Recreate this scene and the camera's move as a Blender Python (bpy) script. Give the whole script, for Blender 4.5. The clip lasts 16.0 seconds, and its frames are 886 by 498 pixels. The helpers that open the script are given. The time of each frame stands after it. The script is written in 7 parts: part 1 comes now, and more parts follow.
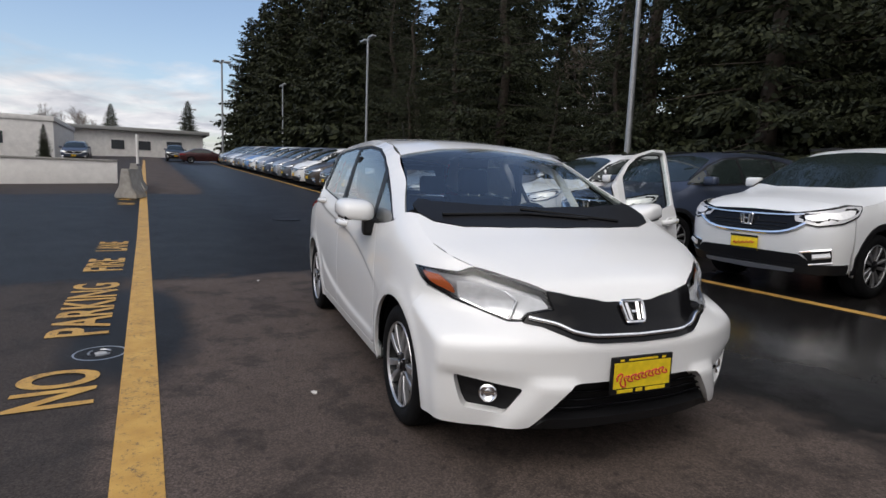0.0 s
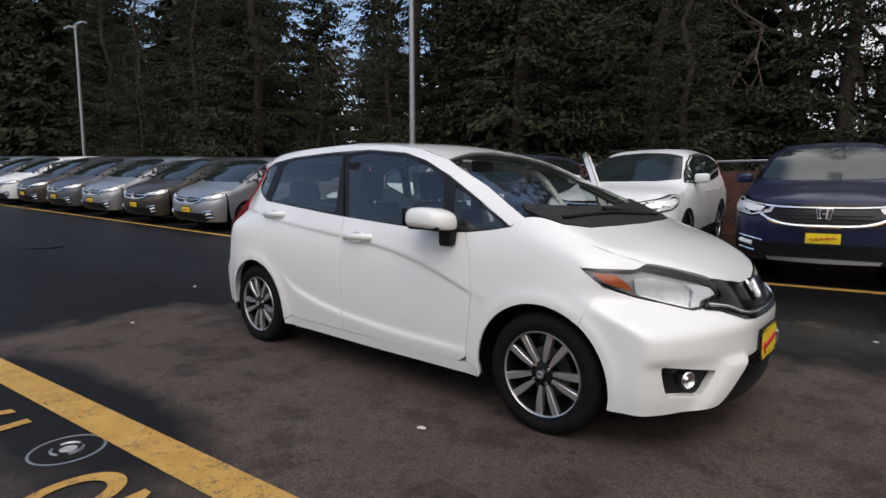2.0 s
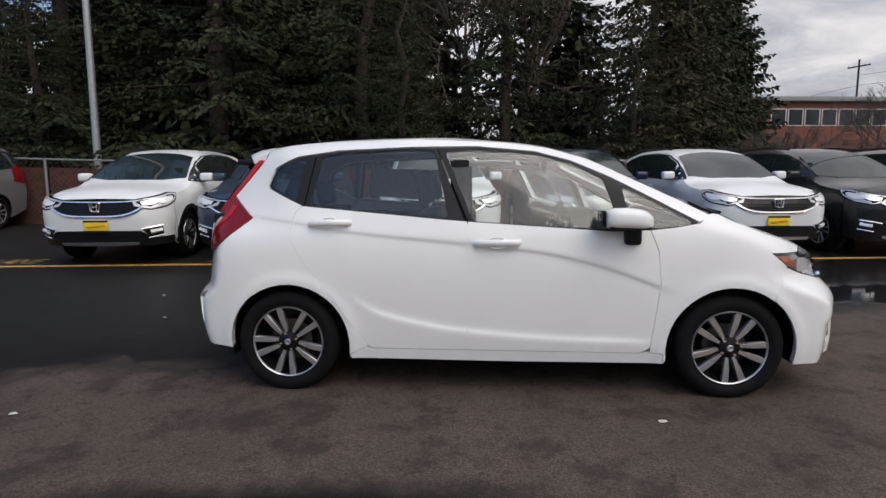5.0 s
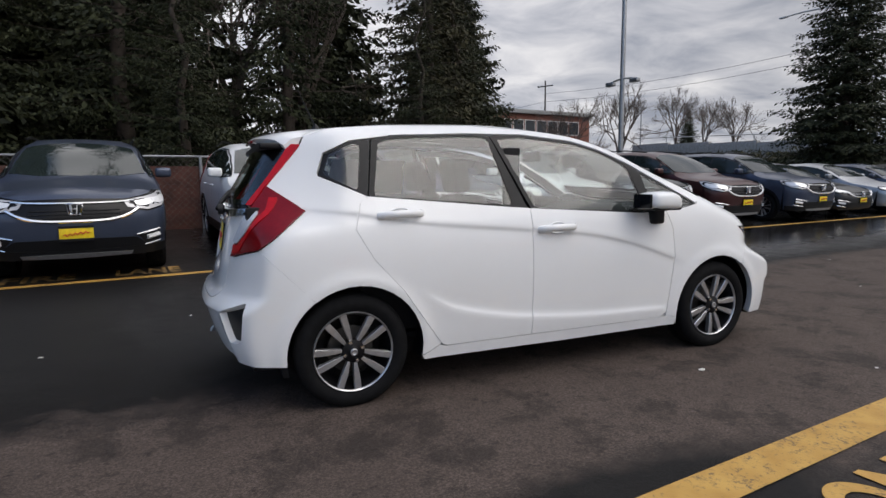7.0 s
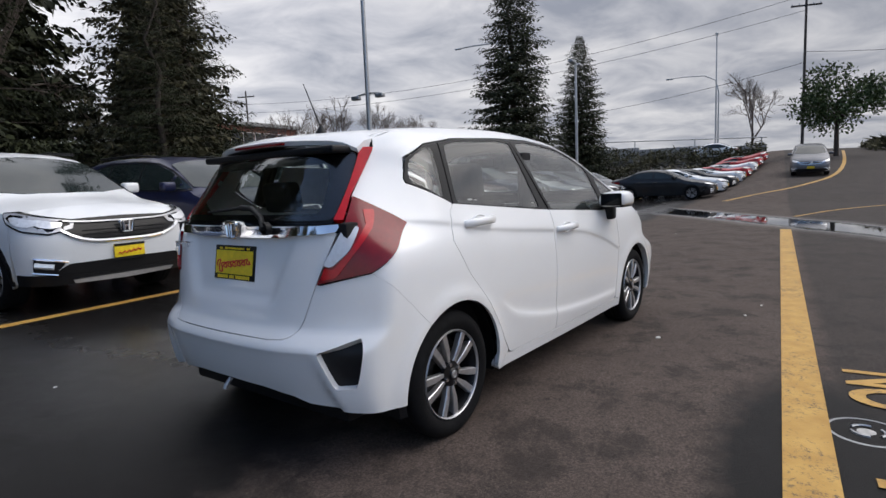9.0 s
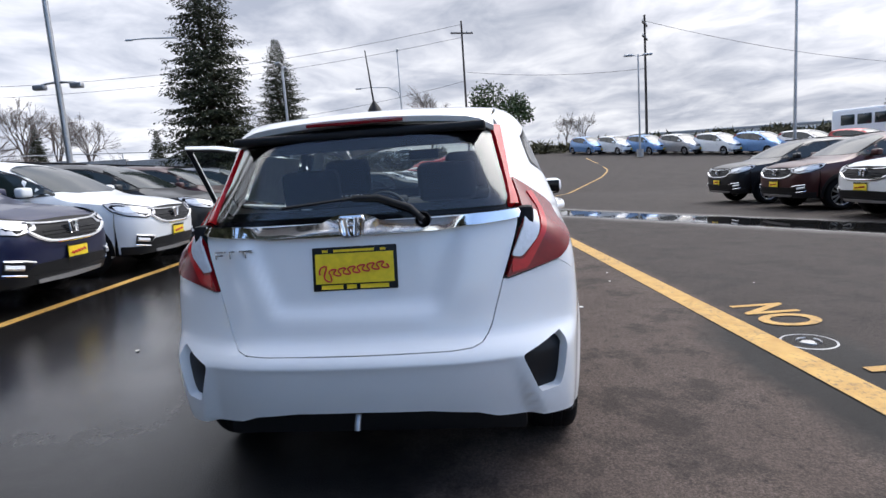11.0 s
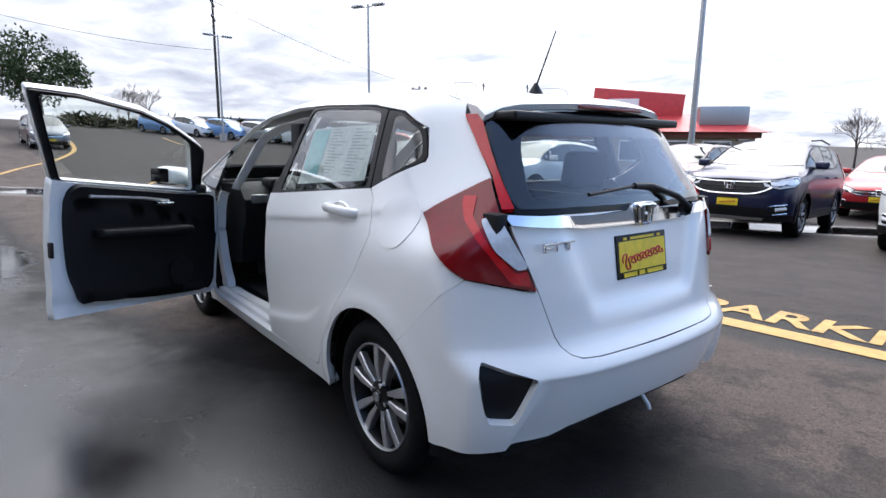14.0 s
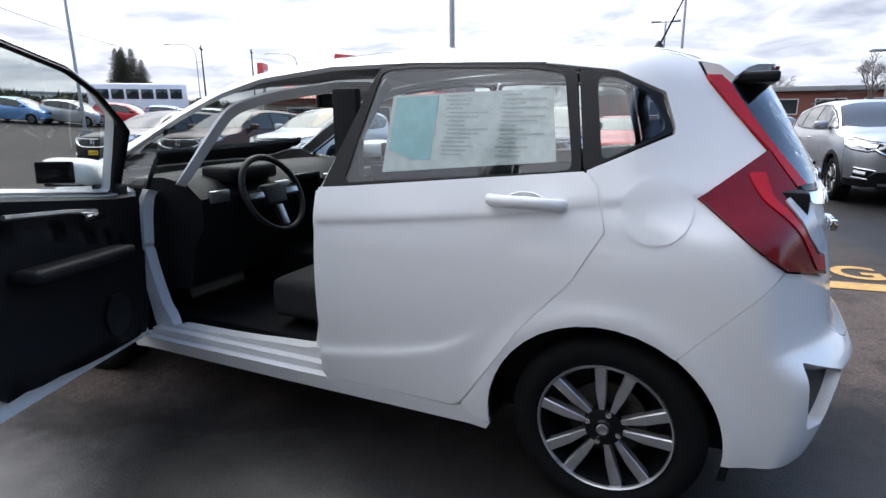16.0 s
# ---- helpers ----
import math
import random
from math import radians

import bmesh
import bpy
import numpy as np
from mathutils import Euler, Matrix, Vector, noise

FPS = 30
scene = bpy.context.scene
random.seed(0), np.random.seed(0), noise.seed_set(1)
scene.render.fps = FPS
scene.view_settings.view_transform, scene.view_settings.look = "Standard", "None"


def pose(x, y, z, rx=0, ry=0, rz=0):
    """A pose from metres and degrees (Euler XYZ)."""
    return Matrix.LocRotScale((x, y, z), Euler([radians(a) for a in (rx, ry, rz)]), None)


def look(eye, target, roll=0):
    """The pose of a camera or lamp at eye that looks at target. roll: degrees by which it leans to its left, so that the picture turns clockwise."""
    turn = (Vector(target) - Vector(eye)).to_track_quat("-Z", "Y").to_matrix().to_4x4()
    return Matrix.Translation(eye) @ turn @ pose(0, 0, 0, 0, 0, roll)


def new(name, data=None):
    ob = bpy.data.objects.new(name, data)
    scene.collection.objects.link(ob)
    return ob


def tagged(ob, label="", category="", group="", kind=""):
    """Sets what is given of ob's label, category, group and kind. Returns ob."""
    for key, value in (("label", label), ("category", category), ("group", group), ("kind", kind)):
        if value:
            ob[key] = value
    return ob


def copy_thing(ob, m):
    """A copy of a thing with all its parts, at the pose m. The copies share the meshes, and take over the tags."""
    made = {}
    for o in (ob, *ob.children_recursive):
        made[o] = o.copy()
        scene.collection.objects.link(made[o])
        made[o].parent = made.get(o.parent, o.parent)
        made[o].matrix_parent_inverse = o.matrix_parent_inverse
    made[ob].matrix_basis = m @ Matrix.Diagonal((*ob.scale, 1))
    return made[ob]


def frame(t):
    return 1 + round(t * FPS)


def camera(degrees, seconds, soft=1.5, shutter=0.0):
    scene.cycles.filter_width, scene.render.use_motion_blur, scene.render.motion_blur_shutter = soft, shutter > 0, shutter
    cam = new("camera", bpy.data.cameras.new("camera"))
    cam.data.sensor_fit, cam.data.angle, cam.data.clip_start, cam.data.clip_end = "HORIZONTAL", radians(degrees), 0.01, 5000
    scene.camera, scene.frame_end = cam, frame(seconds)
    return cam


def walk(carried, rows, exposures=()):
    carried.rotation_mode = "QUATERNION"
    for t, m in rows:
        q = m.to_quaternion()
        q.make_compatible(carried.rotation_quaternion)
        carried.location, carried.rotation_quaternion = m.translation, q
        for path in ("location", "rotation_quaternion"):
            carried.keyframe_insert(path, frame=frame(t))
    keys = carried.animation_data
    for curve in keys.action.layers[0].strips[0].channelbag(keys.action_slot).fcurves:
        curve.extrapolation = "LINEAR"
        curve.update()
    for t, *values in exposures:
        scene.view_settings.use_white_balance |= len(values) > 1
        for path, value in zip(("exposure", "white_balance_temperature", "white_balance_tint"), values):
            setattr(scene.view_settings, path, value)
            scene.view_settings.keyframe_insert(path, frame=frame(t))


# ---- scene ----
cam = camera(76.7, 16.0)
PATH = [
    (0, (3.648, -2.035, 1.234), (1.898, -1.102, 0.979), 2.1),
    (0.5, (3.394, -2.463, 1.2), (1.784, -1.308, 0.929), 1.5),
    (1, (3.054, -2.808, 1.221), (1.551, -1.505, 1.016), 1.2),
    (1.5, (2.698, -3.128, 1.22), (1.384, -1.642, 0.969), -1.0),
    (2, (2.287, -3.347, 1.198), (1.146, -1.719, 0.978), -0.1),
    (2.5, (1.871, -3.561, 1.197), (0.923, -1.811, 0.996), -0.3),
    (3, (1.442, -3.757, 1.23), (0.741, -1.899, 0.995), -1.8),
    (3.5, (0.954, -3.892, 1.237), (0.448, -1.971, 1.01), -1.8),
    (4, (0.436, -3.992, 1.229), (0.188, -2.02, 1.007), -2.9),
    (4.2, (0.242, -4.013, 1.24), (0.065, -2.035, 1.005), -2.6),
    (6.3, (-1.754, -3.635, 1.217), (-1.139, -1.746, 0.986), -0.0),
    (6.5, (-1.898, -3.598, 1.197), (-1.182, -1.748, 0.947), -0.7),
    (7, (-2.304, -3.342, 1.176), (-1.337, -1.608, 0.931), -0.6),
    (7.5, (-2.667, -3.021, 1.189), (-1.481, -1.427, 0.961), -0.9),
    (8, (-3.006, -2.7, 1.193), (-1.576, -1.326, 0.935), -2.1),
    (8.5, (-3.282, -2.344, 1.186), (-1.729, -1.113, 0.917), -1.8),
    (9, (-3.544, -1.963, 1.187), (-1.842, -0.938, 0.959), -2.4),
    (9.5, (-3.734, -1.538, 1.189), (-1.912, -0.763, 0.902), -2.1),
    (10, (-3.839, -1.086, 1.197), (-1.936, -0.54, 0.913), -0.8),
    (10.2, (-3.861, -0.886, 1.186), (-1.927, -0.456, 0.913), -1.4),
    (12.3, (-3.682, 0.964, 1.223), (-1.795, 0.371, 0.928), -1.9),
    (12.5, (-3.585, 1.128, 1.242), (-1.732, 0.434, 0.95), -0.7),
    (13, (-3.374, 1.512, 1.256), (-1.668, 0.523, 0.922), -0.7),
    (13.5, (-3.106, 1.861, 1.227), (-1.533, 0.675, 0.886), -0.1),
    (14, (-2.801, 2.166, 1.259), (-1.385, 0.801, 0.895), 0.7),
    (14.5, (-2.472, 2.428, 1.276), (-1.293, 0.863, 0.875), 0.4),
    (15, (-2.019, 2.533, 1.266), (-1.07, 0.809, 0.908), -0.9),
    (15.5, (-1.644, 2.579, 1.25), (-0.852, 0.782, 0.871), -1.0),
    (16, (-1.227, 2.584, 1.266), (-0.581, 0.75, 0.795), -0.6),
]
walk(cam, [(t, look(e, a, r)) for t, e, a, r in PATH],
     exposures=[(0.0, 0.25, 6550, 12), (3.0, 0.3, 6700, 12), (7.0, 0.3, 6500, 12), (9.5, 0.55, 6400, 12), (10.2, 0.75, 6350, 12), (12.3, 1.5, 6150, 12), (14.5, 1.48, 6150, 12), (16.0, 1.36, 6150, 12)])

# ---- sky and sun ----
SUN_AZ, SUN_EL = radians(-62), radians(50)   # direction towards the sun, from +x


def node(nt, kind, ins=None, operation="", clamp=False, blend=""):
    n = nt.nodes.new(kind)
    if operation:
        n.operation = operation
    if clamp:
        n.use_clamp = True
    if blend:
        n.data_type, n.blend_type = "RGBA", blend
    for k, v in (ins or {}).items():
        if isinstance(v, bpy.types.NodeSocket):
            nt.links.new(v, n.inputs[k])
        else:
            n.inputs[k].default_value = v
    return n


def ramp(nt, fac, stops, interp="LINEAR"):
    n = node(nt, "ShaderNodeValToRGB", {0: fac})
    cr = n.color_ramp
    cr.interpolation = interp
    while len(cr.elements) < len(stops):
        cr.elements.new(0.5)
    for e, (p, c) in zip(cr.elements, stops):
        e.position = p
        e.color = (*c, 1) if len(c) == 3 else c
    return n.outputs[0]


def mixc(nt, fac, a, b, blend="MIX"):
    n = node(nt, "ShaderNodeMix", blend=blend)
    for i, v in ((0, fac), (6, a), (7, b)):
        if isinstance(v, bpy.types.NodeSocket):
            nt.links.new(v, n.inputs[i])
        elif i:
            n.inputs[i].default_value = (*v, 1)
        else:
            n.inputs[i].default_value = v
    return n.outputs[2]


def math_(nt, op, a, b=0.0, c=0.0, clamp=False):
    n = node(nt, "ShaderNodeMath", operation=op, clamp=clamp)
    for i, v in enumerate((a, b, c)):
        if isinstance(v, bpy.types.NodeSocket):
            nt.links.new(v, n.inputs[i])
        else:
            n.inputs[i].default_value = v
    return n.outputs[0]


def noise_(nt, vec, scale, detail=4.0, rough=0.5, dist=0.0):
    return node(nt, "ShaderNodeTexNoise", {"Vector": vec, "Scale": scale, "Detail": detail, "Roughness": rough, "Distortion": dist})


world = bpy.data.worlds.new("sky")
scene.world = world
world.use_nodes = True
wt = world.node_tree
wt.nodes.clear()
sky = node(wt, "ShaderNodeTexSky")
sky.sky_type, sky.sun_disc, sky.sun_elevation, sky.sun_rotation = "NISHITA", False, SUN_EL, radians(90) - SUN_AZ
sky.air_density, sky.dust_density = 1.0, 1.5
tc = node(wt, "ShaderNodeTexCoord")
# cloud sheet: view direction projected on a high flat layer
sep = node(wt, "ShaderNodeSeparateXYZ", {0: tc.outputs["Generated"]})
up = math_(wt, "MAXIMUM", sep.outputs[2], 0.0)
den = math_(wt, "ADD", up, 0.16)
cx = math_(wt, "DIVIDE", sep.outputs[0], den)
cy = math_(wt, "DIVIDE", sep.outputs[1], den)
cl = node(wt, "ShaderNodeCombineXYZ", {0: cx, 1: cy, 2: 0.3})
n1 = noise_(wt, cl.outputs[0], 0.85, 7.0, 0.56, 0.25).outputs[0]
n2 = noise_(wt, cl.outputs[0], 2.3, 6.0, 0.55, 0.4).outputs[0]
# broken cloud: thinner towards -x, closed elsewhere
cover = math_(wt, "ADD", n1, math_(wt, "MULTIPLY", sep.outputs[0], 0.34))
cover = math_(wt, "SUBTRACT", cover, math_(wt, "MULTIPLY", math_(wt, "MAXIMUM", math_(wt, "SUBTRACT", up, 0.10), 0.0), math_(wt, "MULTIPLY", math_(wt, "SUBTRACT", 0.0, math_(wt, "MINIMUM", sep.outputs[0], 0.0)), 4.0)))
mask = ramp(wt, cover, [(0.05, (0, 0, 0)), (0.2, (1, 1, 1))])
cloud = ramp(wt, n2, [(0.3, (0.46, 0.50, 0.58)), (0.5, (0.78, 0.80, 0.85)), (0.7, (1.12, 1.12, 1.12))])
# thin cloud glows round the sun
sd = (math.cos(SUN_AZ) * math.cos(SUN_EL), math.sin(SUN_AZ) * math.cos(SUN_EL), math.sin(SUN_EL))
dot = node(wt, "ShaderNodeVectorMath", {0: tc.outputs["Generated"], 1: sd}, operation="DOT_PRODUCT").outputs["Value"]
glow = ramp(wt, math_(wt, "MULTIPLY_ADD", dot, 0.5, 0.5), [(0.1, (1.25, 1.25, 1.25)), (0.45, (0.85, 0.85, 0.85)), (0.8, (0.62, 0.62, 0.62)), (1.0, (1.5, 1.45, 1.38))])
cloud = mixc(wt, 1.0, cloud, glow, "MULTIPLY")
# the sheet is thin and bright overhead, thicker low down towards +x
lift = ramp(wt, up, [(0.0, (0.74, 0.74, 0.74)), (0.3, (0.84, 0.84, 0.85)), (0.75, (1.5, 1.5, 1.5))])
cloud = mixc(wt, 1.0, cloud, lift, "MULTIPLY")
towards = node(wt, "ShaderNodeMapRange", {0: sep.outputs[0], 1: -1.0, 2: 1.0, 3: 1.12, 4: 0.88}).outputs[0]
cloud = mixc(wt, 1.0, cloud, node(wt, "ShaderNodeCombineXYZ", {0: towards, 1: towards, 2: towards}).outputs[0], "MULTIPLY")
sky_c = mixc(wt, 1.0, sky.outputs[0], (0.15, 0.15, 0.15), "MULTIPLY")
both = mixc(wt, mask, sky_c, cloud)
bg = node(wt, "ShaderNodeBackground", {0: both, 1: 0.95})
wt.links.new(bg.outputs[0], node(wt, "ShaderNodeOutputWorld").inputs[0])

sun = new("sun", bpy.data.lights.new("sun", "SUN"))
sun.data.energy, sun.data.angle, sun.data.color = 0.65, radians(46), (1.0, 0.95, 0.88)
sun.matrix_world = look((sd[0] * 60, sd[1] * 60, sd[2] * 60), (0, 0, 0))

# ---- materials ----
MATS = {}


def material(name):
    m = bpy.data.materials.new(name)
    m.use_nodes = True
    nt = m.node_tree
    nt.nodes.clear()
    out = node(nt, "ShaderNodeOutputMaterial")
    MATS[name] = m
    return m, nt, out


def plain(name, color, rough=0.5, metal=0.0, coat=0.0, vary=0.12, scale=30.0, bump=0.0, bscale=200.0, spec=0.5, island=0.0):
    """A painted, moulded or metal surface with slight mottling and fine relief."""
    m, nt, out = material(name)
    co = node(nt, "ShaderNodeTexCoord").outputs["Object"]
    f = noise_(nt, co, scale, 5.0, 0.6).outputs[0]
    dark = tuple(c * (1 - vary) for c in color)
    lite = tuple(min(1, c * (1 + vary)) for c in color)
    col = ramp(nt, f, [(0.3, dark), (0.7, lite)])
    p = node(nt, "ShaderNodeBsdfPrincipled", {"Base Color": col, "Metallic": metal, "Coat Weight": coat, "Coat Roughness": 0.03, "Specular IOR Level": spec})
    r = math_(nt, "MULTIPLY_ADD", noise_(nt, co, scale * 0.23, 3.0).outputs[0], 0.25 * rough, rough * 0.87)
    nt.links.new(r, p.inputs["Roughness"])
    if bump:
        b = node(nt, "ShaderNodeBump", {"Strength": bump, "Distance": 0.002, "Height": noise_(nt, co, bscale, 3.0).outputs[0]})
        nt.links.new(b.outputs[0], p.inputs["Normal"])
    nt.links.new(p.outputs[0], out.inputs[0])
    return m


def paint(name, color, metal=0.0, flake=0.0, dirt=0.05, coat=0.5):
    """Car lacquer: base coat with flakes under clear coat, dusty low down by a noise film."""
    m, nt, out = material(name)
    co = node(nt, "ShaderNodeTexCoord").outputs["Object"]
    f = noise_(nt, co, 900.0, 1.0).outputs[0]
    g = noise_(nt, co, 2.2, 6.0, 0.65).outputs[0]
    col = ramp(nt, f, [(0.35, tuple(c * (1 - flake) for c in color)), (0.65, tuple(min(1, c * (1 + flake)) for c in color))])
    film = ramp(nt, g, [(0.45, (0, 0, 0)), (0.8, (dirt, dirt, dirt))])
    col = mixc(nt, film, col, (0.22, 0.2, 0.18))
    p = node(nt, "ShaderNodeBsdfPrincipled", {"Base Color": col, "Metallic": metal, "Roughness": 0.38, "Coat Weight": coat, "Coat IOR": 1.5, "Specular IOR Level": 0.3})
    nt.links.new(math_(nt, "MULTIPLY_ADD", g, 0.05, 0.015), p.inputs["Coat Roughness"])
    b = node(nt, "ShaderNodeBump", {"Strength": 0.03, "Distance": 0.001, "Height": noise_(nt, co, 260.0, 1.0).outputs[0]})
    nt.links.new(b.outputs[0], p.inputs["Coat Normal"])
    nt.links.new(p.outputs[0], out.inputs[0])
    return m


def glass(name, tint, rough=0.0, ior=1.5):
    m, nt, out = material(name)
    f0 = ((ior - 1) / (ior + 1)) ** 2
    face = node(nt, "ShaderNodeLayerWeight", {"Blend": 0.5}).outputs["Facing"]
    fr = math_(nt, "MULTIPLY_ADD", math_(nt, "POWER", face, 3.2), 0.9 - f0, f0)
    tr = node(nt, "ShaderNodeBsdfTransparent", {"Color": (*tint, 1)})
    gl = node(nt, "ShaderNodeBsdfGlossy", {"Color": (1, 1, 1, 1), "Roughness": rough})
    mx = node(nt, "ShaderNodeMixShader", {0: fr, 1: tr.outputs[0], 2: gl.outputs[0]})
    nt.links.new(mx.outputs[0], out.inputs[0])
    return m


WHITE = paint("white_pearl_paint", (0.84, 0.84, 0.83), 0.0, 0.03, 0.04, 1.0)
WHITE2 = paint("plain_white_paint", (0.78, 0.79, 0.79), 0.0, 0.02)
SILVER = paint("silver_paint", (0.42, 0.43, 0.45), 0.75, 0.25)
GREY = paint("grey_metallic_paint", (0.13, 0.135, 0.15), 0.6, 0.3)
SLATE = paint("slate_blue_paint", (0.06, 0.075, 0.115), 0.5, 0.3)
NAVY = paint("navy_paint", (0.012, 0.016, 0.055), 0.35, 0.35)
BLACK = paint("black_paint", (0.011, 0.012, 0.014), 0.2, 0.3)
MAROON = paint("maroon_paint", (0.055, 0.016, 0.016), 0.4, 0.35)
RED = paint("red_paint", (0.42, 0.02, 0.025), 0.2, 0.2)
BLUE = paint("light_blue_paint", (0.16, 0.3, 0.55), 0.5, 0.25)
BROWN = paint("bronze_paint", (0.085, 0.07, 0.06), 0.6, 0.3)
TRIM = plain("black_plastic", (0.009, 0.009, 0.010), 0.45, bump=0.15, bscale=900, spec=0.28)
GLOSSBLK = plain("gloss_black_plastic", (0.005, 0.005, 0.006), 0.12, spec=0.22)
REFLECTOR = plain("grey_lamp_bowl", (0.5, 0.5, 0.51), 0.25, metal=0.25, bump=0.6, bscale=45)
RUBBER = plain("tyre_rubber", (0.007, 0.007, 0.0075), 0.8, vary=0.3, bump=0.25, bscale=600, spec=0.15)
ALLOY = plain("machined_alloy", (0.55, 0.55, 0.56), 0.36, metal=0.85)
# dark pocket finish, blackened further for the shade inside the rim
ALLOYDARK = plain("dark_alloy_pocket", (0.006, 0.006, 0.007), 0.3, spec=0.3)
ALLOYGREY = plain("silver_alloy", (0.5, 0.5, 0.51), 0.32, metal=0.9)
CHROME = plain("chrome", (0.9, 0.9, 0.91), 0.06, metal=1.0, vary=0.02)
STEEL = plain("galvanised_steel", (0.38, 0.39, 0.4), 0.42, metal=0.7, scale=12)
GLASS = glass("clear_glass", (0.84, 0.89, 0.86), ior=1.72)
TINT = glass("tinted_glass", (0.76, 0.80, 0.78), ior=1.72)
LENS = glass("lamp_lens", (0.93, 0.94, 0.95))
CARGLASS = plain("dark_car_glass", (0.016, 0.023, 0.022), 0.03, spec=0.6, vary=0.3, scale=1.5)
REDLENS = plain("red_lamp_lens", (0.48, 0.005, 0.009), 0.2, coat=0.35, bump=0.5, bscale=90, spec=0.3)
DARKRED = plain("dark_red_lamp_lens", (0.19, 0.003, 0.006), 0.2, coat=0.35, bump=0.3, bscale=90, spec=0.3)
CLEARLENS = plain("frosted_lamp_lens", (0.62, 0.65, 0.7), 0.15, coat=1.0, bump=0.8, bscale=60)
AMBER = plain("amber_reflector", (0.46, 0.10, 0.025), 0.15, coat=1.0)
LAMPWHITE = plain("pale_reflector", (0.86, 0.86, 0.86), 0.16, metal=0.3, bump=0.8, bscale=35)
YELLOW = plain("yellow_plate", (0.82, 0.6, 0.02), 0.4)
REDINK = plain("red_print", (0.55, 0.02, 0.03), 0.45)
FABRIC = plain("charcoal_seat_cloth", (0.014, 0.014, 0.015), 0.9, vary=0.3, bump=0.5, bscale=500)
DASH = plain("charcoal_dash_plastic", (0.009, 0.009, 0.010), 0.6, bump=0.4, bscale=400, spec=0.2)
HEADLINER = plain("pale_grey_headliner", (0.5, 0.5, 0.48), 0.95)
PAPER = plain("sticker_paper", (0.8, 0.83, 0.8), 0.6)
CYAN = plain("cyan_print", (0.35, 0.68, 0.7), 0.6)
INK = plain("grey_print", (0.5, 0.54, 0.53), 0.6)
BRAKE = plain("brake_disc_iron", (0.09, 0.085, 0.08), 0.45, metal=0.8)

# ---- mesh helpers ----
from mathutils.geometry import delaunay_2d_cdt


def part(name, bm, material=None, parent=None, label=""):
    """Links a bmesh as one mesh object under a thing or a part."""
    me = bpy.data.meshes.new(name)
    bm.to_mesh(me)
    bm.free()
    ob = new(name, me)
    if material is not None:
        for m in material if isinstance(material, (list, tuple)) else (material,):
            me.materials.append(m)
    if parent is not None:
        ob.parent = parent
    return tagged(ob, label)


def thing(name, label, category, m=None, group="", kind=""):
    ob = new(name)
    ob.empty_display_size = 0.2
    if m is not None:
        ob.matrix_world = m
    return tagged(ob, label, category, group, kind)


def smooth(bm, angle=40):
    lim = radians(angle)
    for f in bm.faces:
        f.smooth = True
    for e in bm.edges:
        if len(e.link_faces) != 2 or e.calc_face_angle(0) > lim:
            e.smooth = False
    return bm


def box(x0, x1, y0, y1, z0, z1, bevel=0.0, seg=2, m=None):
    bm = bmesh.new()
    bmesh.ops.create_cube(bm, size=1)
    for v in bm.verts:
        v.co = Vector((x0 + (v.co.x + .5) * (x1 - x0), y0 + (v.co.y + .5) * (y1 - y0), z0 + (v.co.z + .5) * (z1 - z0)))
    if bevel:
        bmesh.ops.bevel(bm, geom=bm.edges[:], offset=bevel, segments=seg, profile=0.6, affect="EDGES")
    if m is not None:
        bmesh.ops.transform(bm, matrix=m, verts=bm.verts)
    return smooth(bm)


def join(*bms):
    """Joins bmeshes into the first."""
    a = bms[0]
    for b in bms[1:]:
        me = bpy.data.meshes.new("tmp")
        b.to_mesh(me)
        b.free()
        a.from_mesh(me)
        bpy.data.meshes.remove(me)
    return a


def lathe(profile, axis="y", seg=40, m=None, caps=False):
    """Turns (radius, along) pairs round an axis."""
    bm = bmesh.new()
    rings = []
    for r, a in profile:
        ring = []
        for k in range(seg):
            c, s = math.cos(2 * math.pi * k / seg) * r, math.sin(2 * math.pi * k / seg) * r
            ring.append(bm.verts.new({"y": (c, a, s), "z": (c, s, a), "x": (a, c, s)}[axis]))
        rings.append(ring)
    for p, q in zip(rings, rings[1:]):
        for k in range(seg):
            bm.faces.new((p[k], p[(k + 1) % seg], q[(k + 1) % seg], q[k]))
    for ring, (r, a) in ((rings[0], profile[0]), (rings[-1], profile[-1])):
        if caps and r > 1e-4:
            bm.faces.new(ring)
    bmesh.ops.remove_doubles(bm, verts=bm.verts, dist=1e-5)
    bmesh.ops.recalc_face_normals(bm, faces=bm.faces)
    if m is not None:
        bmesh.ops.transform(bm, matrix=m, verts=bm.verts)
    return smooth(bm, 35)


def tube(points, r, seg=10, taper=1.0):
    """A round bar along points."""
    bm = bmesh.new()
    pts = [Vector(p) for p in points]
    rings = []
    for i, p in enumerate(pts):
        d = (pts[min(i + 1, len(pts) - 1)] - pts[max(i - 1, 0)]).normalized()
        u = d.orthogonal().normalized() if not rings else (u - d * u.dot(d)).normalized()
        w = d.cross(u)
        rr = r * (1 + (taper - 1) * i / (len(pts) - 1))
        rings.append([bm.verts.new(p + (u * math.cos(a) + w * math.sin(a)) * rr) for a in (2 * math.pi * k / seg for k in range(seg))])
    for a, b in zip(rings, rings[1:]):
        for k in range(seg):
            bm.faces.new((a[k], a[(k + 1) % seg], b[(k + 1) % seg], b[k]))
    bm.faces.new(rings[0]), bm.faces.new(rings[-1])
    bmesh.ops.recalc_face_normals(bm, faces=bm.faces)
    return smooth(bm, 50)


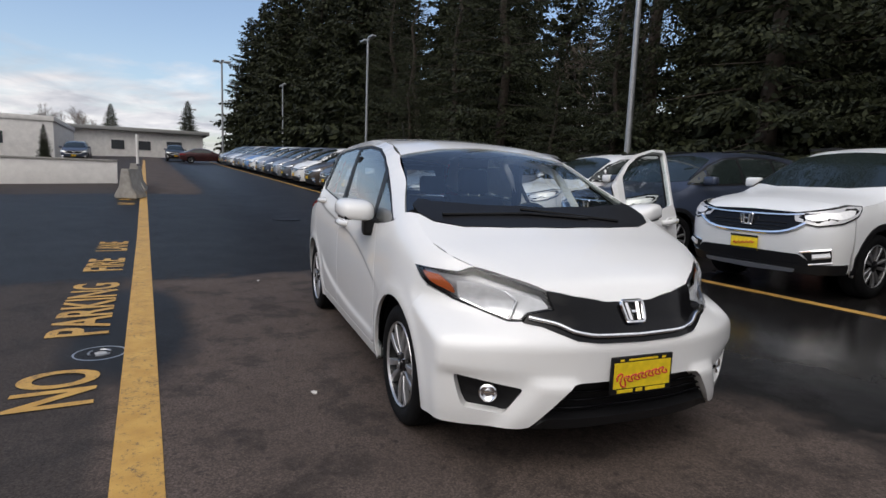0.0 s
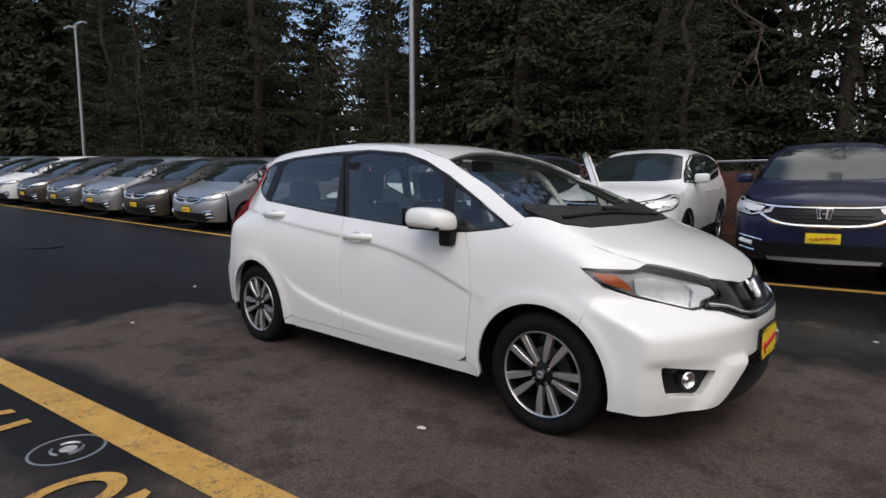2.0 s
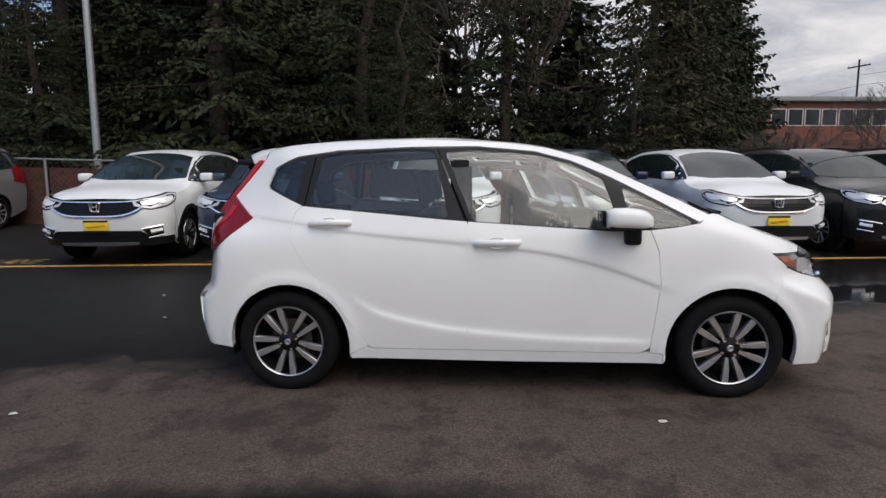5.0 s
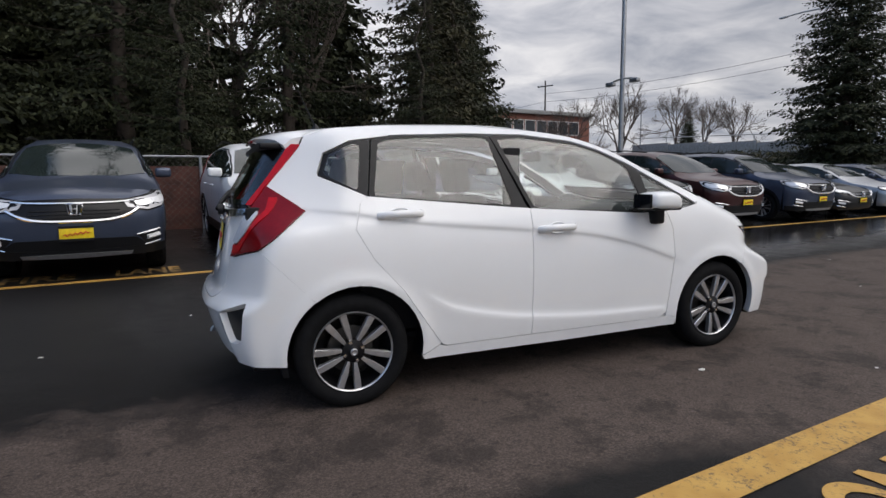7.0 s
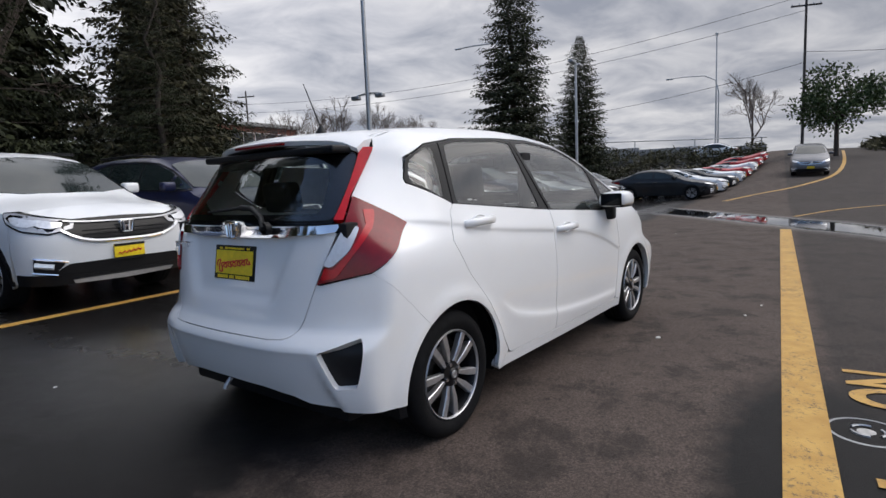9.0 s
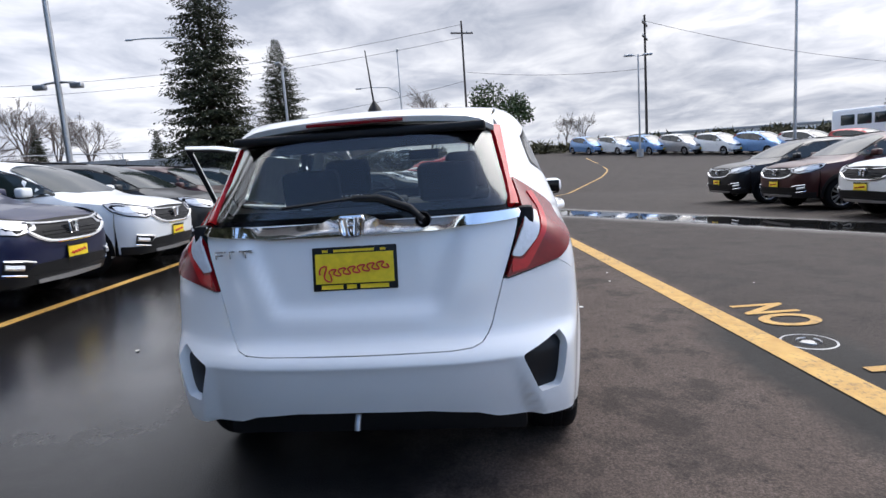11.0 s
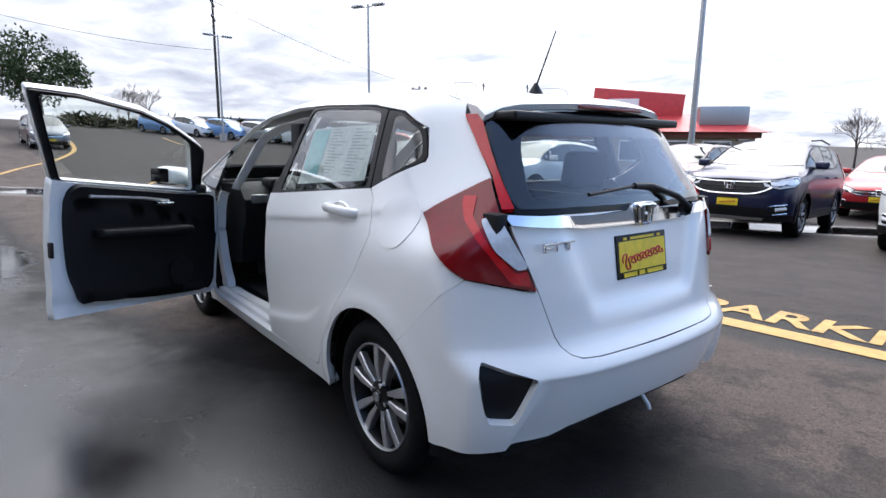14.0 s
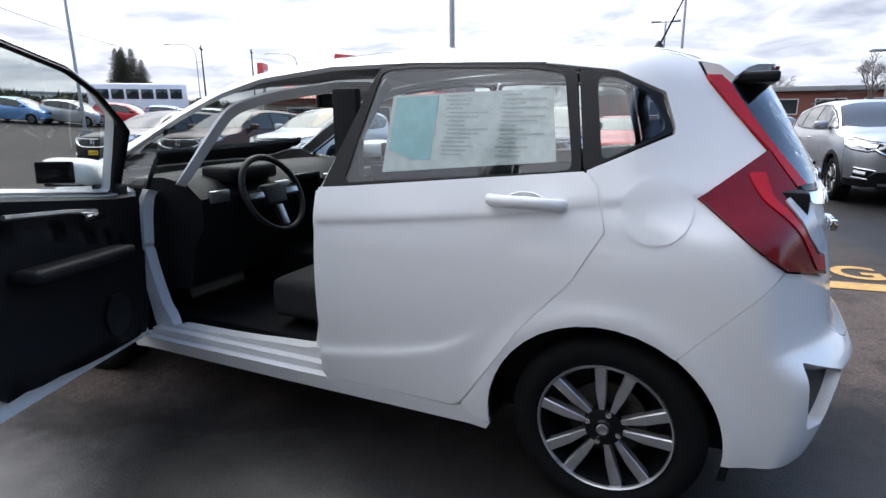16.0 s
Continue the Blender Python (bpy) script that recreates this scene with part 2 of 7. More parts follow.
def mirrored(bm):
    c = bm.copy()
    for v in c.verts:
        v.co.y = -v.co.y
    bmesh.ops.reverse_faces(c, faces=c.faces)
    return c


def curve(*pts):
    """A smooth function through (x, value) pairs, flat-slope limited at turns."""
    p = np.array(sorted(pts), float)
    x, y = p[:, 0], p[:, 1]
    h, d = np.diff(x), np.diff(y) / np.diff(x)
    m = np.empty_like(x)
    m[0], m[-1] = d[0], d[-1]
    for i in range(1, len(x) - 1):
        m[i] = 0 if d[i - 1] * d[i] <= 0 else 2 * d[i - 1] * d[i] / (d[i - 1] + d[i])

    def f(q):
        q = np.asarray(q, float)
        i = np.clip(np.searchsorted(x, q) - 1, 0, len(x) - 2)
        t = np.clip((q - x[i]) / h[i], 0, 1)
        r = (2 * t**3 - 3 * t**2 + 1) * y[i] + (t**3 - 2 * t**2 + t) * h[i] * m[i] + (3 * t**2 - 2 * t**3) * y[i + 1] + (t**3 - t**2) * h[i] * m[i + 1]
        return r + np.where(q < x[0], (q - x[0]) * m[0], 0) + np.where(q > x[-1], (q - x[-1]) * m[-1], 0)
    return f


def smax(a, b, k):
    h = np.maximum(k - np.abs(a - b), 0) / k
    return np.maximum(a, b) + h * h * k * 0.25


def bumpf(v, w):
    return np.exp(-(v / w) ** 2)


def step_(v, w):
    return 1 / (1 + np.exp(-np.clip(v / w, -40, 40)))


class Shell:
    """A car's outer skin as the zero of one smooth function; panels are cut from it by outlines."""

    def __init__(self, wide, flank, top, crown, front, rear, plan=0.14, k_top=0.12, k_front=0.3, k_rear=0.2, cf=1.25, cr=-1.25, side_extra=None, front_extra=None, rear_extra=None):
        self.wide, self.flank, self.top, self.crown, self.front, self.rear = wide, flank, top, crown, front, rear
        self.plan, self.k_top, self.cf, self.cr = plan, k_top, cf, cr
        self.k_front, self.k_rear = (k if callable(k) else (lambda z, k=k: k) for k in (k_front, k_rear))
        self.side_extra, self.front_extra, self.rear_extra = side_extra, front_extra, rear_extra

    def f(self, x, y, z):
        ay = np.abs(y)
        side = self.wide(x) + self.flank(z)
        if self.side_extra:
            side = side + self.side_extra(x, z)
        a = smax(ay - side, z - (self.top(x) - self.crown(x) * ay ** 2), self.k_top)
        fx = self.front(z) - self.plan * ay ** 2
        if self.front_extra:
            fx = fx + self.front_extra(ay, z)
        rx = self.rear(z) + self.plan * ay ** 2
        if self.rear_extra:
            rx = rx + self.rear_extra(ay, z)
        return smax(smax(a, x - fx, self.k_front(z)), rx - x, self.k_rear(z))

    def root(self, fn, lo, hi):
        lo, hi = np.array(lo, float), np.array(hi, float)
        for _ in range(34):
            mid = (lo + hi) / 2
            neg = fn(mid) < 0
            lo, hi = np.where(neg, mid, lo), np.where(neg, hi, mid)
        return (lo + hi) / 2

    def place(self, proj, uv):
        """3D points of (u, v) pairs: side (x, z), top (x, y), front and rear (bearing in degrees, z)."""
        u, v = uv[:, 0], uv[:, 1]
        o = np.zeros_like(u)
        if proj == "side":
            y = self.root(lambda q: self.f(u, q, v), o, o + 1.4)
            return np.stack([u, -y, v], 1)
        if proj == "top":
            z = self.root(lambda q: self.f(u, v, q), o + 0.3, o + 2.6)
            return np.stack([u, v, z], 1)
        c, sgn = (self.cf, 1) if proj == "front" else (self.cr, -1)
        dx, dy = np.cos(np.radians(u)) * sgn, np.sin(np.radians(u))
        r = self.root(lambda q: self.f(c + q * dx, q * dy, v), o, o + 1.9)
        return np.stack([c + r * dx, r * dy, v], 1)

    def normal(self, p):
        e = 1e-3
        g = np.stack([self.f(p[:, 0] + (e if i == 0 else 0), p[:, 1] + (e if i == 1 else 0), p[:, 2] + (e if i == 2 else 0)) -
                      self.f(p[:, 0] - (e if i == 0 else 0), p[:, 1] - (e if i == 1 else 0), p[:, 2] - (e if i == 2 else 0)) for i in range(3)], 1)
        return g / np.maximum(np.linalg.norm(g, axis=1, keepdims=True), 1e-9)

    def bearing(self, proj, x, z):
        """Bearing in degrees of the side point (x, z) seen from the front or rear pivot, for a negative y."""
        y = float(self.place("side", np.array([[x, z]]))[0, 1])
        c, sgn = (self.cf, 1) if proj == "front" else (self.cr, -1)
        return math.degrees(math.atan2(y, (x - c) * sgn))

    def face(self, proj, y, z):
        """Bearing of the point at y, z on the front or rear face."""
        c, sgn = (self.cf, 1) if proj == "front" else (self.cr, -1)
        o = np.array([0.0])
        x = self.root(lambda q: self.f(c + q * sgn, o + y, o + z), o, o + 1.6)[0]
        return math.degrees(math.atan2(y, x))


def inside(poly, p):
    x, y = p[:, 0], p[:, 1]
    res = np.zeros(len(p), bool)
    n = len(poly)
    for i in range(n):
        (x1, y1), (x2, y2) = poly[i], poly[(i + 1) % n]
        if y1 != y2:
            res ^= ((y1 > y) != (y2 > y)) & (x < (x2 - x1) * (y - y1) / (y2 - y1) + x1)
    return res


def fillet(poly, r=0.03, seg=4):
    out = []
    n = len(poly)
    for i in range(n):
        p, a, b = (np.array(poly[j], float) for j in (i, i - 1, (i + 1) % n))
        la, lb = np.linalg.norm(a - p), np.linalg.norm(b - p)
        if la < 1e-6 or lb < 1e-6:
            continue
        d = min(r, la * 0.45, lb * 0.45)
        s, e = p + (a - p) / la * d, p + (b - p) / lb * d
        for k in range(seg + 1):
            t = k / seg
            out.append(tuple((1 - t) ** 2 * s + 2 * t * (1 - t) * p + t * t * e))
    return out


def flow(poly, n=6):
    """A closed soft curve through points."""
    P = np.array(poly, float)
    m = len(P)
    out = []
    for i in range(m):
        a, b, c, d = P[i - 1], P[i], P[(i + 1) % m], P[(i + 2) % m]
        for k in range(n):
            t = k / n
            out.append(tuple(0.5 * (2 * b + (c - a) * t + (2 * a - 5 * b + 4 * c - d) * t * t + (3 * b - a - 3 * c + d) * t ** 3)))
    return out


def arc(cx, cz, r, a0, a1, n=14, rz=None):
    return [(cx + r * math.cos(radians(a0 + (a1 - a0) * k / n)), cz + (rz or r) * math.sin(radians(a0 + (a1 - a0) * k / n))) for k in range(n + 1)]


def grow(poly, d, wide=1.0):
    """The outline moved outwards by d; wide stretches the first coordinate's units."""
    p = np.array(poly, float) / np.array([wide, 1.0])
    a = p - np.roll(p, 1, 0)
    b = np.roll(p, -1, 0) - p
    a /= np.maximum(np.linalg.norm(a, axis=1, keepdims=True), 1e-9)
    b /= np.maximum(np.linalg.norm(b, axis=1, keepdims=True), 1e-9)
    t = a + b
    t /= np.maximum(np.linalg.norm(t, axis=1, keepdims=True), 1e-9)
    area = np.sum(p[:, 0] * np.roll(p[:, 1], -1) - np.roll(p[:, 0], -1) * p[:, 1])
    n = np.stack([t[:, 1], -t[:, 0]], 1) * np.sign(area)
    return [tuple(q) for q in ((p + n * d) * np.array([wide, 1.0])).tolist()]


def resample(poly, su, sv):
    out = []
    n = len(poly)
    for i in range(n):
        a, b = poly[i], poly[(i + 1) % n]
        k = max(1, int(math.ceil(math.hypot((b[0] - a[0]) / su, (b[1] - a[1]) / sv))))
        out += [(a[0] + (b[0] - a[0]) * j / k, a[1] + (b[1] - a[1]) * j / k) for j in range(k)]
    return out


def panel(sh, proj, outline, holes=(), step=0.035, off=0.0, depth=0.02, lines=()):
    """A piece of the skin inside an outline, with its edges turned in."""
    su, sv = (step * 57 / 0.8, step) if proj in ("front", "rear") else (step, step)
    loops = [resample(p, su, sv) for p in (outline, *holes)]
    pts, edges = [], []
    for lp in loops:
        b = len(pts)
        pts += lp
        edges += [(b + i, b + (i + 1) % len(lp)) for i in range(len(lp))]
    bound = np.array(pts)
    lo, hi = bound.min(0), bound.max(0)
    gu, gv = np.meshgrid(np.arange(lo[0] + su / 2, hi[0], su), np.arange(lo[1] + sv / 2, hi[1], sv))
    g = np.stack([gu.ravel(), gv.ravel()], 1)
    if len(g):
        ok = inside(loops[0], g)
        for lp in loops[1:]:
            ok &= ~inside(lp, g)
        g = g[ok]
    if len(g):
        d = np.full(len(g), 9.0)
        for q in bound:
            d = np.minimum(d, np.hypot((g[:, 0] - q[0]) / su, (g[:, 1] - q[1]) / sv))
        g = g[d > 0.5]
    for ln in lines:
        q = np.array(ln)
        ok = inside(loops[0], q)
        for i, c in enumerate(q):
            ok[i] = ok[i] and np.hypot((bound[:, 0] - c[0]) / su, (bound[:, 1] - c[1]) / sv).min() > 0.3
        if len(g):
            for c in q[ok]:
                g = g[np.hypot((g[:, 0] - c[0]) / su, (g[:, 1] - c[1]) / sv) > 0.75]
        b = len(pts)
        for i in range(len(q)):
            if ok[i]:
                pts.append(tuple(q[i]))
                if i and ok[i - 1]:
                    edges.append((len(pts) - 2, len(pts) - 1))
    allp = np.concatenate([np.array(pts), g]) if len(g) else np.array(pts)
    sc = np.array([1 / su, 1 / sv])
    vs, _, fs, *_ = delaunay_2d_cdt([Vector(p) for p in (allp * sc).tolist()], edges, [], 0, 1e-5)
    uv = np.array([tuple(v) for v in vs]) / sc
    fs = [f for f in fs if len(f) == 3]
    cen = np.array([uv[list(f)].mean(0) for f in fs])
    ok = inside(loops[0], cen)
    for lp in loops[1:]:
        ok &= ~inside(lp, cen)
    fs = [f for f, o in zip(fs, ok) if o]
    P = sh.place(proj, uv)
    N = sh.normal(P)
    P = P + N * off
    bm = bmesh.new()
    bv = [bm.verts.new(p) for p in P.tolist()]
    tri = np.array(fs)
    area = np.cross(uv[tri[:, 1]] * sc - uv[tri[:, 0]] * sc, uv[tri[:, 2]] * sc - uv[tri[:, 0]] * sc)
    turn = np.sign(area)
    n3 = np.cross(P[tri[:, 1]] - P[tri[:, 0]], P[tri[:, 2]] - P[tri[:, 0]])
    agree = np.sign(np.sum(np.einsum("ij,ij->i", n3, N[tri[:, 0]]) * turn))
    for (a, b, c), t, ar in zip(fs, turn, area):
        if abs(ar) < 1e-5:
            continue
        idx = (a, b, c) if t * agree > 0 else (a, c, b)
        try:
            bm.faces.new([bv[i] for i in idx]).smooth = True
        except ValueError:
            pass
    if depth:
        bm.verts.index_update()
        rim = [e for e in bm.edges if len(e.link_faces) == 1]
        back = {}
        for e in rim:
            for v in e.verts:
                if v not in back:
                    back[v] = bm.verts.new(v.co - Vector(N[v.index]) * depth)
        for e in rim:
            lp = e.link_loops[0]
            a, b = lp.vert, lp.link_loop_next.vert
            bm.faces.new((b, a, back[a], back[b])).smooth = True
            e.smooth = False
    for v in [v for v in bm.verts if not v.link_faces]:
        bm.verts.remove(v)
    return bm

# ---- the white hatchback ----
CAR = pose(0, 0, 0, 0, 0, -6.15)
HUBX, HUBZ, HUBY = 1.265, 0.300, 0.808
crease = curve((0.86, 0.65), (0.51, 0.77), (0.19, 0.84), (-0.18, 0.88), (-0.88, 0.95), (-1.26, 1.01), (-1.6, 1.05))
scallop = curve((-0.86, 0.57), (-0.68, 0.48), (-0.21, 0.39), (0.33, 0.35), (0.78, 0.34))


def lean_in(v, w):
    """Zero below, rising straight above, with a rounded knee."""
    return 0.5 * (v + np.sqrt(v * v + w * w))


def hero_side(x, z):
    inx = step_(0.9 - x, 0.03) * step_(x + 1.5, 0.05)
    g = z - crease(x)
    up_ = step_(g, 0.0045)
    fade = 0.8 + 0.2 * step_(x - 0.0, 0.25)
    a = (up_ * 0.005 * np.exp(-np.maximum(g, 0) / 0.06) - (1 - up_) * 0.006 * np.exp(-np.maximum(-g, 0) / 0.09)) * inx * fade
    iny = step_(0.80 - x, 0.05) * step_(x + 0.80, 0.05)
    h = z - scallop(x)
    dn = step_(-h, 0.009)
    b = (dn * 0.010 * np.exp(-np.maximum(-h, 0) / 0.07) - (1 - dn) * 0.007 * np.exp(-np.maximum(h, 0) / 0.09)) * iny
    c = sum(0.010 * bumpf(np.hypot(x - hx, z - 0.295) - 0.375, 0.035) for hx in (1.258, -1.245))
    # the body draws in above the haunch towards the tail lamps, and above the fender towards the headlights
    tail = lean_in(-1.3 - x, .06) * (.26 + 1.15 * np.maximum(z - 1.03, -.1)) * step_(z - .95, .022)
    nose = lean_in(x - 1.2, .08) * .11 * step_(z - .76, .06)
    return a + b + c - tail - nose


def hero_front(y, z):
    """A swept nose, with a proud fin on either side of the lower intake."""
    lip = 0.03 * bumpf(z - 0.60, 0.035) * step_(0.62 - y, 0.05)
    low = np.maximum(0, .41 - z)
    fin = .030 * step_(.432 - z, .006) * step_(y - (.30 + .9 * low), .010) * step_(.475 + .62 * low - y, .012)
    sweep = .53 - .08 * step_(z - .45, .008) + .56 * step_(z - .645, .028) - .12 * step_(z - .76, .02)
    return -sweep * np.maximum(0, y - .2) ** 2 + lip * 0.4 + fin


RIDGE = .527


def hero_rear(y, z):
    """Flat plate recess in the tailgate, a crisp bumper ridge, and a face below it that falls back between two fins."""
    d = RIDGE - z
    between = step_(.565 + .28 * d - y, .008)
    fall = (.007 * step_(d, .004) + .20 * np.clip(d, 0, .2)) * between
    plate = .026 * step_(.30 + .42 * (z - .72) - y, .014) * step_(z - .715, .012) * step_(1.03 - z, .02)
    return .62 * np.maximum(0, y - 0.35) ** 2 + fall + plate


HERO = Shell(
    wide=curve((-2.0, .695), (-1.85, .752), (-1.7, .803), (-1.5, .834), (-1.2, .845), (-.4, .842), (.6, .842), (1.2, .845), (1.6, .835), (1.8, .812), (2.0, .76)),
    flank=curve((.15, -.05), (.22, -.03), (.35, -.012), (.5, -.004), (.65, 0), (.8, -.006), (.92, -.02), (1.02, -.05), (1.1, -.08), (1.25, -.135), (1.42, -.205), (1.55, -.28)),
    top=curve((2.1, .55), (2.0, .675), (1.93, .765), (1.85, .825), (1.65, .92), (1.45, .99), (1.3, 1.05), (1.05, 1.165), (.82, 1.265), (.47, 1.41), (.2, 1.475), (0, 1.497), (-.42, 1.522), (-.9, 1.512), (-1.3, 1.482), (-1.65, 1.435), (-1.9, 1.39)),
    crown=curve((2.0, .09), (1.3, .09), (.8, .13), (.2, .10), (-.5, .09), (-1.6, .09)),
    front=curve((.1, 1.97), (.2, 2.015), (.3, 2.04), (.45, 2.052), (.55, 2.052), (.62, 2.015), (.70, 1.978), (.78, 1.962), (.85, 1.922), (.9, 1.88), (1.1, 1.69)),
    rear=curve((.15, -1.86), (.25, -1.93), (.35, -1.962), (.45, -1.975), (.527, -1.979), (.55, -1.970), (.58, -1.946), (.62, -1.912), (.8, -1.882), (.945, -1.857), (1.045, -1.830), (1.2, -1.742), (1.36, -1.645), (1.5, -1.51)),
    plan=0.14, k_top=0.10, k_front=lambda z: .03 + .03 * step_(z - .62, .03), k_rear=lambda z: .028 + .052 * step_(z - .88, .03), side_extra=hero_side, front_extra=hero_front, rear_extra=hero_rear)


def F(y, z):
    return (HERO.face("front", y, z), z)


def R(y, z):
    return (HERO.face("rear", y, z), z)


def SF(x, z):
    return (HERO.bearing("front", x, z), z)


def SR(x, z):
    return (HERO.bearing("rear", x, z), z)


def flip(poly):
    """The outline with its mirror image, for pieces across the middle; poly runs from one middle point to the other."""
    return poly + [(-u, v) for u, v in reversed(poly)]


def SRL(pts, n=5):
    """A path of flank points as rear bearings, with points between."""
    out = []
    for (x0, z0), (x1, z1) in zip(pts, pts[1:]):
        out += [SR(x0 + (x1 - x0) * k / n, z0 + (z1 - z0) * k / n) for k in range(n)]
    return out + [SR(*pts[-1])]


def SFL(pts, n=5):
    out = []
    for (x0, z0), (x1, z1) in zip(pts, pts[1:]):
        out += [SF(x0 + (x1 - x0) * k / n, z0 + (z1 - z0) * k / n) for k in range(n)]
    return out + [SF(*pts[-1])]


FEATURE = [[(x, fn(x) + d) for x in np.linspace(a, b, 90)] for fn, a, b in ((crease, .89, -1.48), (scallop, .8, -.84)) for d in (.034, .018, .007, 0, -.007, -.018, -.034)]
hero = thing("hatchback_car", "pearl white five-door hatchback with open driver door on asphalt", "car", CAR)
DLO_TOP = [(-1.39, 1.21), (-1.352, 1.315), (-1.22, 1.38), (-.91, 1.42), (-.53, 1.436), (-.16, 1.438), (.18, 1.405), (.38, 1.35), (.59, 1.26), (.82, 1.14), (1.07, 1.005)]
RAIL_TOP = [(1.135, 1.045), (.85, 1.192), (.5, 1.357), (.25, 1.43), (0, 1.464), (-.5, 1.488), (-1.0, 1.475)]


def both(name, bm, mat, parent=hero, label=""):
    """A piece on the near flank and its mirror image on the other."""
    m = mirrored(bm)
    return part(name, bm, mat, parent, label), part(name, m, mat, parent, label)


# panels of the flanks
FDOOR = [(.80, .962), (.6, .955), (-.2045, 1.008), (-.2045, .276), (.765, .272), (.812, .30), (.858, .66), (.842, .85)]
RDOOR = [(-.2125, 1.009), (-.34, 1.018), (-1.158, 1.094), (-1.20, 1.06), (-1.235, .93), (-1.15, .78), (-.99, .60), (-.87, .42), (-.775, .29), (-.75, .278), (-.2125, .276)]
HOODY = [(1.19, .715), (1.25, .728), (1.33, .736), (1.46, .728), (1.58, .692), (1.685, .624), (1.79, .508)]
hood_edge = HERO.place("top", np.array([(x, -y) for x, y in HOODY]))
hood_side = [(p[0], p[2] - 0.001) for p in hood_edge.tolist()]
LAMP_SIDE = [(1.66, .836), (1.57, .838), (1.455, .840), (1.553, .762)]
fender = [(.82, .276), (.865, .66), (.85, .85), (.808, .962), (.95, .978), (1.075, 1.0), (1.12, 1.045), (1.155, 1.05)] + hood_side[0:6] + LAMP_SIDE + arc(1.258, .295, .357, 53.3, 190) + [(.90, .212), (.893, .268)]
both("front_fender", panel(HERO, "side", grow(fender, .0018), step=.028), WHITE)
quarter = [(-.895, .24), (-.79, .285), (-.878, .42), (-.998, .60), (-1.158, .78), (-1.243, .93), (-1.208, 1.06), (-1.168, 1.098), (-1.395, 1.20), (-1.398, 1.22), (-1.36, 1.322), (-1.22, 1.388), (-1.0, 1.418), (-1.0, 1.475), (-1.30, 1.452), (-1.43, 1.410), (-1.455, 1.365), (-1.470, 1.342), (-1.548, 1.25), (-1.634, 1.153), (-1.468, 1.028), (-1.70, .842)] + arc(-1.245, .295, .357, 126, -7)
both("quarter_panel", panel(HERO, "side", grow(quarter, .0018), step=.026, lines=FEATURE), WHITE)
rail = [(x, z + .004) for x, z in DLO_TOP[3:]] + RAIL_TOP + [(-1.0, 1.42)]
both("roof_rail", panel(HERO, "side", rail, step=.03), WHITE)
sill = [(-.893, .235), (-.79, .28), (-.75, .270), (.77, .266), (.815, .27), (.888, .262), (.895, .208), (0, .205), (-.88, .212)]
both("sill", panel(HERO, "side", sill, depth=.05), WHITE)
near_door = part("front_door", panel(HERO, "side", grow(FDOOR, .0018), step=.026, lines=FEATURE), WHITE, hero)
rear_bm = panel(HERO, "side", grow(RDOOR, .0018), step=.026, lines=FEATURE)
far_rear = mirrored(rear_bm)
rear_r = part("rear_door", rear_bm, WHITE, hero)
rear_l = part("rear_door", far_rear, WHITE, hero)

def ribbon(path, w):
    """A band of width 2w along a path, as an outline."""
    p = np.array(path, float)
    t = np.gradient(p, axis=0)
    t /= np.maximum(np.linalg.norm(t, axis=1, keepdims=True), 1e-9)
    n = np.stack([-t[:, 1], t[:, 0]], 1) * w
    return [tuple(q) for q in (p + n).tolist()] + [tuple(q) for q in (p - n).tolist()][::-1]


# white strips added behind the panel gaps to lighten the dark seams
for path in ([(-1.164, 1.092), (-1.204, 1.06), (-1.239, .93), (-1.154, .78), (-.994, .60), (-.874, .42), (-.783, .288)],
             [(-.2085, 1.0), (-.2085, .8), (-.2085, .5), (-.2085, .28)],
             [(.846, .85), (.8615, .66), (.816, .302)],
             [(-1.461, .590), (-1.58, .715), (-1.695, .836)]):
    both("shut_line", panel(HERO, "side", ribbon(path, .010), off=-.0055, depth=0, step=.03), WHITE)

# side glass and dark pillar trim
FGLASS = [(-.175, 1.012), (-.345, 1.412), (-.16, 1.425), (.18, 1.392), (.38, 1.337), (.555, 1.255), (.655, .965)]
RGLASS = [(-.315, 1.03), (-.405, 1.418), (-.53, 1.424), (-.95, 1.405), (-1.065, 1.385), (-1.125, 1.098)]
QGLASS = [(-1.205, 1.125), (-1.165, 1.372), (-1.225, 1.366), (-1.335, 1.31), (-1.375, 1.215)]
VGLASS = [(.715, .972), (.655, 1.205), (.80, 1.135), (1.045, 1.005), (.95, .985)]
for nm, pl, mat, ow in (("quarter_window", QGLASS, TINT, hero), ("vent_window", VGLASS, GLASS, hero)):
    both(nm, panel(HERO, "side", fillet(pl, .03), off=-.004, depth=.004, step=.05), mat, ow)
part("window_pane", panel(HERO, "side", fillet(FGLASS, .03), off=-.006, depth=.004, step=.05), GLASS, near_door)
part("window_pane", panel(HERO, "side", fillet(RGLASS, .03), off=-.006, depth=.004, step=.05), TINT, rear_r)
part("window_pane", mirrored(panel(HERO, "side", fillet(RGLASS, .03), off=-.006, depth=.004, step=.05)), TINT, rear_l)
frame_front = fillet([(-.198, 1.002), (-.385, 1.428)] + [(x, z - .001) for x, z in DLO_TOP[5:9]] + [(.655, 1.225), (.70, .962), (.62, .953)], .015)
frame_rear = fillet([(-.222, 1.006), (-.392, 1.428), (-.53, 1.434), (-.95, 1.414), (-1.10, 1.395), (-1.152, 1.094), (-.34, 1.018)], .015)
frame_quarter = fillet([(-1.158, 1.098), (-1.108, 1.395), (-1.22, 1.379), (-1.35, 1.314), (-1.392, 1.21)], .015)
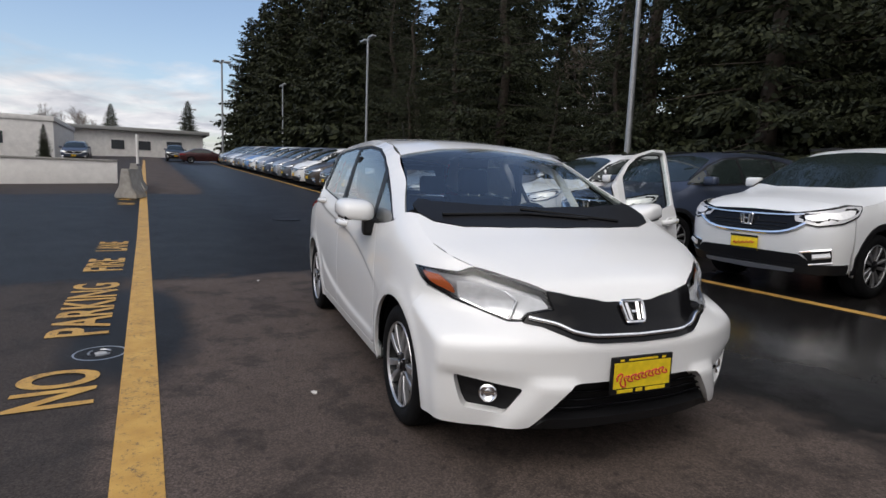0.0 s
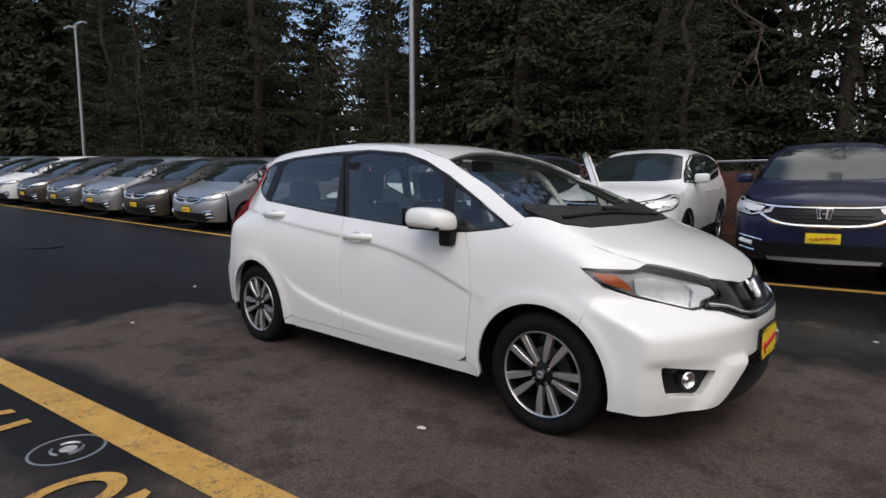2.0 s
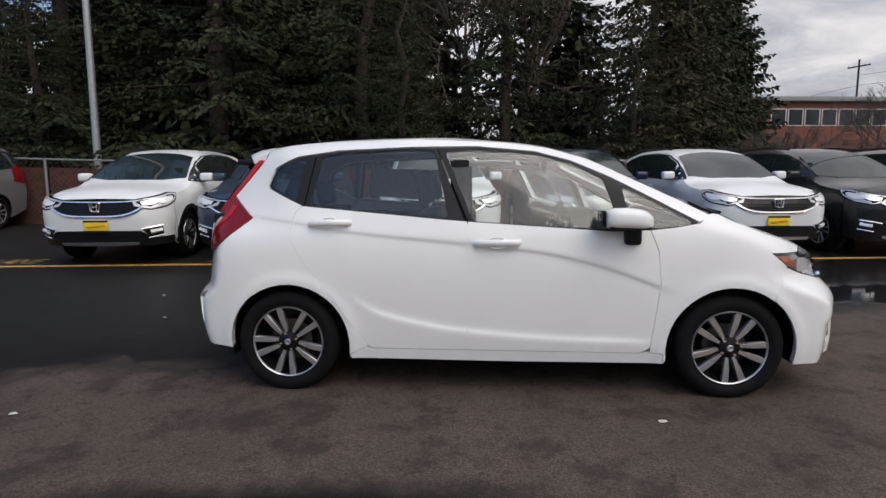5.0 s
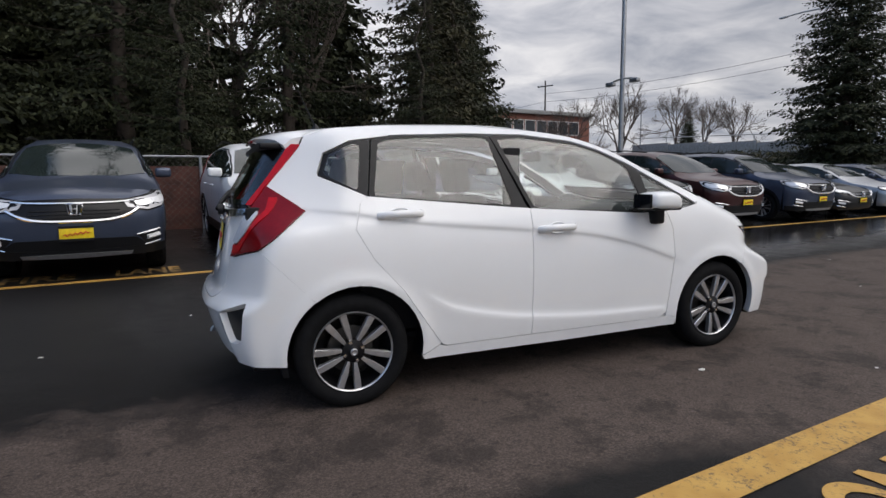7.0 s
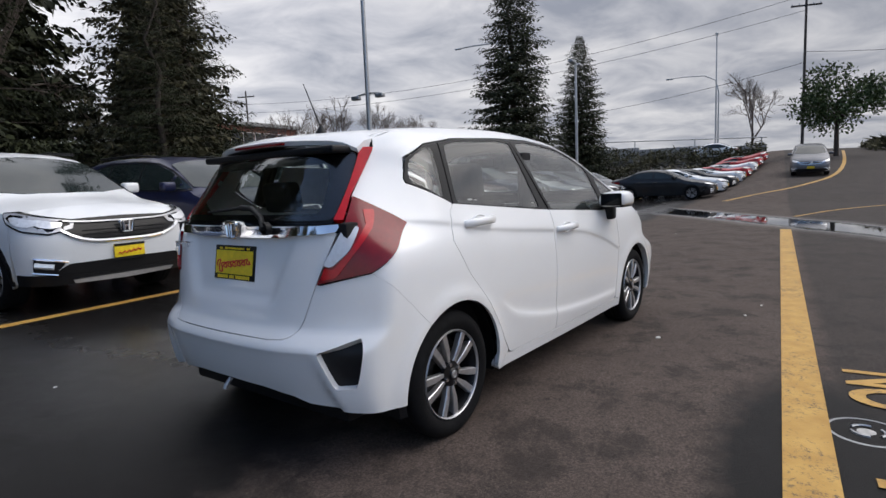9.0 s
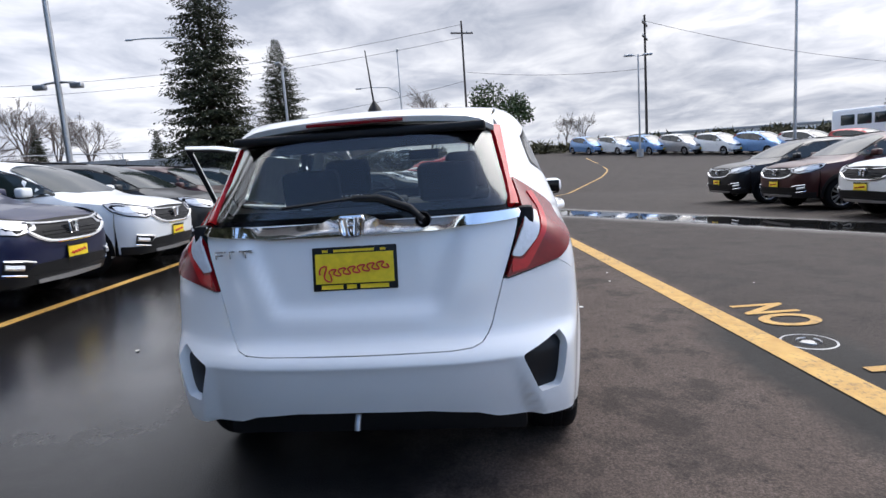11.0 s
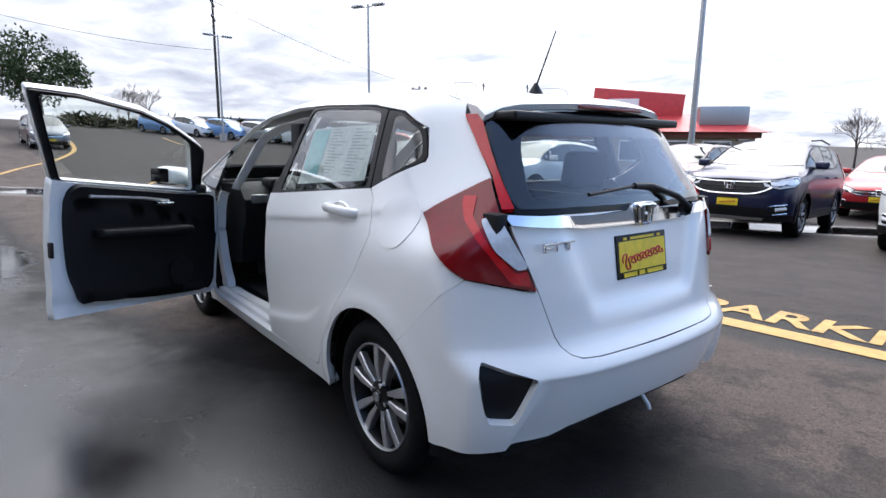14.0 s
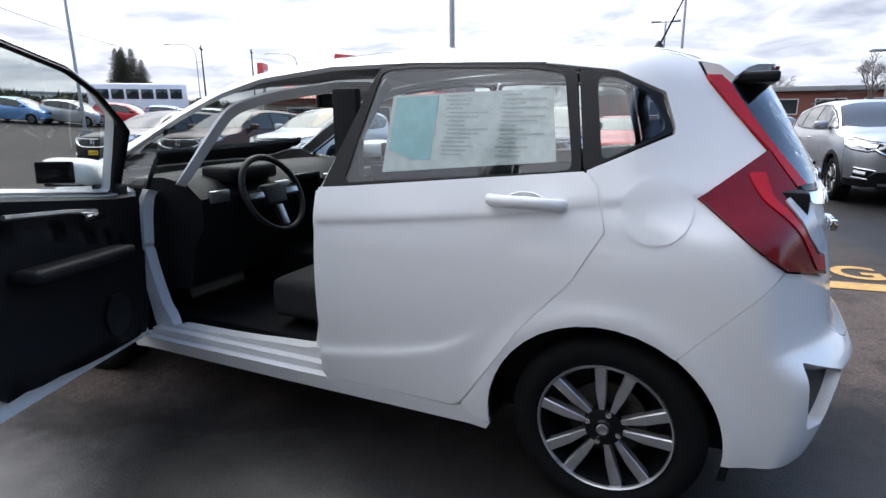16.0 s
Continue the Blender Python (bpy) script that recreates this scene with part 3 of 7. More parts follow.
frame_vent = fillet([(.706, .962), (.662, 1.222), (.82, 1.138), (1.07, 1.004), (.95, .976)], .015)
part("window_frame", panel(HERO, "side", frame_front, [fillet(FGLASS, .03)], off=-.002, depth=.02), TRIM, near_door)
rf = panel(HERO, "side", frame_rear, [fillet(RGLASS, .03)], off=-.002, depth=.02)
part("window_frame", mirrored(rf), TRIM, rear_l)
part("window_frame", rf, TRIM, rear_r)
both("quarter_frame", panel(HERO, "side", frame_quarter, [fillet(QGLASS, .03)], off=-.003, depth=.02), TRIM)
both("vent_frame", panel(HERO, "side", frame_vent, [fillet(VGLASS, .03)], off=-.003, depth=.02), TRIM)

# hood, windscreen and roof follow the flank seams
rt = HERO.place("side", np.array(RAIL_TOP)).tolist()
hood = [(x, -y + .004) for x, y in HOODY] + [(1.885, -.375), (1.922, -.26), (1.945, -.12), (1.952, 0)]
hood = [(1.435, 0), (1.413, -.3), (1.37, -.53), (1.29, -.66)] + hood
hood = [(x, y) for x, y in hood[:-1]] + [(x, -y) for x, y in reversed(hood)][:-1]
part("hood", panel(HERO, "top", grow(hood, .002), step=.035), WHITE, hero)
ws = [(1.28, 0), (1.22, -.35), (1.13, -.62)] + [(p[0], p[1] + .006) for p in rt[:3]] + [(.435, -.3), (.405, 0)]
ws = ws[:-1] + [(x, -y) for x, y in reversed(ws)][:-1]
part("windscreen", panel(HERO, "top", ws, off=-.004, depth=.004, step=.06), GLASS, hero)
cowl = [(1.43, 0), (1.408, -.3), (1.365, -.525), (1.285, -.652), (1.185, -.703), (1.10, -.705), (1.05, -.66), (1.10, -.6), (1.18, -.35), (1.22, 0)]
part("cowl_panel", panel(HERO, "top", cowl[:-1] + [(1.22, 0)] + [(x, -y) for x, y in reversed(cowl[1:-1])], off=.003, depth=.015), TRIM, hero)
roof = [(.395, 0), (.425, -.3)] + [(p[0], p[1] + .005) for p in rt[2:]] + [(-1.30, -.52), (-1.47, -.50), (-1.49, 0)]
roof = roof[:-1] + [(x, -y) for x, y in reversed(roof)][:-1]
part("roof", panel(HERO, "top", roof, step=.06), WHITE, hero)
for s in (-1, 1):
    e = HERO.place("side", np.array([(-1.0, 1.475), (-1.30, 1.452), (-1.43, 1.410)])).tolist()
    patch = [(-.99, e[0][1] + .004), (-1.30, e[1][1] + .002), (-1.43, e[2][1] + .002), (-1.47, -.495), (-1.30, -.515), (-1.0, -.52)]
    bm = panel(HERO, "top", [(x, y * -s) for x, y in patch], off=-.002, step=.05)
    part("roof_corner", bm, WHITE, hero)
part("headliner", panel(HERO, "top", [(.1, -.5), (.1, .5), (-1.4, .46), (-1.4, -.46)], off=-.035, depth=.0, step=.15), HEADLINER, hero)

# front end
bump = flip([F(0, .425), F(-.318, .425), F(-.462, .262), F(-.482, .240), F(-.51, .232), F(-.60, .224), F(-.70, .216)] + [SF(x, z) for x, z in reversed(arc(1.258, .295, .357, 52.7, -13))][:-1] + SFL([(1.474, .579), (1.552, .757)]) + [F(-.70, .712), F(-.62, .684), F(-.54, .655), F(-.49, .658), F(-.42, .648), F(-.36, .625), F(-.30, .602), F(-.20, .590), F(0, .586)])
fog = [F(-.758, .440), F(-.505, .398), F(-.572, .285), F(-.715, .296)]
mfog = [(-u, v) for u, v in fog]
part("front_bumper", panel(HERO, "front", bump, [fillet(fog, 1.0), fillet(mfog, 1.0)], step=.02, depth=.05), WHITE, hero)
part("lower_grille", panel(HERO, "front", flip([F(0, .238), F(-.47, .238), F(-.49, .262), F(-.33, .44), F(0, .44)]), off=-.05, depth=0), TRIM, hero, "black lower air intake")
for zz in (.30, .335, .37):
    gp = HERO.place("front", np.array([F(y, zz) for y in np.linspace(-.47 + (zz - .24) * .9, .47 - (zz - .24) * .9, 15)]))
    part("intake_slat", tube((gp - HERO.normal(gp) * .036).tolist(), .006, 6), GLOSSBLK, hero)
part("front_lip", panel(HERO, "front", flip([F(0, .226), F(-.44, .226), F(-.468, .236), F(-.43, .272), F(0, .266)]), off=.004, depth=.06), TRIM, hero)
hood_p = HERO.place("top", np.array([(1.885, -.375), (1.922, -.26), (1.945, -.12)]))
hood_f = [(math.degrees(math.atan2(p[1], p[0] - HERO.cf)), p[2] - .005) for p in hood_p.tolist()]
grille = flip([F(0, .582), F(-.20, .586), F(-.30, .598), F(-.36, .621), F(-.42, .644), F(-.487, .654), F(-.46, .684), F(-.40, .700), F(-.362, .708)] + hood_f + [(0, hood_f[-1][1] - .001)])
gr = part("grille", panel(HERO, "front", grille, off=.004, depth=.03, step=.025), GLOSSBLK, hero, "gloss black grille")
gl_ = curve((0, .606), (.20, .610), (.30, .625), (.37, .655), (.46, .672))
bar = HERO.place("front", np.array([F(y, float(gl_(abs(y)))) for y in np.linspace(-.46, .46, 61)]))
bar = bar + HERO.normal(bar) * .010
part("chrome_bar", tube(bar.tolist(), .010, 8), CHROME, gr, "chrome strip under the grille")


def badge(cx, cz, x, sgn, size=.062):
    """A chrome ring with two leaning posts, standing on a front or rear face."""
    out = []
    ring = [(-.9, 1), (.9, 1), (1.0, .75), (.78, -1), (-.78, -1), (-1.0, .75)]
    ring = fillet([(a * size, b * size * .82) for a, b in ring], .016)
    out.append(tube([(x + .004 * sgn, cx + a, cz + b) for a, b in ring + ring[:1]], size * .15, 6))
    for s in (-1, 1):
        out.append(tube([(x + .004 * sgn, cx + s * size * .50, cz + size * .68), (x + .004 * sgn, cx + s * size * .36, cz - size * .68)], size * .2, 6))
    out.append(box(x - .004, x + .004, cx - size * .4, cx + size * .4, cz - size * .1, cz + size * .12, .003))
    return join(*out)


def set_badge(face, z, lift, size):
    """The emblem laid against the sloping skin at height z on the middle line."""
    sgn = 1 if face == "front" else -1
    c = HERO.place(face, np.array([(0.0, z)]))
    n = Vector(HERO.normal(c)[0].tolist())
    bm = badge(0, 0, 0, sgn, size)
    m = Matrix.Translation(Vector(c[0].tolist()) + n * lift) @ Vector((sgn, 0, 0)).rotation_difference(n).to_matrix().to_4x4()
    bmesh.ops.transform(bm, matrix=m, verts=bm.verts)
    return bm


part("emblem", set_badge("front", .69, .012, .056), CHROME, gr, "chrome ring emblem")
hood_b = [(math.degrees(math.atan2(p[1], p[0] - HERO.cf)), p[2] - .004) for p in hood_edge[5:].tolist()]
lamp = SFL([(1.556, .762), (1.459, .837), (1.57, .835), (1.66, .833)], 4) + hood_b + [(hood_f[0][0] - .4, hood_f[0][1])] + [F(-.366, .712), F(-.40, .704), F(-.46, .688), F(-.49, .662), F(-.54, .660), F(-.62, .689), F(-.70, .717)]
for s in (1, -1):
    o = [(u * s, v) for u, v in lamp]
    hl = part("headlight", panel(HERO, "front", o, off=.003, depth=.01, step=.025), LENS, hero, "clear-lens headlight with amber corner")
    cu, cv = sum(u for u, v in o) / len(o), sum(v for u, v in o) / len(o)
    part("housing", panel(HERO, "front", o, off=-.05, depth=0, step=.04), REFLECTOR, hl)
    part("bezel", panel(HERO, "front", o, [[(cu + (u - cu) * .975, cv + (v - cv) * .94) for u, v in o]], off=-.004, depth=.046, step=.03), GLOSSBLK, hl)
    for nm, pl, mt in (("amber_corner", [SF(1.505, .822), SF(1.60, .815), F(-.712, .765), F(-.70, .735), SF(1.575, .768)], AMBER),
                       ("main_reflector", [F(-.695, .795), F(-.64, .800), F(-.54, .772), F(-.50, .735), F(-.535, .668), F(-.61, .695), F(-.69, .726)], LAMPWHITE),
                       ("inner_reflector", [F(-.53, .768), F(-.46, .762), F(-.395, .745), F(-.378, .714), F(-.45, .694), F(-.495, .668), F(-.525, .666), F(-.488, .735)], LAMPWHITE)):
        part(nm, panel(HERO, "front", fillet([(u * s, v) for u, v in pl], 1.2), off=-.014, depth=.012, step=.02), mt, hl)
    vp = HERO.place("front", np.array([(u * s, v) for u, v in (F(-.535, .772), F(-.515, .755), F(-.495, .735), F(-.512, .700), F(-.53, .667), F(-.61, .692), F(-.68, .720))]))
    part("lamp_divider", tube((vp - HERO.normal(vp) * .008).tolist(), .0045, 6), CHROME, hl)
    fc = HERO.place("front", np.array([F(-.635, .365)]))
    fn_ = HERO.normal(fc)[0]
    fc = fc[0] - fn_ * .022
    fg = part("fog_recess", panel(HERO, "front", [(u * s, v) for u, v in fillet([(u + (1 if i in (1, 2) else -1), v) for i, (u, v) in enumerate(fog)], 1.0)], off=-.045, depth=0, step=.05), TRIM, hero)
    part("fog_lamp", lathe([(.036, -.02), (.038, .006), (.033, .010), (.029, .004), (.016, -.002), (.010, .006), (.0, .008)], "x", 22, Matrix.Translation((fc[0] + .012, fc[1] * s, fc[2])) @ Matrix.Rotation(radians(-28 * s), 4, "Z")), CHROME, fg, "round chrome fog lamp")


def plate_on(parent, x, z, sgn, lean=0.0, w=.158, h=.08):
    """Dealer plate: black frame, yellow field, red slanting scrawl and lettering bars."""
    m = Matrix.Translation((x, 0, z)) @ Matrix.Rotation(radians(lean), 4, "Y")
    fr = part("licence_plate", box(-.006, .006, -w, w, -h, h, .005, m=m), TRIM, parent, "yellow dealer plate in a black frame")
    part("yellow_field", box(.004 * sgn, .008 * sgn, -w + .012, w - .012, -h + .026, h - .024, m=m), YELLOW, fr)
    wave = []
    for k in range(90):
        t = k / 89
        ph = t * 44
        wave.append(m @ Vector((.009 * sgn, sgn * (-.125 + .25 * t - .009 * math.sin(ph * 2 + .6)), -.020 + .030 * t + (.030 if t < .13 else .013) * math.sin(ph))))
    part("red_script", tube(wave, .0034, 5), REDINK, fr)
    for a, b, zz, hh in ((-.125, -.045, -h + .006, .015), (-.030, .005, -h + .006, .015), (.020, .125, -h + .006, .015), (-.075, .075, h - .019, .009), (-.118, -.098, h - .019, .009), (.098, .118, h - .019, .009)):
        part("lettering_bar", box(.006 * sgn, .008 * sgn, min(a * sgn, b * sgn), max(a * sgn, b * sgn), zz, zz + hh, .001, m=m), YELLOW, fr)


plate_on(hero, 2.062, .450, 1)

# rear end
tail_a = SRL([(-1.70, .846), (-1.472, 1.028), (-1.634, 1.150)]) + [R(-.611, 1.05), R(-.545, .80)]
tail_b = SRL([(-1.636, 1.157), (-1.55, 1.25), (-1.472, 1.345)]) + [SR(-1.458, 1.364), R(-.515, 1.364), R(-.572, 1.058), R(-.603, 1.054)]
clear = [R(-.66, 1.02), R(-.618, 1.03), R(-.565, .875), R(-.60, .868), R(-.66, .93)]
for s in (1, -1):
    tl = part("tail_lamp", panel(HERO, "rear", [(u * s, v) for u, v in tail_a], off=.012, depth=.03, step=.025), DARKRED, hero, "dark red tail lamp with clear insert")
    part("bright_band", panel(HERO, "rear", fillet([(u * s, v) for u, v in [R(-.632, 1.09), R(-.668, 1.03), R(-.664, .93), R(-.605, .858), R(-.568, .866), R(-.562, .815), R(-.62, .826), R(-.685, .93), R(-.688, 1.02), R(-.655, 1.09)]], .8), off=.016, depth=.01, step=.025), REDLENS, tl)
    part("clear_insert", panel(HERO, "rear", fillet([(u * s, v) for u, v in clear], .8), off=.018, depth=.01, step=.02), CLEARLENS, tl)
    part("pillar_lamp", panel(HERO, "rear", [(u * s, v) for u, v in tail_b], off=.010, depth=.03, step=.025), REDLENS, hero, "tall red lamp beside the rear glass")
TGLOW = [R(0, .572), R(-.34, .573), R(-.415, .578), R(-.45, .591), R(-.472, .615), R(-.488, .65), R(-.534, .80)]
tailgate = part("tailgate", panel(HERO, "rear", fillet(flip(TGLOW + [R(-.598, 1.036), R(0, 1.04)]), .3), step=.02), WHITE, hero, "white tailgate")
part("rear_glass", panel(HERO, "rear", fillet(flip([R(0, 1.045), R(-.568, 1.06), R(-.51, 1.366), R(0, 1.385)]), 2.0), off=.0, depth=.006, step=.06), TINT, tailgate)
part("glass_surround", panel(HERO, "rear", flip([R(0, 1.03), R(-.57, 1.045), R(-.512, 1.375), R(0, 1.405)]), [fillet(flip([R(0, 1.082), R(-.515, 1.09), R(-.455, 1.30), R(0, 1.315)]), 3.0)], off=-.006, depth=0, step=.05), GLOSSBLK, tailgate)
garn = flip([R(0, .984), R(-.3, .985), R(-.598, 1.006), R(-.606, 1.036), R(-.3, 1.032), R(-.11, 1.036), R(-.06, 1.058), R(0, 1.062)])
part("chrome_garnish", panel(HERO, "rear", garn, off=.016, depth=.03, step=.02), CHROME, tailgate, "wide chrome garnish")
part("emblem", set_badge("rear", 1.02, .021, .043), CHROME, tailgate, "chrome ring emblem")
plate_on(tailgate, -1.842, .868, -1, 9)
for y0, strokes in ((.525, ((0, .005, 0, .03), (-.038, 0, .024, .03), (-.026, 0, .012, .017))), (.470, ((0, .005, 0, .03), (-.018, 0, .024, .03))), (.437, ((-.028, -.022, 0, .026), (-.052, 0, .024, .03)))):
    mark = join(*(box(-1.84, -1.822, y0 + a, y0 + b, .925 + c, .925 + d, .0015) for a, b, c, d in strokes))
    part("badge_mark", mark, CHROME, tailgate, "small chrome badge mark")
part("wiper_arm", join(tube([(-1.868, -.27, 1.03), (-1.838, -.22, 1.075), (-1.80, -.1, 1.115), (-1.79, .0, 1.118)], .013, 8), tube([(-1.79, .0, 1.118), (-1.795, .27, 1.098)], .007, 6), lathe([(.028, -.01), (.028, .016), (.018, .026), (0, .026)], "x", 16, Matrix.Translation((-1.855, -.265, 1.03)))), TRIM, tailgate, "black rear wiper")
rb = flip([R(0, .345), R(-.25, .340), R(-.42, .320), R(-.49, .294), R(-.60, .284), R(-.70, .276)] + [SR(x, z) for x, z in reversed(arc(-1.245, .295, .357, 126.4, 185))][:-1] + SRL([(-1.4575, .5835), (-1.7015, .8405)]) + [R(-.557, .795), R(-.5372, .798), R(-.4912, .648), R(-.4752, .6135), R(-.4525, .5885), R(-.4165, .5745), R(-.34, .5698), R(0, .5688)])
vent = [R(-.736, .592), R(-.588, .532), R(-.648, .380), R(-.730, .388)]
ridge_lines = [[R(y, RIDGE + d) for y in np.linspace(-.57, .57, 60)] for d in (.010, .003, -.003, -.012)]
part("rear_bumper", panel(HERO, "rear", rb, [fillet(vent, .8), fillet([(-u, v) for u, v in vent], .8)], step=.017, depth=.05, lines=ridge_lines), WHITE, hero)
for s in (1, -1):
    part("bumper_vent", panel(HERO, "rear", [(u * s * .998, v) for u, v in [(vent[0][0] - 2, vent[0][1] + .01), (vent[1][0] + 2, vent[1][1] + .005), (vent[2][0] + 1, vent[2][1] - .01), (vent[3][0] - 2, vent[3][1] - .01)]], off=-.035, depth=0, step=.04), TRIM, hero, "black triangular bumper vent")
# spoiler
bm = bmesh.new()
rows = []
for k in range(21):
    y = -.53 + k * 1.06 / 20
    e = abs(y) / .53
    xr = -1.668 + .13 * e ** 2.6
    zt = float(HERO.place("top", np.array([(-1.44, y * .97)]))[0, 2]) + .003
    rows.append([bm.verts.new(c) for c in ((-1.44, y, zt - .004), (-1.44 + (xr + 1.44) * .55, y, zt - .018), (xr + .012, y, zt - .042), (xr, y, zt - .052), (xr + .012, y, zt - .072), (-1.44 + (xr + 1.44) * .6, y, zt - .078), (-1.47, y, zt - .06))])
for a, b in zip(rows, rows[1:]):
    for k in range(7):
        bm.faces.new((a[k], a[(k + 1) % 7], b[(k + 1) % 7], b[k]))
bm.faces.new(rows[0]), bm.faces.new(rows[-1])
bmesh.ops.recalc_face_normals(bm, faces=bm.faces)
sp = part("spoiler", smooth(bm, 45), WHITE, tailgate)
part("brake_light", box(-1.673, -1.660, -.19, .19, 1.396, 1.408, .003), DARKRED, sp, "dark red high brake light")
part("spoiler_underside", box(-1.655, -1.52, -.50, .50, 1.345, 1.378, .012, 3), TRIM, sp)
ant = part("antenna", join(lathe([(.034, 0), (.03, .012), (.012, .04), (.006, .05), (0, .05)], "z", 16), tube([(0, 0, .03), (-.10, 0, .25)], .0045, 6, .5)), TRIM, hero, "short black roof antenna")
ant.location = (-1.27, 0, 1.48)

# mirrors, handles, wipers
mir = bmesh.new()
bmesh.ops.create_uvsphere(mir, u_segments=28, v_segments=18, radius=1)
for v in mir.verts:
    c = v.co.copy()
    q = [math.copysign(abs(a) ** .62, a) for a in c]
    front_ = .155 if q[0] > 0 else .11
    v.co = Vector((.625 + q[0] * front_, -.905 + q[1] * .105, 1.025 + q[2] * (.068 if q[2] > 0 else .046) - max(q[0], 0) ** 2 * .02 + q[1] * -.006))
smooth(mir, 50)
arm = join(box(.655, .745, -.87, -.755, .885, .99, .025, 3), box(.545, .76, -.985, -.83, .978, 1.004, .012, 3))
mg = box(.506, .524, -.985, -.838, .992, 1.078, .008)
mirror_l = [mirrored(b) for b in (mir, arm, mg)]
part("mirror_arm", arm, TRIM, near_door)
part("mirror_cap", mir, WHITE, near_door, "white mirror cap")
part("mirror_glass", mg, GLOSSBLK, near_door)


def handle(x0, x1, z):
    y = float(HERO.place("side", np.array([((x0 + x1) / 2, z)]))[0, 1])
    pts = [(x0, y + .004, z - .004), (x0 + .025, y - .028, z), ((x0 + x1) / 2, y - .036, z + .003), (x1 - .03, y - .03, z + .003), (x1, y + .004, z + .002)]
    a = tube(pts, .0135, 8)
    for v in a.verts:
        v.co.z = z + (v.co.z - z) * 1.45
    cup = lathe([(.0, .0), (.045, -.002), (.052, -.006), (.056, .002)], "y", 24, Matrix.Translation(((x0 + x1) / 2, y - .0005, z)) @ Matrix.Diagonal((1.2, 1, .62, 1)))
    return join(a, cup)


part("door_handle", handle(-.165, .085, .892), WHITE, near_door)
hb = handle(-1.115, -.875, 1.0)
part("door_handle", mirrored(hb), WHITE, rear_l)
part("door_handle", hb, WHITE, rear_r)
part("fuel_flap", mirrored(panel(HERO, "side", [(-1.37 + .095 * math.cos(a), .995 + .095 * math.sin(a)) for a in (2 * math.pi * k / 28 for k in range(28))], off=.0025, depth=.006)), WHITE, hero)
for s in (-1, 1):
    w0 = HERO.place("top", np.array([(1.345, .1 * s + .3), (1.30, -.05 + .1 * s), (1.255, -.38 + .22 * s)]))
    w0[:, 2] += .014
    part("wiper", tube(w0.tolist(), .009, 6), TRIM, hero)

# open driver door, swung about its hinge line
SWING = Matrix.Translation((.83, .80, .6)) @ Matrix.Rotation(radians(-64), 4, "Z") @ Matrix.Rotation(radians(4.2), 4, "Y") @ Matrix.Translation((-.83, -.79, -.6))


def swung(bm):
    bmesh.ops.transform(bm, matrix=SWING, verts=bm.verts)
    return bm


od = part("front_door", swung(mirrored(panel(HERO, "side", FDOOR, depth=.055))), WHITE, hero, "open white driver door with black lining")
part("window_pane", swung(mirrored(panel(HERO, "side", fillet(FGLASS, .03), off=-.008, depth=.004, step=.05))), GLASS, od)
part("window_frame", swung(mirrored(panel(HERO, "side", frame_front, [fillet([(x + (.01 if x < 0 else -.012), z - .004) for x, z in FGLASS], .03)], off=.001, depth=.035))), WHITE, od)
part("window_seal", swung(mirrored(panel(HERO, "side", fillet([(x * .99 + .003, z - .004) for x, z in frame_front], .01), [fillet([(x + (.012 if x < 0 else -.014), z - .006) for x, z in FGLASS], .03)], off=-.036, depth=.012))), TRIM, od)
inner_shell = [(.765, .955), (.6, .950), (-.12, 1.0), (-.15, .86), (-.13, .50), (-.08, .36), (.05, .325), (.70, .325), (.765, .36), (.80, .66)]
part("inner_panel", swung(mirrored(panel(HERO, "side", FDOOR, off=-.056, depth=0))), WHITE, od)
part("door_lining", swung(mirrored(panel(HERO, "side", fillet(inner_shell, .06), off=-.095, depth=-.045))), DASH, od, "black moulded door lining")
part("armrest", swung(mirrored(box(-.02, .55, -.74, -.64, .70, .745, .02, 3))), DASH, od)
part("inner_handle", swung(mirrored(box(.33, .45, -.715, -.69, .86, .885, .008))), CHROME, od)
part("lining_trim", swung(mirrored(tube([(-.05, -.70, .915), (.25, -.705, .905), (.42, -.71, .89)], .009, 6))), ALLOYGREY, od)
part("speaker", swung(mirrored(lathe([(.085, 0), (.085, .012), (.0, .016)], "y", 24, Matrix.Translation((.52, -.735, .46))))), TRIM, od)
part("door_latch", swung(mirrored(box(-.208, -.195, -.80, -.765, .60, .68, .004))), TRIM, od)
for nm, bm, mt in (("mirror_cap", mirror_l[0], WHITE), ("mirror_arm", mirror_l[1], TRIM), ("mirror_glass", mirror_l[2], GLOSSBLK)):
    part(nm, swung(bm), mt, od)
part("door_handle", swung(mirrored(handle(-.165, .085, .892))), WHITE, od)

# door aperture on the open side
jamb = [(.80, .97), (.62, .962), (.38, 1.355), (.18, 1.408), (-.16, 1.44), (-.385, 1.43), (-.21, 1.0), (-.21, .285), (.765, .275), (.81, .30), (.856, .66), (.842, .85)]
hole = [(.775, .97), (.60, .985), (.36, 1.345), (.17, 1.395), (-.15, 1.43), (-.345, 1.415), (-.165, 1.0), (-.165, .50), (-.12, .345), (.66, .32), (.735, .38), (.80, .66), (.79, .86)]
part("door_aperture", mirrored(panel(HERO, "side", jamb, [fillet(hole, .04)], off=-.06, depth=.05, step=.03)), WHITE, hero, "white painted door frame")
part("aperture_step", mirrored(panel(HERO, "side", [(-.21, .268), (.80, .268), (.80, .30), (-.21, .30)], off=-.03, depth=.05)), WHITE, hero)
part("striker", box(-.165, -.13, .725, .76, .45, .53, .006), TRIM, hero)
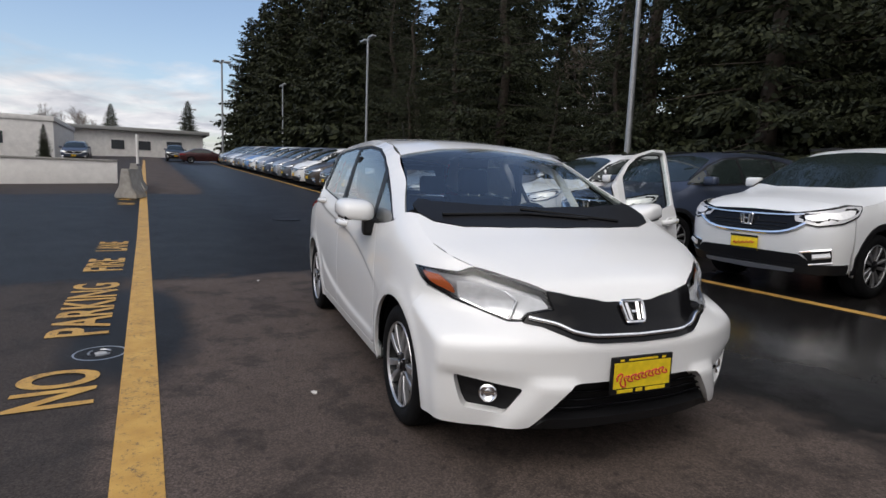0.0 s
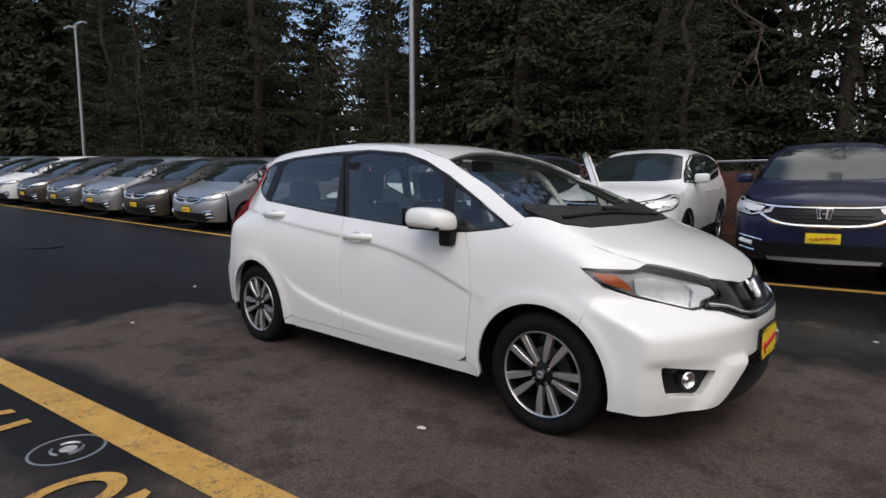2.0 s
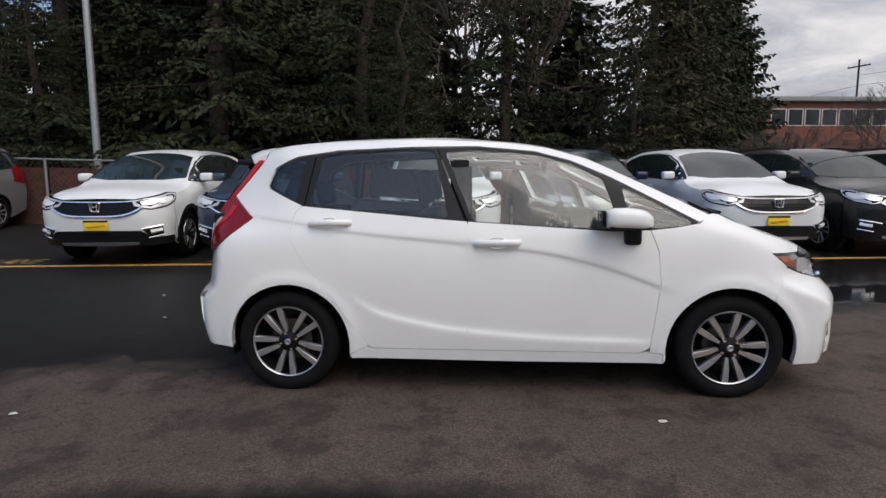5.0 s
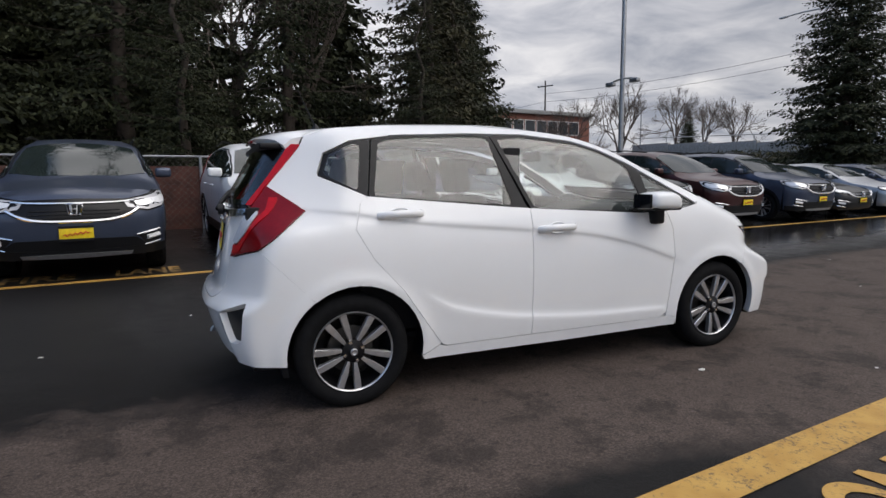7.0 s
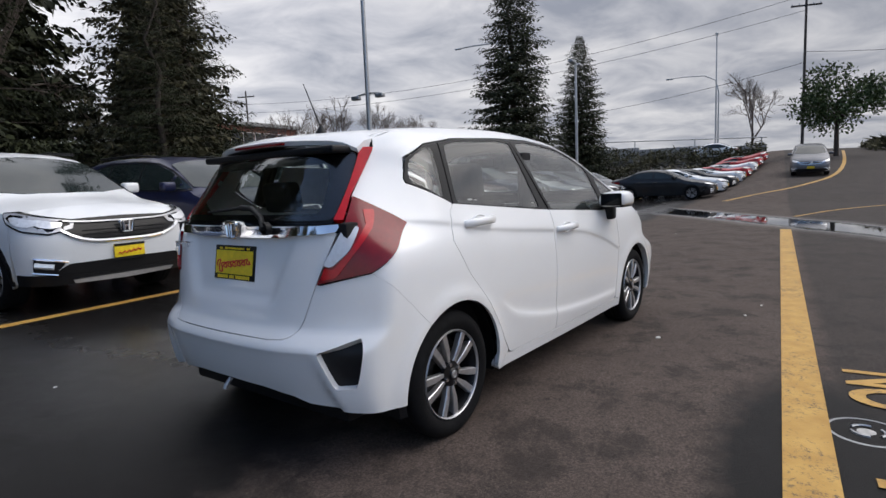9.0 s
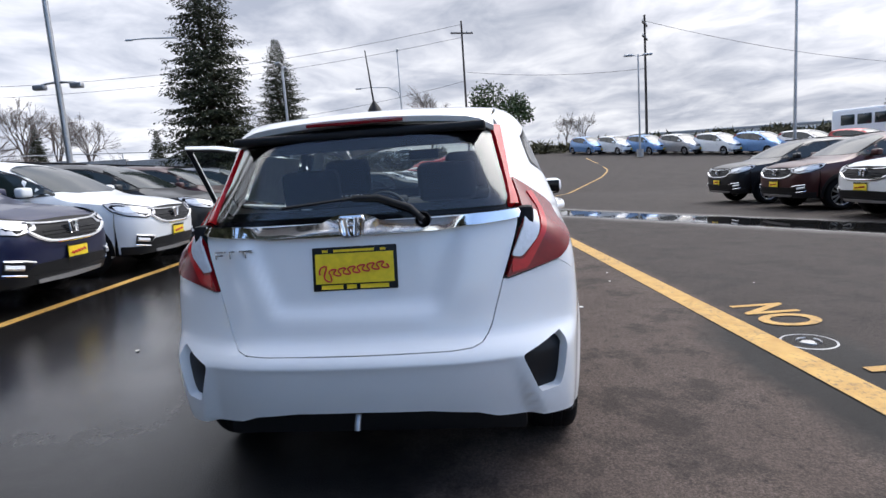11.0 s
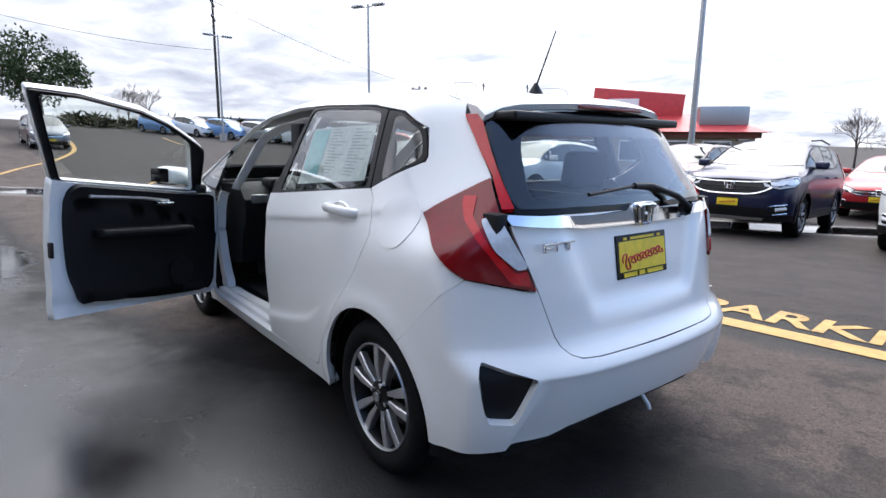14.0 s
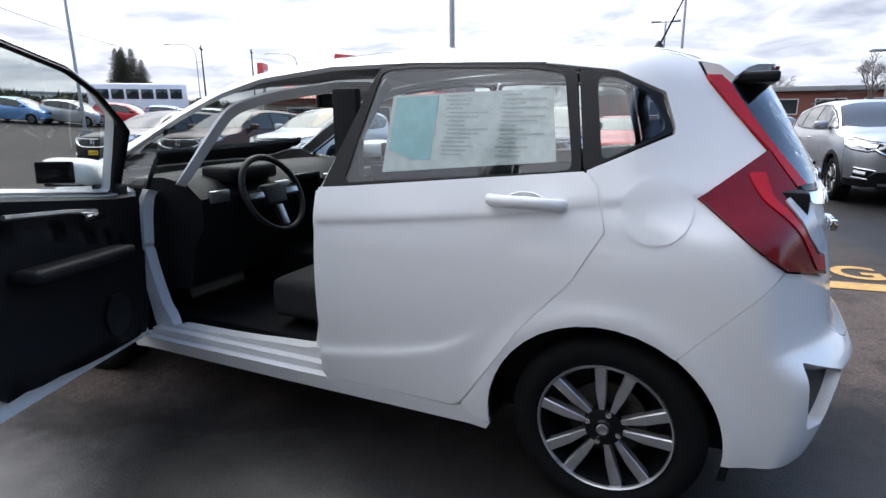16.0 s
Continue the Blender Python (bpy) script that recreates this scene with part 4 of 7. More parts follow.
for s in (-1, 1):
    part("pillar_lining", box(-.31, -.20, .655 * s - .02, .655 * s + .02, .4, 1.36, .015), DASH, hero)

# underbody and wheel housings
part("underbody", join(box(-1.75, 1.78, -.60, .60, .19, .30, .02), box(-.86, .86, -.74, .74, .20, .29, .02), box(1.55, 1.76, -.48, .48, .25, .56), box(-1.8, -1.6, -.55, .55, .3, .6)), TRIM, hero)
for hx in (1.258, -1.245):
    for s in (-1, 1):
        bm = bmesh.new()
        prev = None
        for k in range(19):
            a = radians(-14 + 208 * k / 18)
            cur = [bm.verts.new((hx + r * math.cos(a), yy * s, .295 + r * math.sin(a))) for r, yy in ((.358, .80), (.385, .78), (.385, .50), (.0, .50))]
            if prev:
                for j in range(3):
                    bm.faces.new((prev[j], prev[j + 1], cur[j + 1], cur[j]))
            prev = cur
        bmesh.ops.recalc_face_normals(bm, faces=bm.faces)
        part("wheel_housing", smooth(bm), TRIM, hero)
part("tow_eye", tube([(-1.90, .02, .33), (-1.93, .02, .30), (-1.935, .02, .285)], .012, 8), STEEL, hero)


# wheels
def rim_spokes(n, r0, r1, w0, w1, y, split=True):
    """Machined double spokes between hub and rim; y is the outer face (negative outwards)."""
    out = []
    for k in range(n):
        for s in ((-1, 1) if split else (0,)):
            a0 = 2 * math.pi * k / n + s * .31
            a1 = 2 * math.pi * k / n + s * .235
            p0 = Vector((math.cos(a0) * r0, 0, math.sin(a0) * r0))
            p1 = Vector((math.cos(a1) * r1, 0, math.sin(a1) * r1))
            d = (p1 - p0).normalized()
            t = Vector((-d.z, 0, d.x))
            bm = bmesh.new()
            loops = []
            for q, w, yy in ((p0, w0, y + .014), ((p0 + p1) / 2, (w0 + w1) * .62, y + .004), (p1, w1, y + .006)):
                loops.append([bm.verts.new(q + t * e * w + Vector((0, yy + dy, 0))) for e, dy in ((-1, .004), (-.8, 0), (.8, 0), (1, .004), (1, .03), (-1, .03))])
            for a, b in zip(loops, loops[1:]):
                for j in range(6):
                    bm.faces.new((a[j], a[(j + 1) % 6], b[(j + 1) % 6], b[j]))
            bm.faces.new(loops[0]), bm.faces.new(loops[-1])
            bmesh.ops.recalc_face_normals(bm, faces=bm.faces)
            out.append(smooth(bm, 30))
    return join(*out)


def wheel(parent, x, y, z, R=.302, rim=.208, width=.185, n=5, spoke_mat=ALLOY, back_mat=ALLOYDARK, split=True, seg=44, turn=0.0, detail=True):
    """Tyre, rim and spokes; the outer face looks to the sign of y."""
    s = -1 if y < 0 else 1
    m = Matrix.Translation((x, y, z)) @ Matrix.Rotation(math.pi if s > 0 else 0, 4, "Z") @ Matrix.Rotation(radians(turn), 4, "Y")
    w = width
    ty = lathe([(rim, .012), (rim + .006, .002), (rim + .035, -.012), (R - .035, -.010), (R - .012, .004), (R - .002, .022), (R, .035), (R - .004, w * .30), (R, w * .33), (R, w * .5), (R - .004, w * .52), (R, w * .55), (R - .002, w - .03), (R - .02, w - .004), (rim, w - .01)], "y", seg, m)
    wh = part("wheel", ty, RUBBER, parent, "")
    part("rim", lathe([(rim + .004, .004), (rim, -.004), (rim - .005, .0), (rim - .007, .010)], "y", seg, m), spoke_mat, wh)
    # the closed back is near-black in place of shade behind the spokes
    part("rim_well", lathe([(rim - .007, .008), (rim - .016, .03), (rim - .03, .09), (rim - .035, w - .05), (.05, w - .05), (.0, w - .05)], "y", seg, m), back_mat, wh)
    sp = rim_spokes(n, .048, rim - .006, .0075 if split else .03, .0185 if split else .034, .0, split)
    bmesh.ops.transform(sp, matrix=m, verts=sp.verts)
    part("spokes", sp, spoke_mat, wh)
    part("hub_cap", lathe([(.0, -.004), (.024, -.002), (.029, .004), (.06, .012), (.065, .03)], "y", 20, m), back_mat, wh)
    if detail:
        for k in range(4):
            a = 2 * math.pi * (k + .5) / 4
            part("wheel_nut", lathe([(.0, .0), (.009, .001), (.01, .02)], "y", 8, m @ Matrix.Translation((math.cos(a) * .050, .0, math.sin(a) * .050))), CHROME, wh)
        part("cap_emblem", lathe([(.0, -.006), (.010, -.006), (.014, -.008), (.019, -.006), (.020, .0)], "y", 20, m), ALLOYGREY, wh)
        part("brake_disc", lathe([(.125, .075), (.125, .085), (.05, .085)], "y", 28, m), BRAKE, wh)
    return wh


for i, (hx, hy) in enumerate(((HUBX, -HUBY), (-HUBX, -HUBY), (HUBX, HUBY), (-HUBX, HUBY))):
    wheel(hero, hx, hy, HUBZ, turn=18 * i + 8)

# cabin
part("cabin_floor", join(box(-1.5, .95, -.66, .66, .29, .33, .01), box(-.2, .9, -.13, .13, .33, .55, .04)), DASH, hero)
bm = bmesh.new()
prof = [(.98, 1.0), (.72, 1.01), (.58, .985), (.50, .92), (.50, .80), (.58, .68), (.62, .50), (.95, .45)]
loops = [[bm.verts.new((x + .03 * abs(y) ** 2, y, z - .02 * abs(y))) for x, z in prof] for y in (-.69, -.4, -.1, .1, .4, .69)]
for a, b in zip(loops, loops[1:]):
    for j in range(len(prof) - 1):
        bm.faces.new((a[j], a[j + 1], b[j + 1], b[j]))
bm.faces.new(loops[0]), bm.faces.new(loops[-1])
bmesh.ops.recalc_face_normals(bm, faces=bm.faces)
dash = part("dashboard", smooth(bm, 50), DASH, hero)
part("dash_hood", box(.50, .70, .20, .52, .96, 1.035, .03, 3), DASH, dash)
part("dash_screen", box(.488, .50, -.12, .10, .83, .96, .006), GLOSSBLK, dash)
for y in (-.6, .6, -.22, .19):
    part("air_vent", box(.486, .51, y - .055, y + .055, .885, .94, .01), ALLOYGREY, dash)
tilt = Matrix.Translation((.40, .36, .90)) @ Matrix.Rotation(radians(-66), 4, "Y")
circle = [(math.cos(2 * math.pi * k / 28) * .185, math.sin(2 * math.pi * k / 28) * .185, 0) for k in range(29)]
swl = join(tube(circle, .0155, 8), box(-.06, .05, -.075, .075, -.03, .012, .02, 3), box(-.02, .03, -.18, .18, -.014, .006, .005), box(-.18, .0, -.03, .03, -.014, .004, .005))
bmesh.ops.transform(swl, matrix=tilt, verts=swl.verts)
st = part("steering_wheel", swl, TRIM, hero, "black three-spoke steering wheel")
for x0, x1, y0, y1 in ((-.012, .015, .075, .165), (-.012, .015, -.165, -.075), (-.16, -.06, -.018, .018)):
    part("spoke_trim", box(x0, x1, y0, y1, .004, .012, .003, m=tilt), ALLOYGREY, st)
part("steering_column", tube([(.42, .36, .88), (.62, .36, .80)], .045, 10), DASH, hero)


def cushion(x0, x1, y0, y1, z0, z1, lean=0.0, pivot=None, bev=.05):
    m = None
    if lean:
        p = Vector(pivot)
        m = Matrix.Translation(p) @ Matrix.Rotation(radians(lean), 4, "Y") @ Matrix.Translation(-p)
    return box(x0, x1, y0, y1, z0, z1, bev, 4, m)


for y in (.36, -.36):
    seat = part("front_seat", cushion(-.30, .24, y - .25, y + .25, .38, .56), FABRIC, hero, "charcoal cloth front seat")
    part("backrest", cushion(-.36, -.22, y - .25, y + .25, .5, 1.10, -16, (-.28, y, .5)), FABRIC, seat)
    part("headrest", cushion(-.52, -.42, y - .13, y + .13, 1.10, 1.31, -10, (-.46, y, 1.1), .045), FABRIC, seat)
    for d in (-.05, .05):
        part("headrest_post", tube([(-.45, y + d, 1.03), (-.46, y + d, 1.14)], .007, 6), CHROME, seat)
rear_seat = part("rear_seat", cushion(-1.10, -.58, -.60, .60, .40, .60), FABRIC, hero, "charcoal rear bench seat")
for y in (-.31, .31):
    part("backrest", cushion(-1.20, -1.06, y - .29, y + .29, .55, 1.06, -20, (-1.12, y, .55)), FABRIC, rear_seat)
    part("headrest", cushion(-1.35, -1.26, y - .13, y + .13, 1.07, 1.24, -8, (-1.3, y, 1.07), .04), FABRIC, rear_seat)
part("cargo_lining", join(box(-1.72, -1.3, -.55, .55, .6, .63), box(-1.75, -1.2, .60, .66, .5, 1.05, .02), box(-1.75, -1.2, -.66, -.60, .5, 1.05, .02)), DASH, hero)
for s in (-1, 1):
    part("side_lining", join(box(-1.2, -.3, .70 * s - .012, .70 * s + .012, .36, 1.0, .01), *([box(-.2, .8, -.712, -.688, .36, .94, .01)] if s < 0 else [])), DASH, hero)
part("rear_view_mirror", box(.28, .31, -.11, .11, 1.30, 1.37, .014, 3), TRIM, hero)

# price sheet on the far rear window
sheet = thing("window_sticker", "pale paper price sheet with cyan panel behind rear glass", "sticker", CAR)
paper = mirrored(panel(HERO, "side", [(-.46, 1.075), (-.46, 1.335), (-1.03, 1.345), (-1.07, 1.125)], off=-.016, depth=.001, step=.08))
pg = part("paper", paper, PAPER, sheet)
part("cyan_panel", mirrored(panel(HERO, "side", [(-.475, 1.15), (-.475, 1.325), (-.64, 1.33), (-.64, 1.12), (-.56, 1.12)], off=-.0135, depth=.001, step=.08)), CYAN, pg)
random.seed(4)
rowsb = []
for k in range(30):
    x = -.67 - .19 * (k % 2) - random.uniform(0, .02)
    z = 1.325 - .0135 * (k // 2)
    w = random.uniform(.05, .16)
    rowsb.append(mirrored(panel(HERO, "side", [(x, z), (x, z + .005), (x - w, z + .005), (x - w, z)], off=-.0135, depth=0, step=.2)))
part("print_lines", join(*rowsb), INK, pg)

# ---- ground ----
def soft0(v, w):
    """Zero below, rising straight above, with a rounded knee."""
    return 0.5 * (v + np.sqrt(v * v + w * w)) - w * 0.5 * np.exp(-np.abs(v) / w)


def gz(x, y):
    """Height of the lot: level round the car, rising gently to the far row and along it, a ramp ahead."""
    x, y = np.asarray(x, float), np.asarray(y, float)
    cross = 0.032 * np.minimum(soft0(y - 1.3, 0.3), 9.0) - 0.033 * np.minimum(soft0(-y - 3.2, 0.4), 8.0)
    back = 0.034 * np.minimum(soft0(-x - 7.0, 2.0), 70.0)
    side = step_(0.6 - y, 0.7)
    ahead = side * 0.085 * np.minimum(soft0(x - 20.5, 2.0), 36.0) + (1 - side) * 2.4 * step_(x - 46, 1.6)
    return cross + back + ahead


def gzf(x, y):
    return float(gz(x, y))


asph, nt, out = material("asphalt")
co = node(nt, "ShaderNodeTexCoord").outputs["Object"]
sp_ = node(nt, "ShaderNodeSeparateXYZ", {0: co})
X, Y = sp_.outputs[0], sp_.outputs[1]
wob = noise_(nt, co, 0.9, 6.0, 0.62).outputs[0]
wob2 = noise_(nt, co, 5.0, 5.0, 0.6).outputs[0]
edge = math_(nt, "ADD", math_(nt, "MULTIPLY_ADD", wob, 1.1, -0.55), math_(nt, "MULTIPLY_ADD", wob2, 0.7, -0.35))
# rain-wet areas: behind the car, along the far row, and a tongue beside the painted line
w1 = math_(nt, "SUBTRACT", math_(nt, "MINIMUM", math_(nt, "MULTIPLY_ADD", X, -1.0, -3.1), math_(nt, "ADD", X, 17.0)), edge)
shore = math_(nt, "MINIMUM", math_(nt, "MAXIMUM", math_(nt, "MULTIPLY_ADD", X, 0.32, 0.45), -0.3), 1.0)
w2 = math_(nt, "SUBTRACT", math_(nt, "SUBTRACT", Y, shore), edge)
tx = math_(nt, "MULTIPLY", math_(nt, "ADD", X, 1.3), 0.62)
ty = math_(nt, "MULTIPLY", math_(nt, "ADD", Y, 2.15), 2.3)
w3 = math_(nt, "SUBTRACT", math_(nt, "SUBTRACT", 1.0, math_(nt, "SQRT", math_(nt, "ADD", math_(nt, "MULTIPLY", tx, tx), math_(nt, "MULTIPLY", ty, ty)))), math_(nt, "MULTIPLY", edge, 0.6))
# a shallow stream across the lane ahead
sx = math_(nt, "SUBTRACT", math_(nt, "MULTIPLY_ADD", Y, 1.45, 14.6), X)
w4 = math_(nt, "SUBTRACT", math_(nt, "SUBTRACT", 1.5, math_(nt, "ABSOLUTE", sx)), math_(nt, "MULTIPLY", edge, 0.7))
w4 = math_(nt, "MINIMUM", w4, math_(nt, "MULTIPLY_ADD", Y, -1.0, 1.5))
wet = math_(nt, "MAXIMUM", math_(nt, "MAXIMUM", w1, w2), math_(nt, "MAXIMUM", w3, w4))
wetm = node(nt, "ShaderNodeMapRange", {0: wet, 1: -0.12, 2: 0.25, 3: 0.0, 4: 1.0}).outputs[0]
px = math_(nt, "MULTIPLY", math_(nt, "SUBTRACT", X, 4.7), 0.62)
py = math_(nt, "MULTIPLY", math_(nt, "SUBTRACT", Y, 1.75), 1.9)
pud = math_(nt, "SUBTRACT", math_(nt, "SUBTRACT", 0.9, math_(nt, "SQRT", math_(nt, "ADD", math_(nt, "MULTIPLY", px, px), math_(nt, "MULTIPLY", py, py)))), math_(nt, "MULTIPLY", edge, 0.8))
pudm = node(nt, "ShaderNodeMapRange", {0: math_(nt, "MAXIMUM", pud, math_(nt, "SUBTRACT", w4, 0.45)), 1: -0.05, 2: 0.12, 3: 0.0, 4: 1.0}).outputs[0]
grain = noise_(nt, co, 95.0, 3.0, 0.7).outputs[0]
patchy = noise_(nt, co, 1.7, 7.0, 0.68).outputs[0]
fine = noise_(nt, co, 14.0, 6.0, 0.7).outputs[0]
dry = ramp(nt, grain, [(0.25, (0.026, 0.0195, 0.0162)), (0.5, (0.084, 0.064, 0.0535)), (0.78, (0.20, 0.156, 0.132))])
dry = mixc(nt, ramp(nt, patchy, [(0.35, (0.0, 0.0, 0.0)), (0.75, (0.7, 0.7, 0.7))]), dry, (0.064, 0.049, 0.041))
dry = mixc(nt, ramp(nt, fine, [(0.56, (0, 0, 0)), (0.70, (0.75, 0.75, 0.75))]), dry, (0.017, 0.0145, 0.013))
stain = noise_(nt, co, 2.3, 9.0, 0.74, 0.3).outputs[0]
dry = mixc(nt, ramp(nt, stain, [(0.50, (0, 0, 0)), (0.60, (0.6, 0.6, 0.6))]), dry, (0.021, 0.0175, 0.0155))
damp = ramp(nt, grain, [(0.25, (0.008, 0.0075, 0.0075)), (0.6, (0.016, 0.0148, 0.0142)), (0.85, (0.036, 0.034, 0.032))])
# older, darker paving beyond the painted line
old = node(nt, "ShaderNodeMapRange", {0: math_(nt, "MULTIPLY_ADD", math_(nt, "ADD", wob2, -0.5), 0.12, Y), 1: -2.22, 2: -2.30, 3: 0.0, 4: 0.62}).outputs[0]
dry = mixc(nt, old, dry, ramp(nt, grain, [(0.3, (0.012, 0.011, 0.0105)), (0.7, (0.045, 0.041, 0.038))]))
col = mixc(nt, wetm, dry, damp)
col = mixc(nt, pudm, col, (0.012, 0.012, 0.012))
film = node(nt, "ShaderNodeMapRange", {0: math_(nt, "MAXIMUM", w2, math_(nt, "ADD", w4, 1.0)), 1: 0.3, 2: 1.5, 3: 0.0, 4: 1.0}).outputs[0]
film = math_(nt, "MULTIPLY", film, node(nt, "ShaderNodeMapRange", {0: math_(nt, "ADD", X, edge), 1: -2.4, 2: -0.6, 3: 0.12, 4: 1.0}).outputs[0])
r = math_(nt, "SUBTRACT", math_(nt, "MULTIPLY_ADD", wetm, -0.30, 0.80), math_(nt, "MULTIPLY", film, 0.34))
r = math_(nt, "MAXIMUM", math_(nt, "ADD", r, math_(nt, "MULTIPLY_ADD", patchy, 0.16, -0.08)), 0.05)
r = math_(nt, "MULTIPLY", r, math_(nt, "MULTIPLY_ADD", pudm, -0.9, 1.0))
bs = math_(nt, "MULTIPLY", math_(nt, "MULTIPLY_ADD", film, -0.62, 0.75), math_(nt, "MULTIPLY_ADD", pudm, -0.97, 1.0))
bmp = node(nt, "ShaderNodeBump", {"Strength": bs, "Distance": 0.004, "Height": math_(nt, "ADD", grain, math_(nt, "MULTIPLY", noise_(nt, co, 260.0, 2.0).outputs[0], 0.6))})
bs2 = node(nt, "ShaderNodeBsdfPrincipled", {"Base Color": col, "Roughness": r, "Normal": bmp.outputs[0], "Specular IOR Level": math_(nt, "SUBTRACT", math_(nt, "MULTIPLY_ADD", film, 0.95, 0.2), math_(nt, "MULTIPLY", wetm, 0.1))})
nt.links.new(bs2.outputs[0], out.inputs[0])



def road_paint(name, lo, hi):
    """Yellow road paint, worn through to the asphalt between the given noise levels."""
    m, nt, out = material(name)
    co = node(nt, "ShaderNodeTexCoord").outputs["Object"]
    a = noise_(nt, co, 38.0, 6.0, 0.75).outputs[0]
    b = noise_(nt, co, 2.0, 5.0, 0.65).outputs[0]
    wear = math_(nt, "ADD", a, math_(nt, "MULTIPLY_ADD", b, 0.5, -0.25))
    col = ramp(nt, noise_(nt, co, 7.0, 5.0).outputs[0], [(0.3, (0.43, 0.235, 0.045)), (0.7, (0.56, 0.335, 0.08))])
    col = mixc(nt, ramp(nt, wear, [(lo, (0, 0, 0)), (hi, (0.88, 0.88, 0.88))]), col, (0.06, 0.048, 0.04))
    p = node(nt, "ShaderNodeBsdfPrincipled", {"Base Color": col, "Roughness": 0.62, "Normal": node(nt, "ShaderNodeBump", {"Strength": 0.6, "Distance": 0.003, "Height": noise_(nt, co, 120.0, 3.0).outputs[0]}).outputs[0]})
    nt.links.new(p.outputs[0], out.inputs[0])
    return m


linepaint = road_paint("yellow_road_paint", 0.54, 0.68)
fadedpaint = road_paint("faded_road_paint", 0.40, 0.56)


def sheet_mesh(xs, ys, fz):
    bm = bmesh.new()
    g = [[bm.verts.new((x, y, fz(x, y))) for y in ys] for x in xs]
    for i in range(len(xs) - 1):
        for j in range(len(ys) - 1):
            bm.faces.new((g[i][j], g[i + 1][j], g[i + 1][j + 1], g[i][j + 1])).smooth = True
    return bm


def stretch(near, far, n):
    """Coordinates close together in the middle and wide apart far out."""
    t = np.linspace(-1, 1, n)
    return (np.sign(t) * (np.abs(t) * near + np.abs(t) ** 5 * (far - near))).tolist()


tagged(part("ground", sheet_mesh(stretch(70, 900, 150), stretch(30, 900, 120), gzf), asph), "brown-grey asphalt lot with dark rain-wet patches", "ground", kind="structure")


def strip(x0, x1, y0, y1, h=.005, n=40):
    """A painted band lying on the lot."""
    xs = np.linspace(x0, x1, max(2, int(abs(x1 - x0) * 1.2) + 2)).tolist()
    ys = [y0, (y0 + y1) / 2, y1]
    return sheet_mesh(xs, ys, lambda x, y: gzf(x, y) + h)


tagged(part("painted_line_near", strip(-60, 9.6, -2.19, -2.0), linepaint), "worn broad yellow painted fire-lane line", "road marking", kind="structure")
tagged(part("painted_line_far", strip(-60, 27, 3.90, 4.03), linepaint), "worn yellow painted line before the parked row", "road marking", kind="structure")
# curved lane edges on the ramp
for nm, lab, w, run in (("painted_line_ramp", "worn pale yellow curved lane line on the ramp", .04, ((13.2, -2.3), (17, -3.85), (22.3, -6.6), (27.7, -9.3), (32, -10.75), (42, -12.1))),
                        ("painted_line_kerb", "worn yellow curved line beside the ramp", .075, ((21.5, -.1), (23.2, -1.0), (25.8, -2.65), (30.6, -4.25), (36, -5.05), (43, -5.7), (52, -6.3)))):
    fy = curve(*run)
    bm = bmesh.new()
    prev = None
    for x in np.linspace(run[0][0], run[-1][0], 60).tolist():
        y = float(fy(x))
        cur = [bm.verts.new((x, y + d, gzf(x, y + d) + .006)) for d in (-w * 1.3, w * 1.3)]
        if prev:
            bm.faces.new((prev[0], cur[0], cur[1], prev[1]))
        prev = cur
    tagged(part(nm, bm, linepaint), lab, "road marking", kind="structure")


def lettering(word, x0, x1, y0, y1, up):
    """A painted word between x0 and x1 (reading direction), from baseline y0 to cap height y1."""
    cu = bpy.data.curves.new(word, "FONT")
    cu.body = word
    cu.offset = 0.022
    ob = new("tmp_text", cu)
    bpy.context.view_layer.update()
    me = bpy.data.meshes.new_from_object(ob.evaluated_get(bpy.context.evaluated_depsgraph_get()))
    bpy.data.objects.remove(ob)
    bm = bmesh.new()
    bm.from_mesh(me)
    bpy.data.meshes.remove(me)
    us = [v.co.x for v in bm.verts]
    vs = [v.co.y for v in bm.verts]
    for v in bm.verts:
        x = x0 + (v.co.x - min(us)) / (max(us) - min(us)) * (x1 - x0)
        y = y0 + (v.co.y - min(vs)) / (max(vs) - min(vs)) * (y1 - y0)
        v.co = Vector((x, y, gzf(x, y) + .006))
    bmesh.ops.recalc_face_normals(bm, faces=bm.faces)
    for f in bm.faces:
        if f.normal.z < 0:
            f.normal_flip()
    return bm


for base in (0.0, -13.5, -27.0):
    for word, a, b in (("NO", .38, -.22), ("PARKING", -1.0, -3.05), ("FIRE", -3.85, -4.85), ("LANE", -5.6, -6.75)):
        tagged(part("painted_word", lettering(word, base + a, base + b, -2.30, -2.70, 1), linepaint), f"worn yellow painted word {word} on asphalt", "road marking", "fire lane words", kind="structure")
for base in (0.0, 4.2):
    for word, a, b in (("FIRE", -7.9, -7.1), ("LANE", -6.8, -6.0)):
        tagged(part("painted_word", lettering(word, base + a + 0.1, base + b, 4.16, 4.55, 1), fadedpaint), f"faded yellow painted word {word} on asphalt", "road marking", "fire lane words", kind="structure")

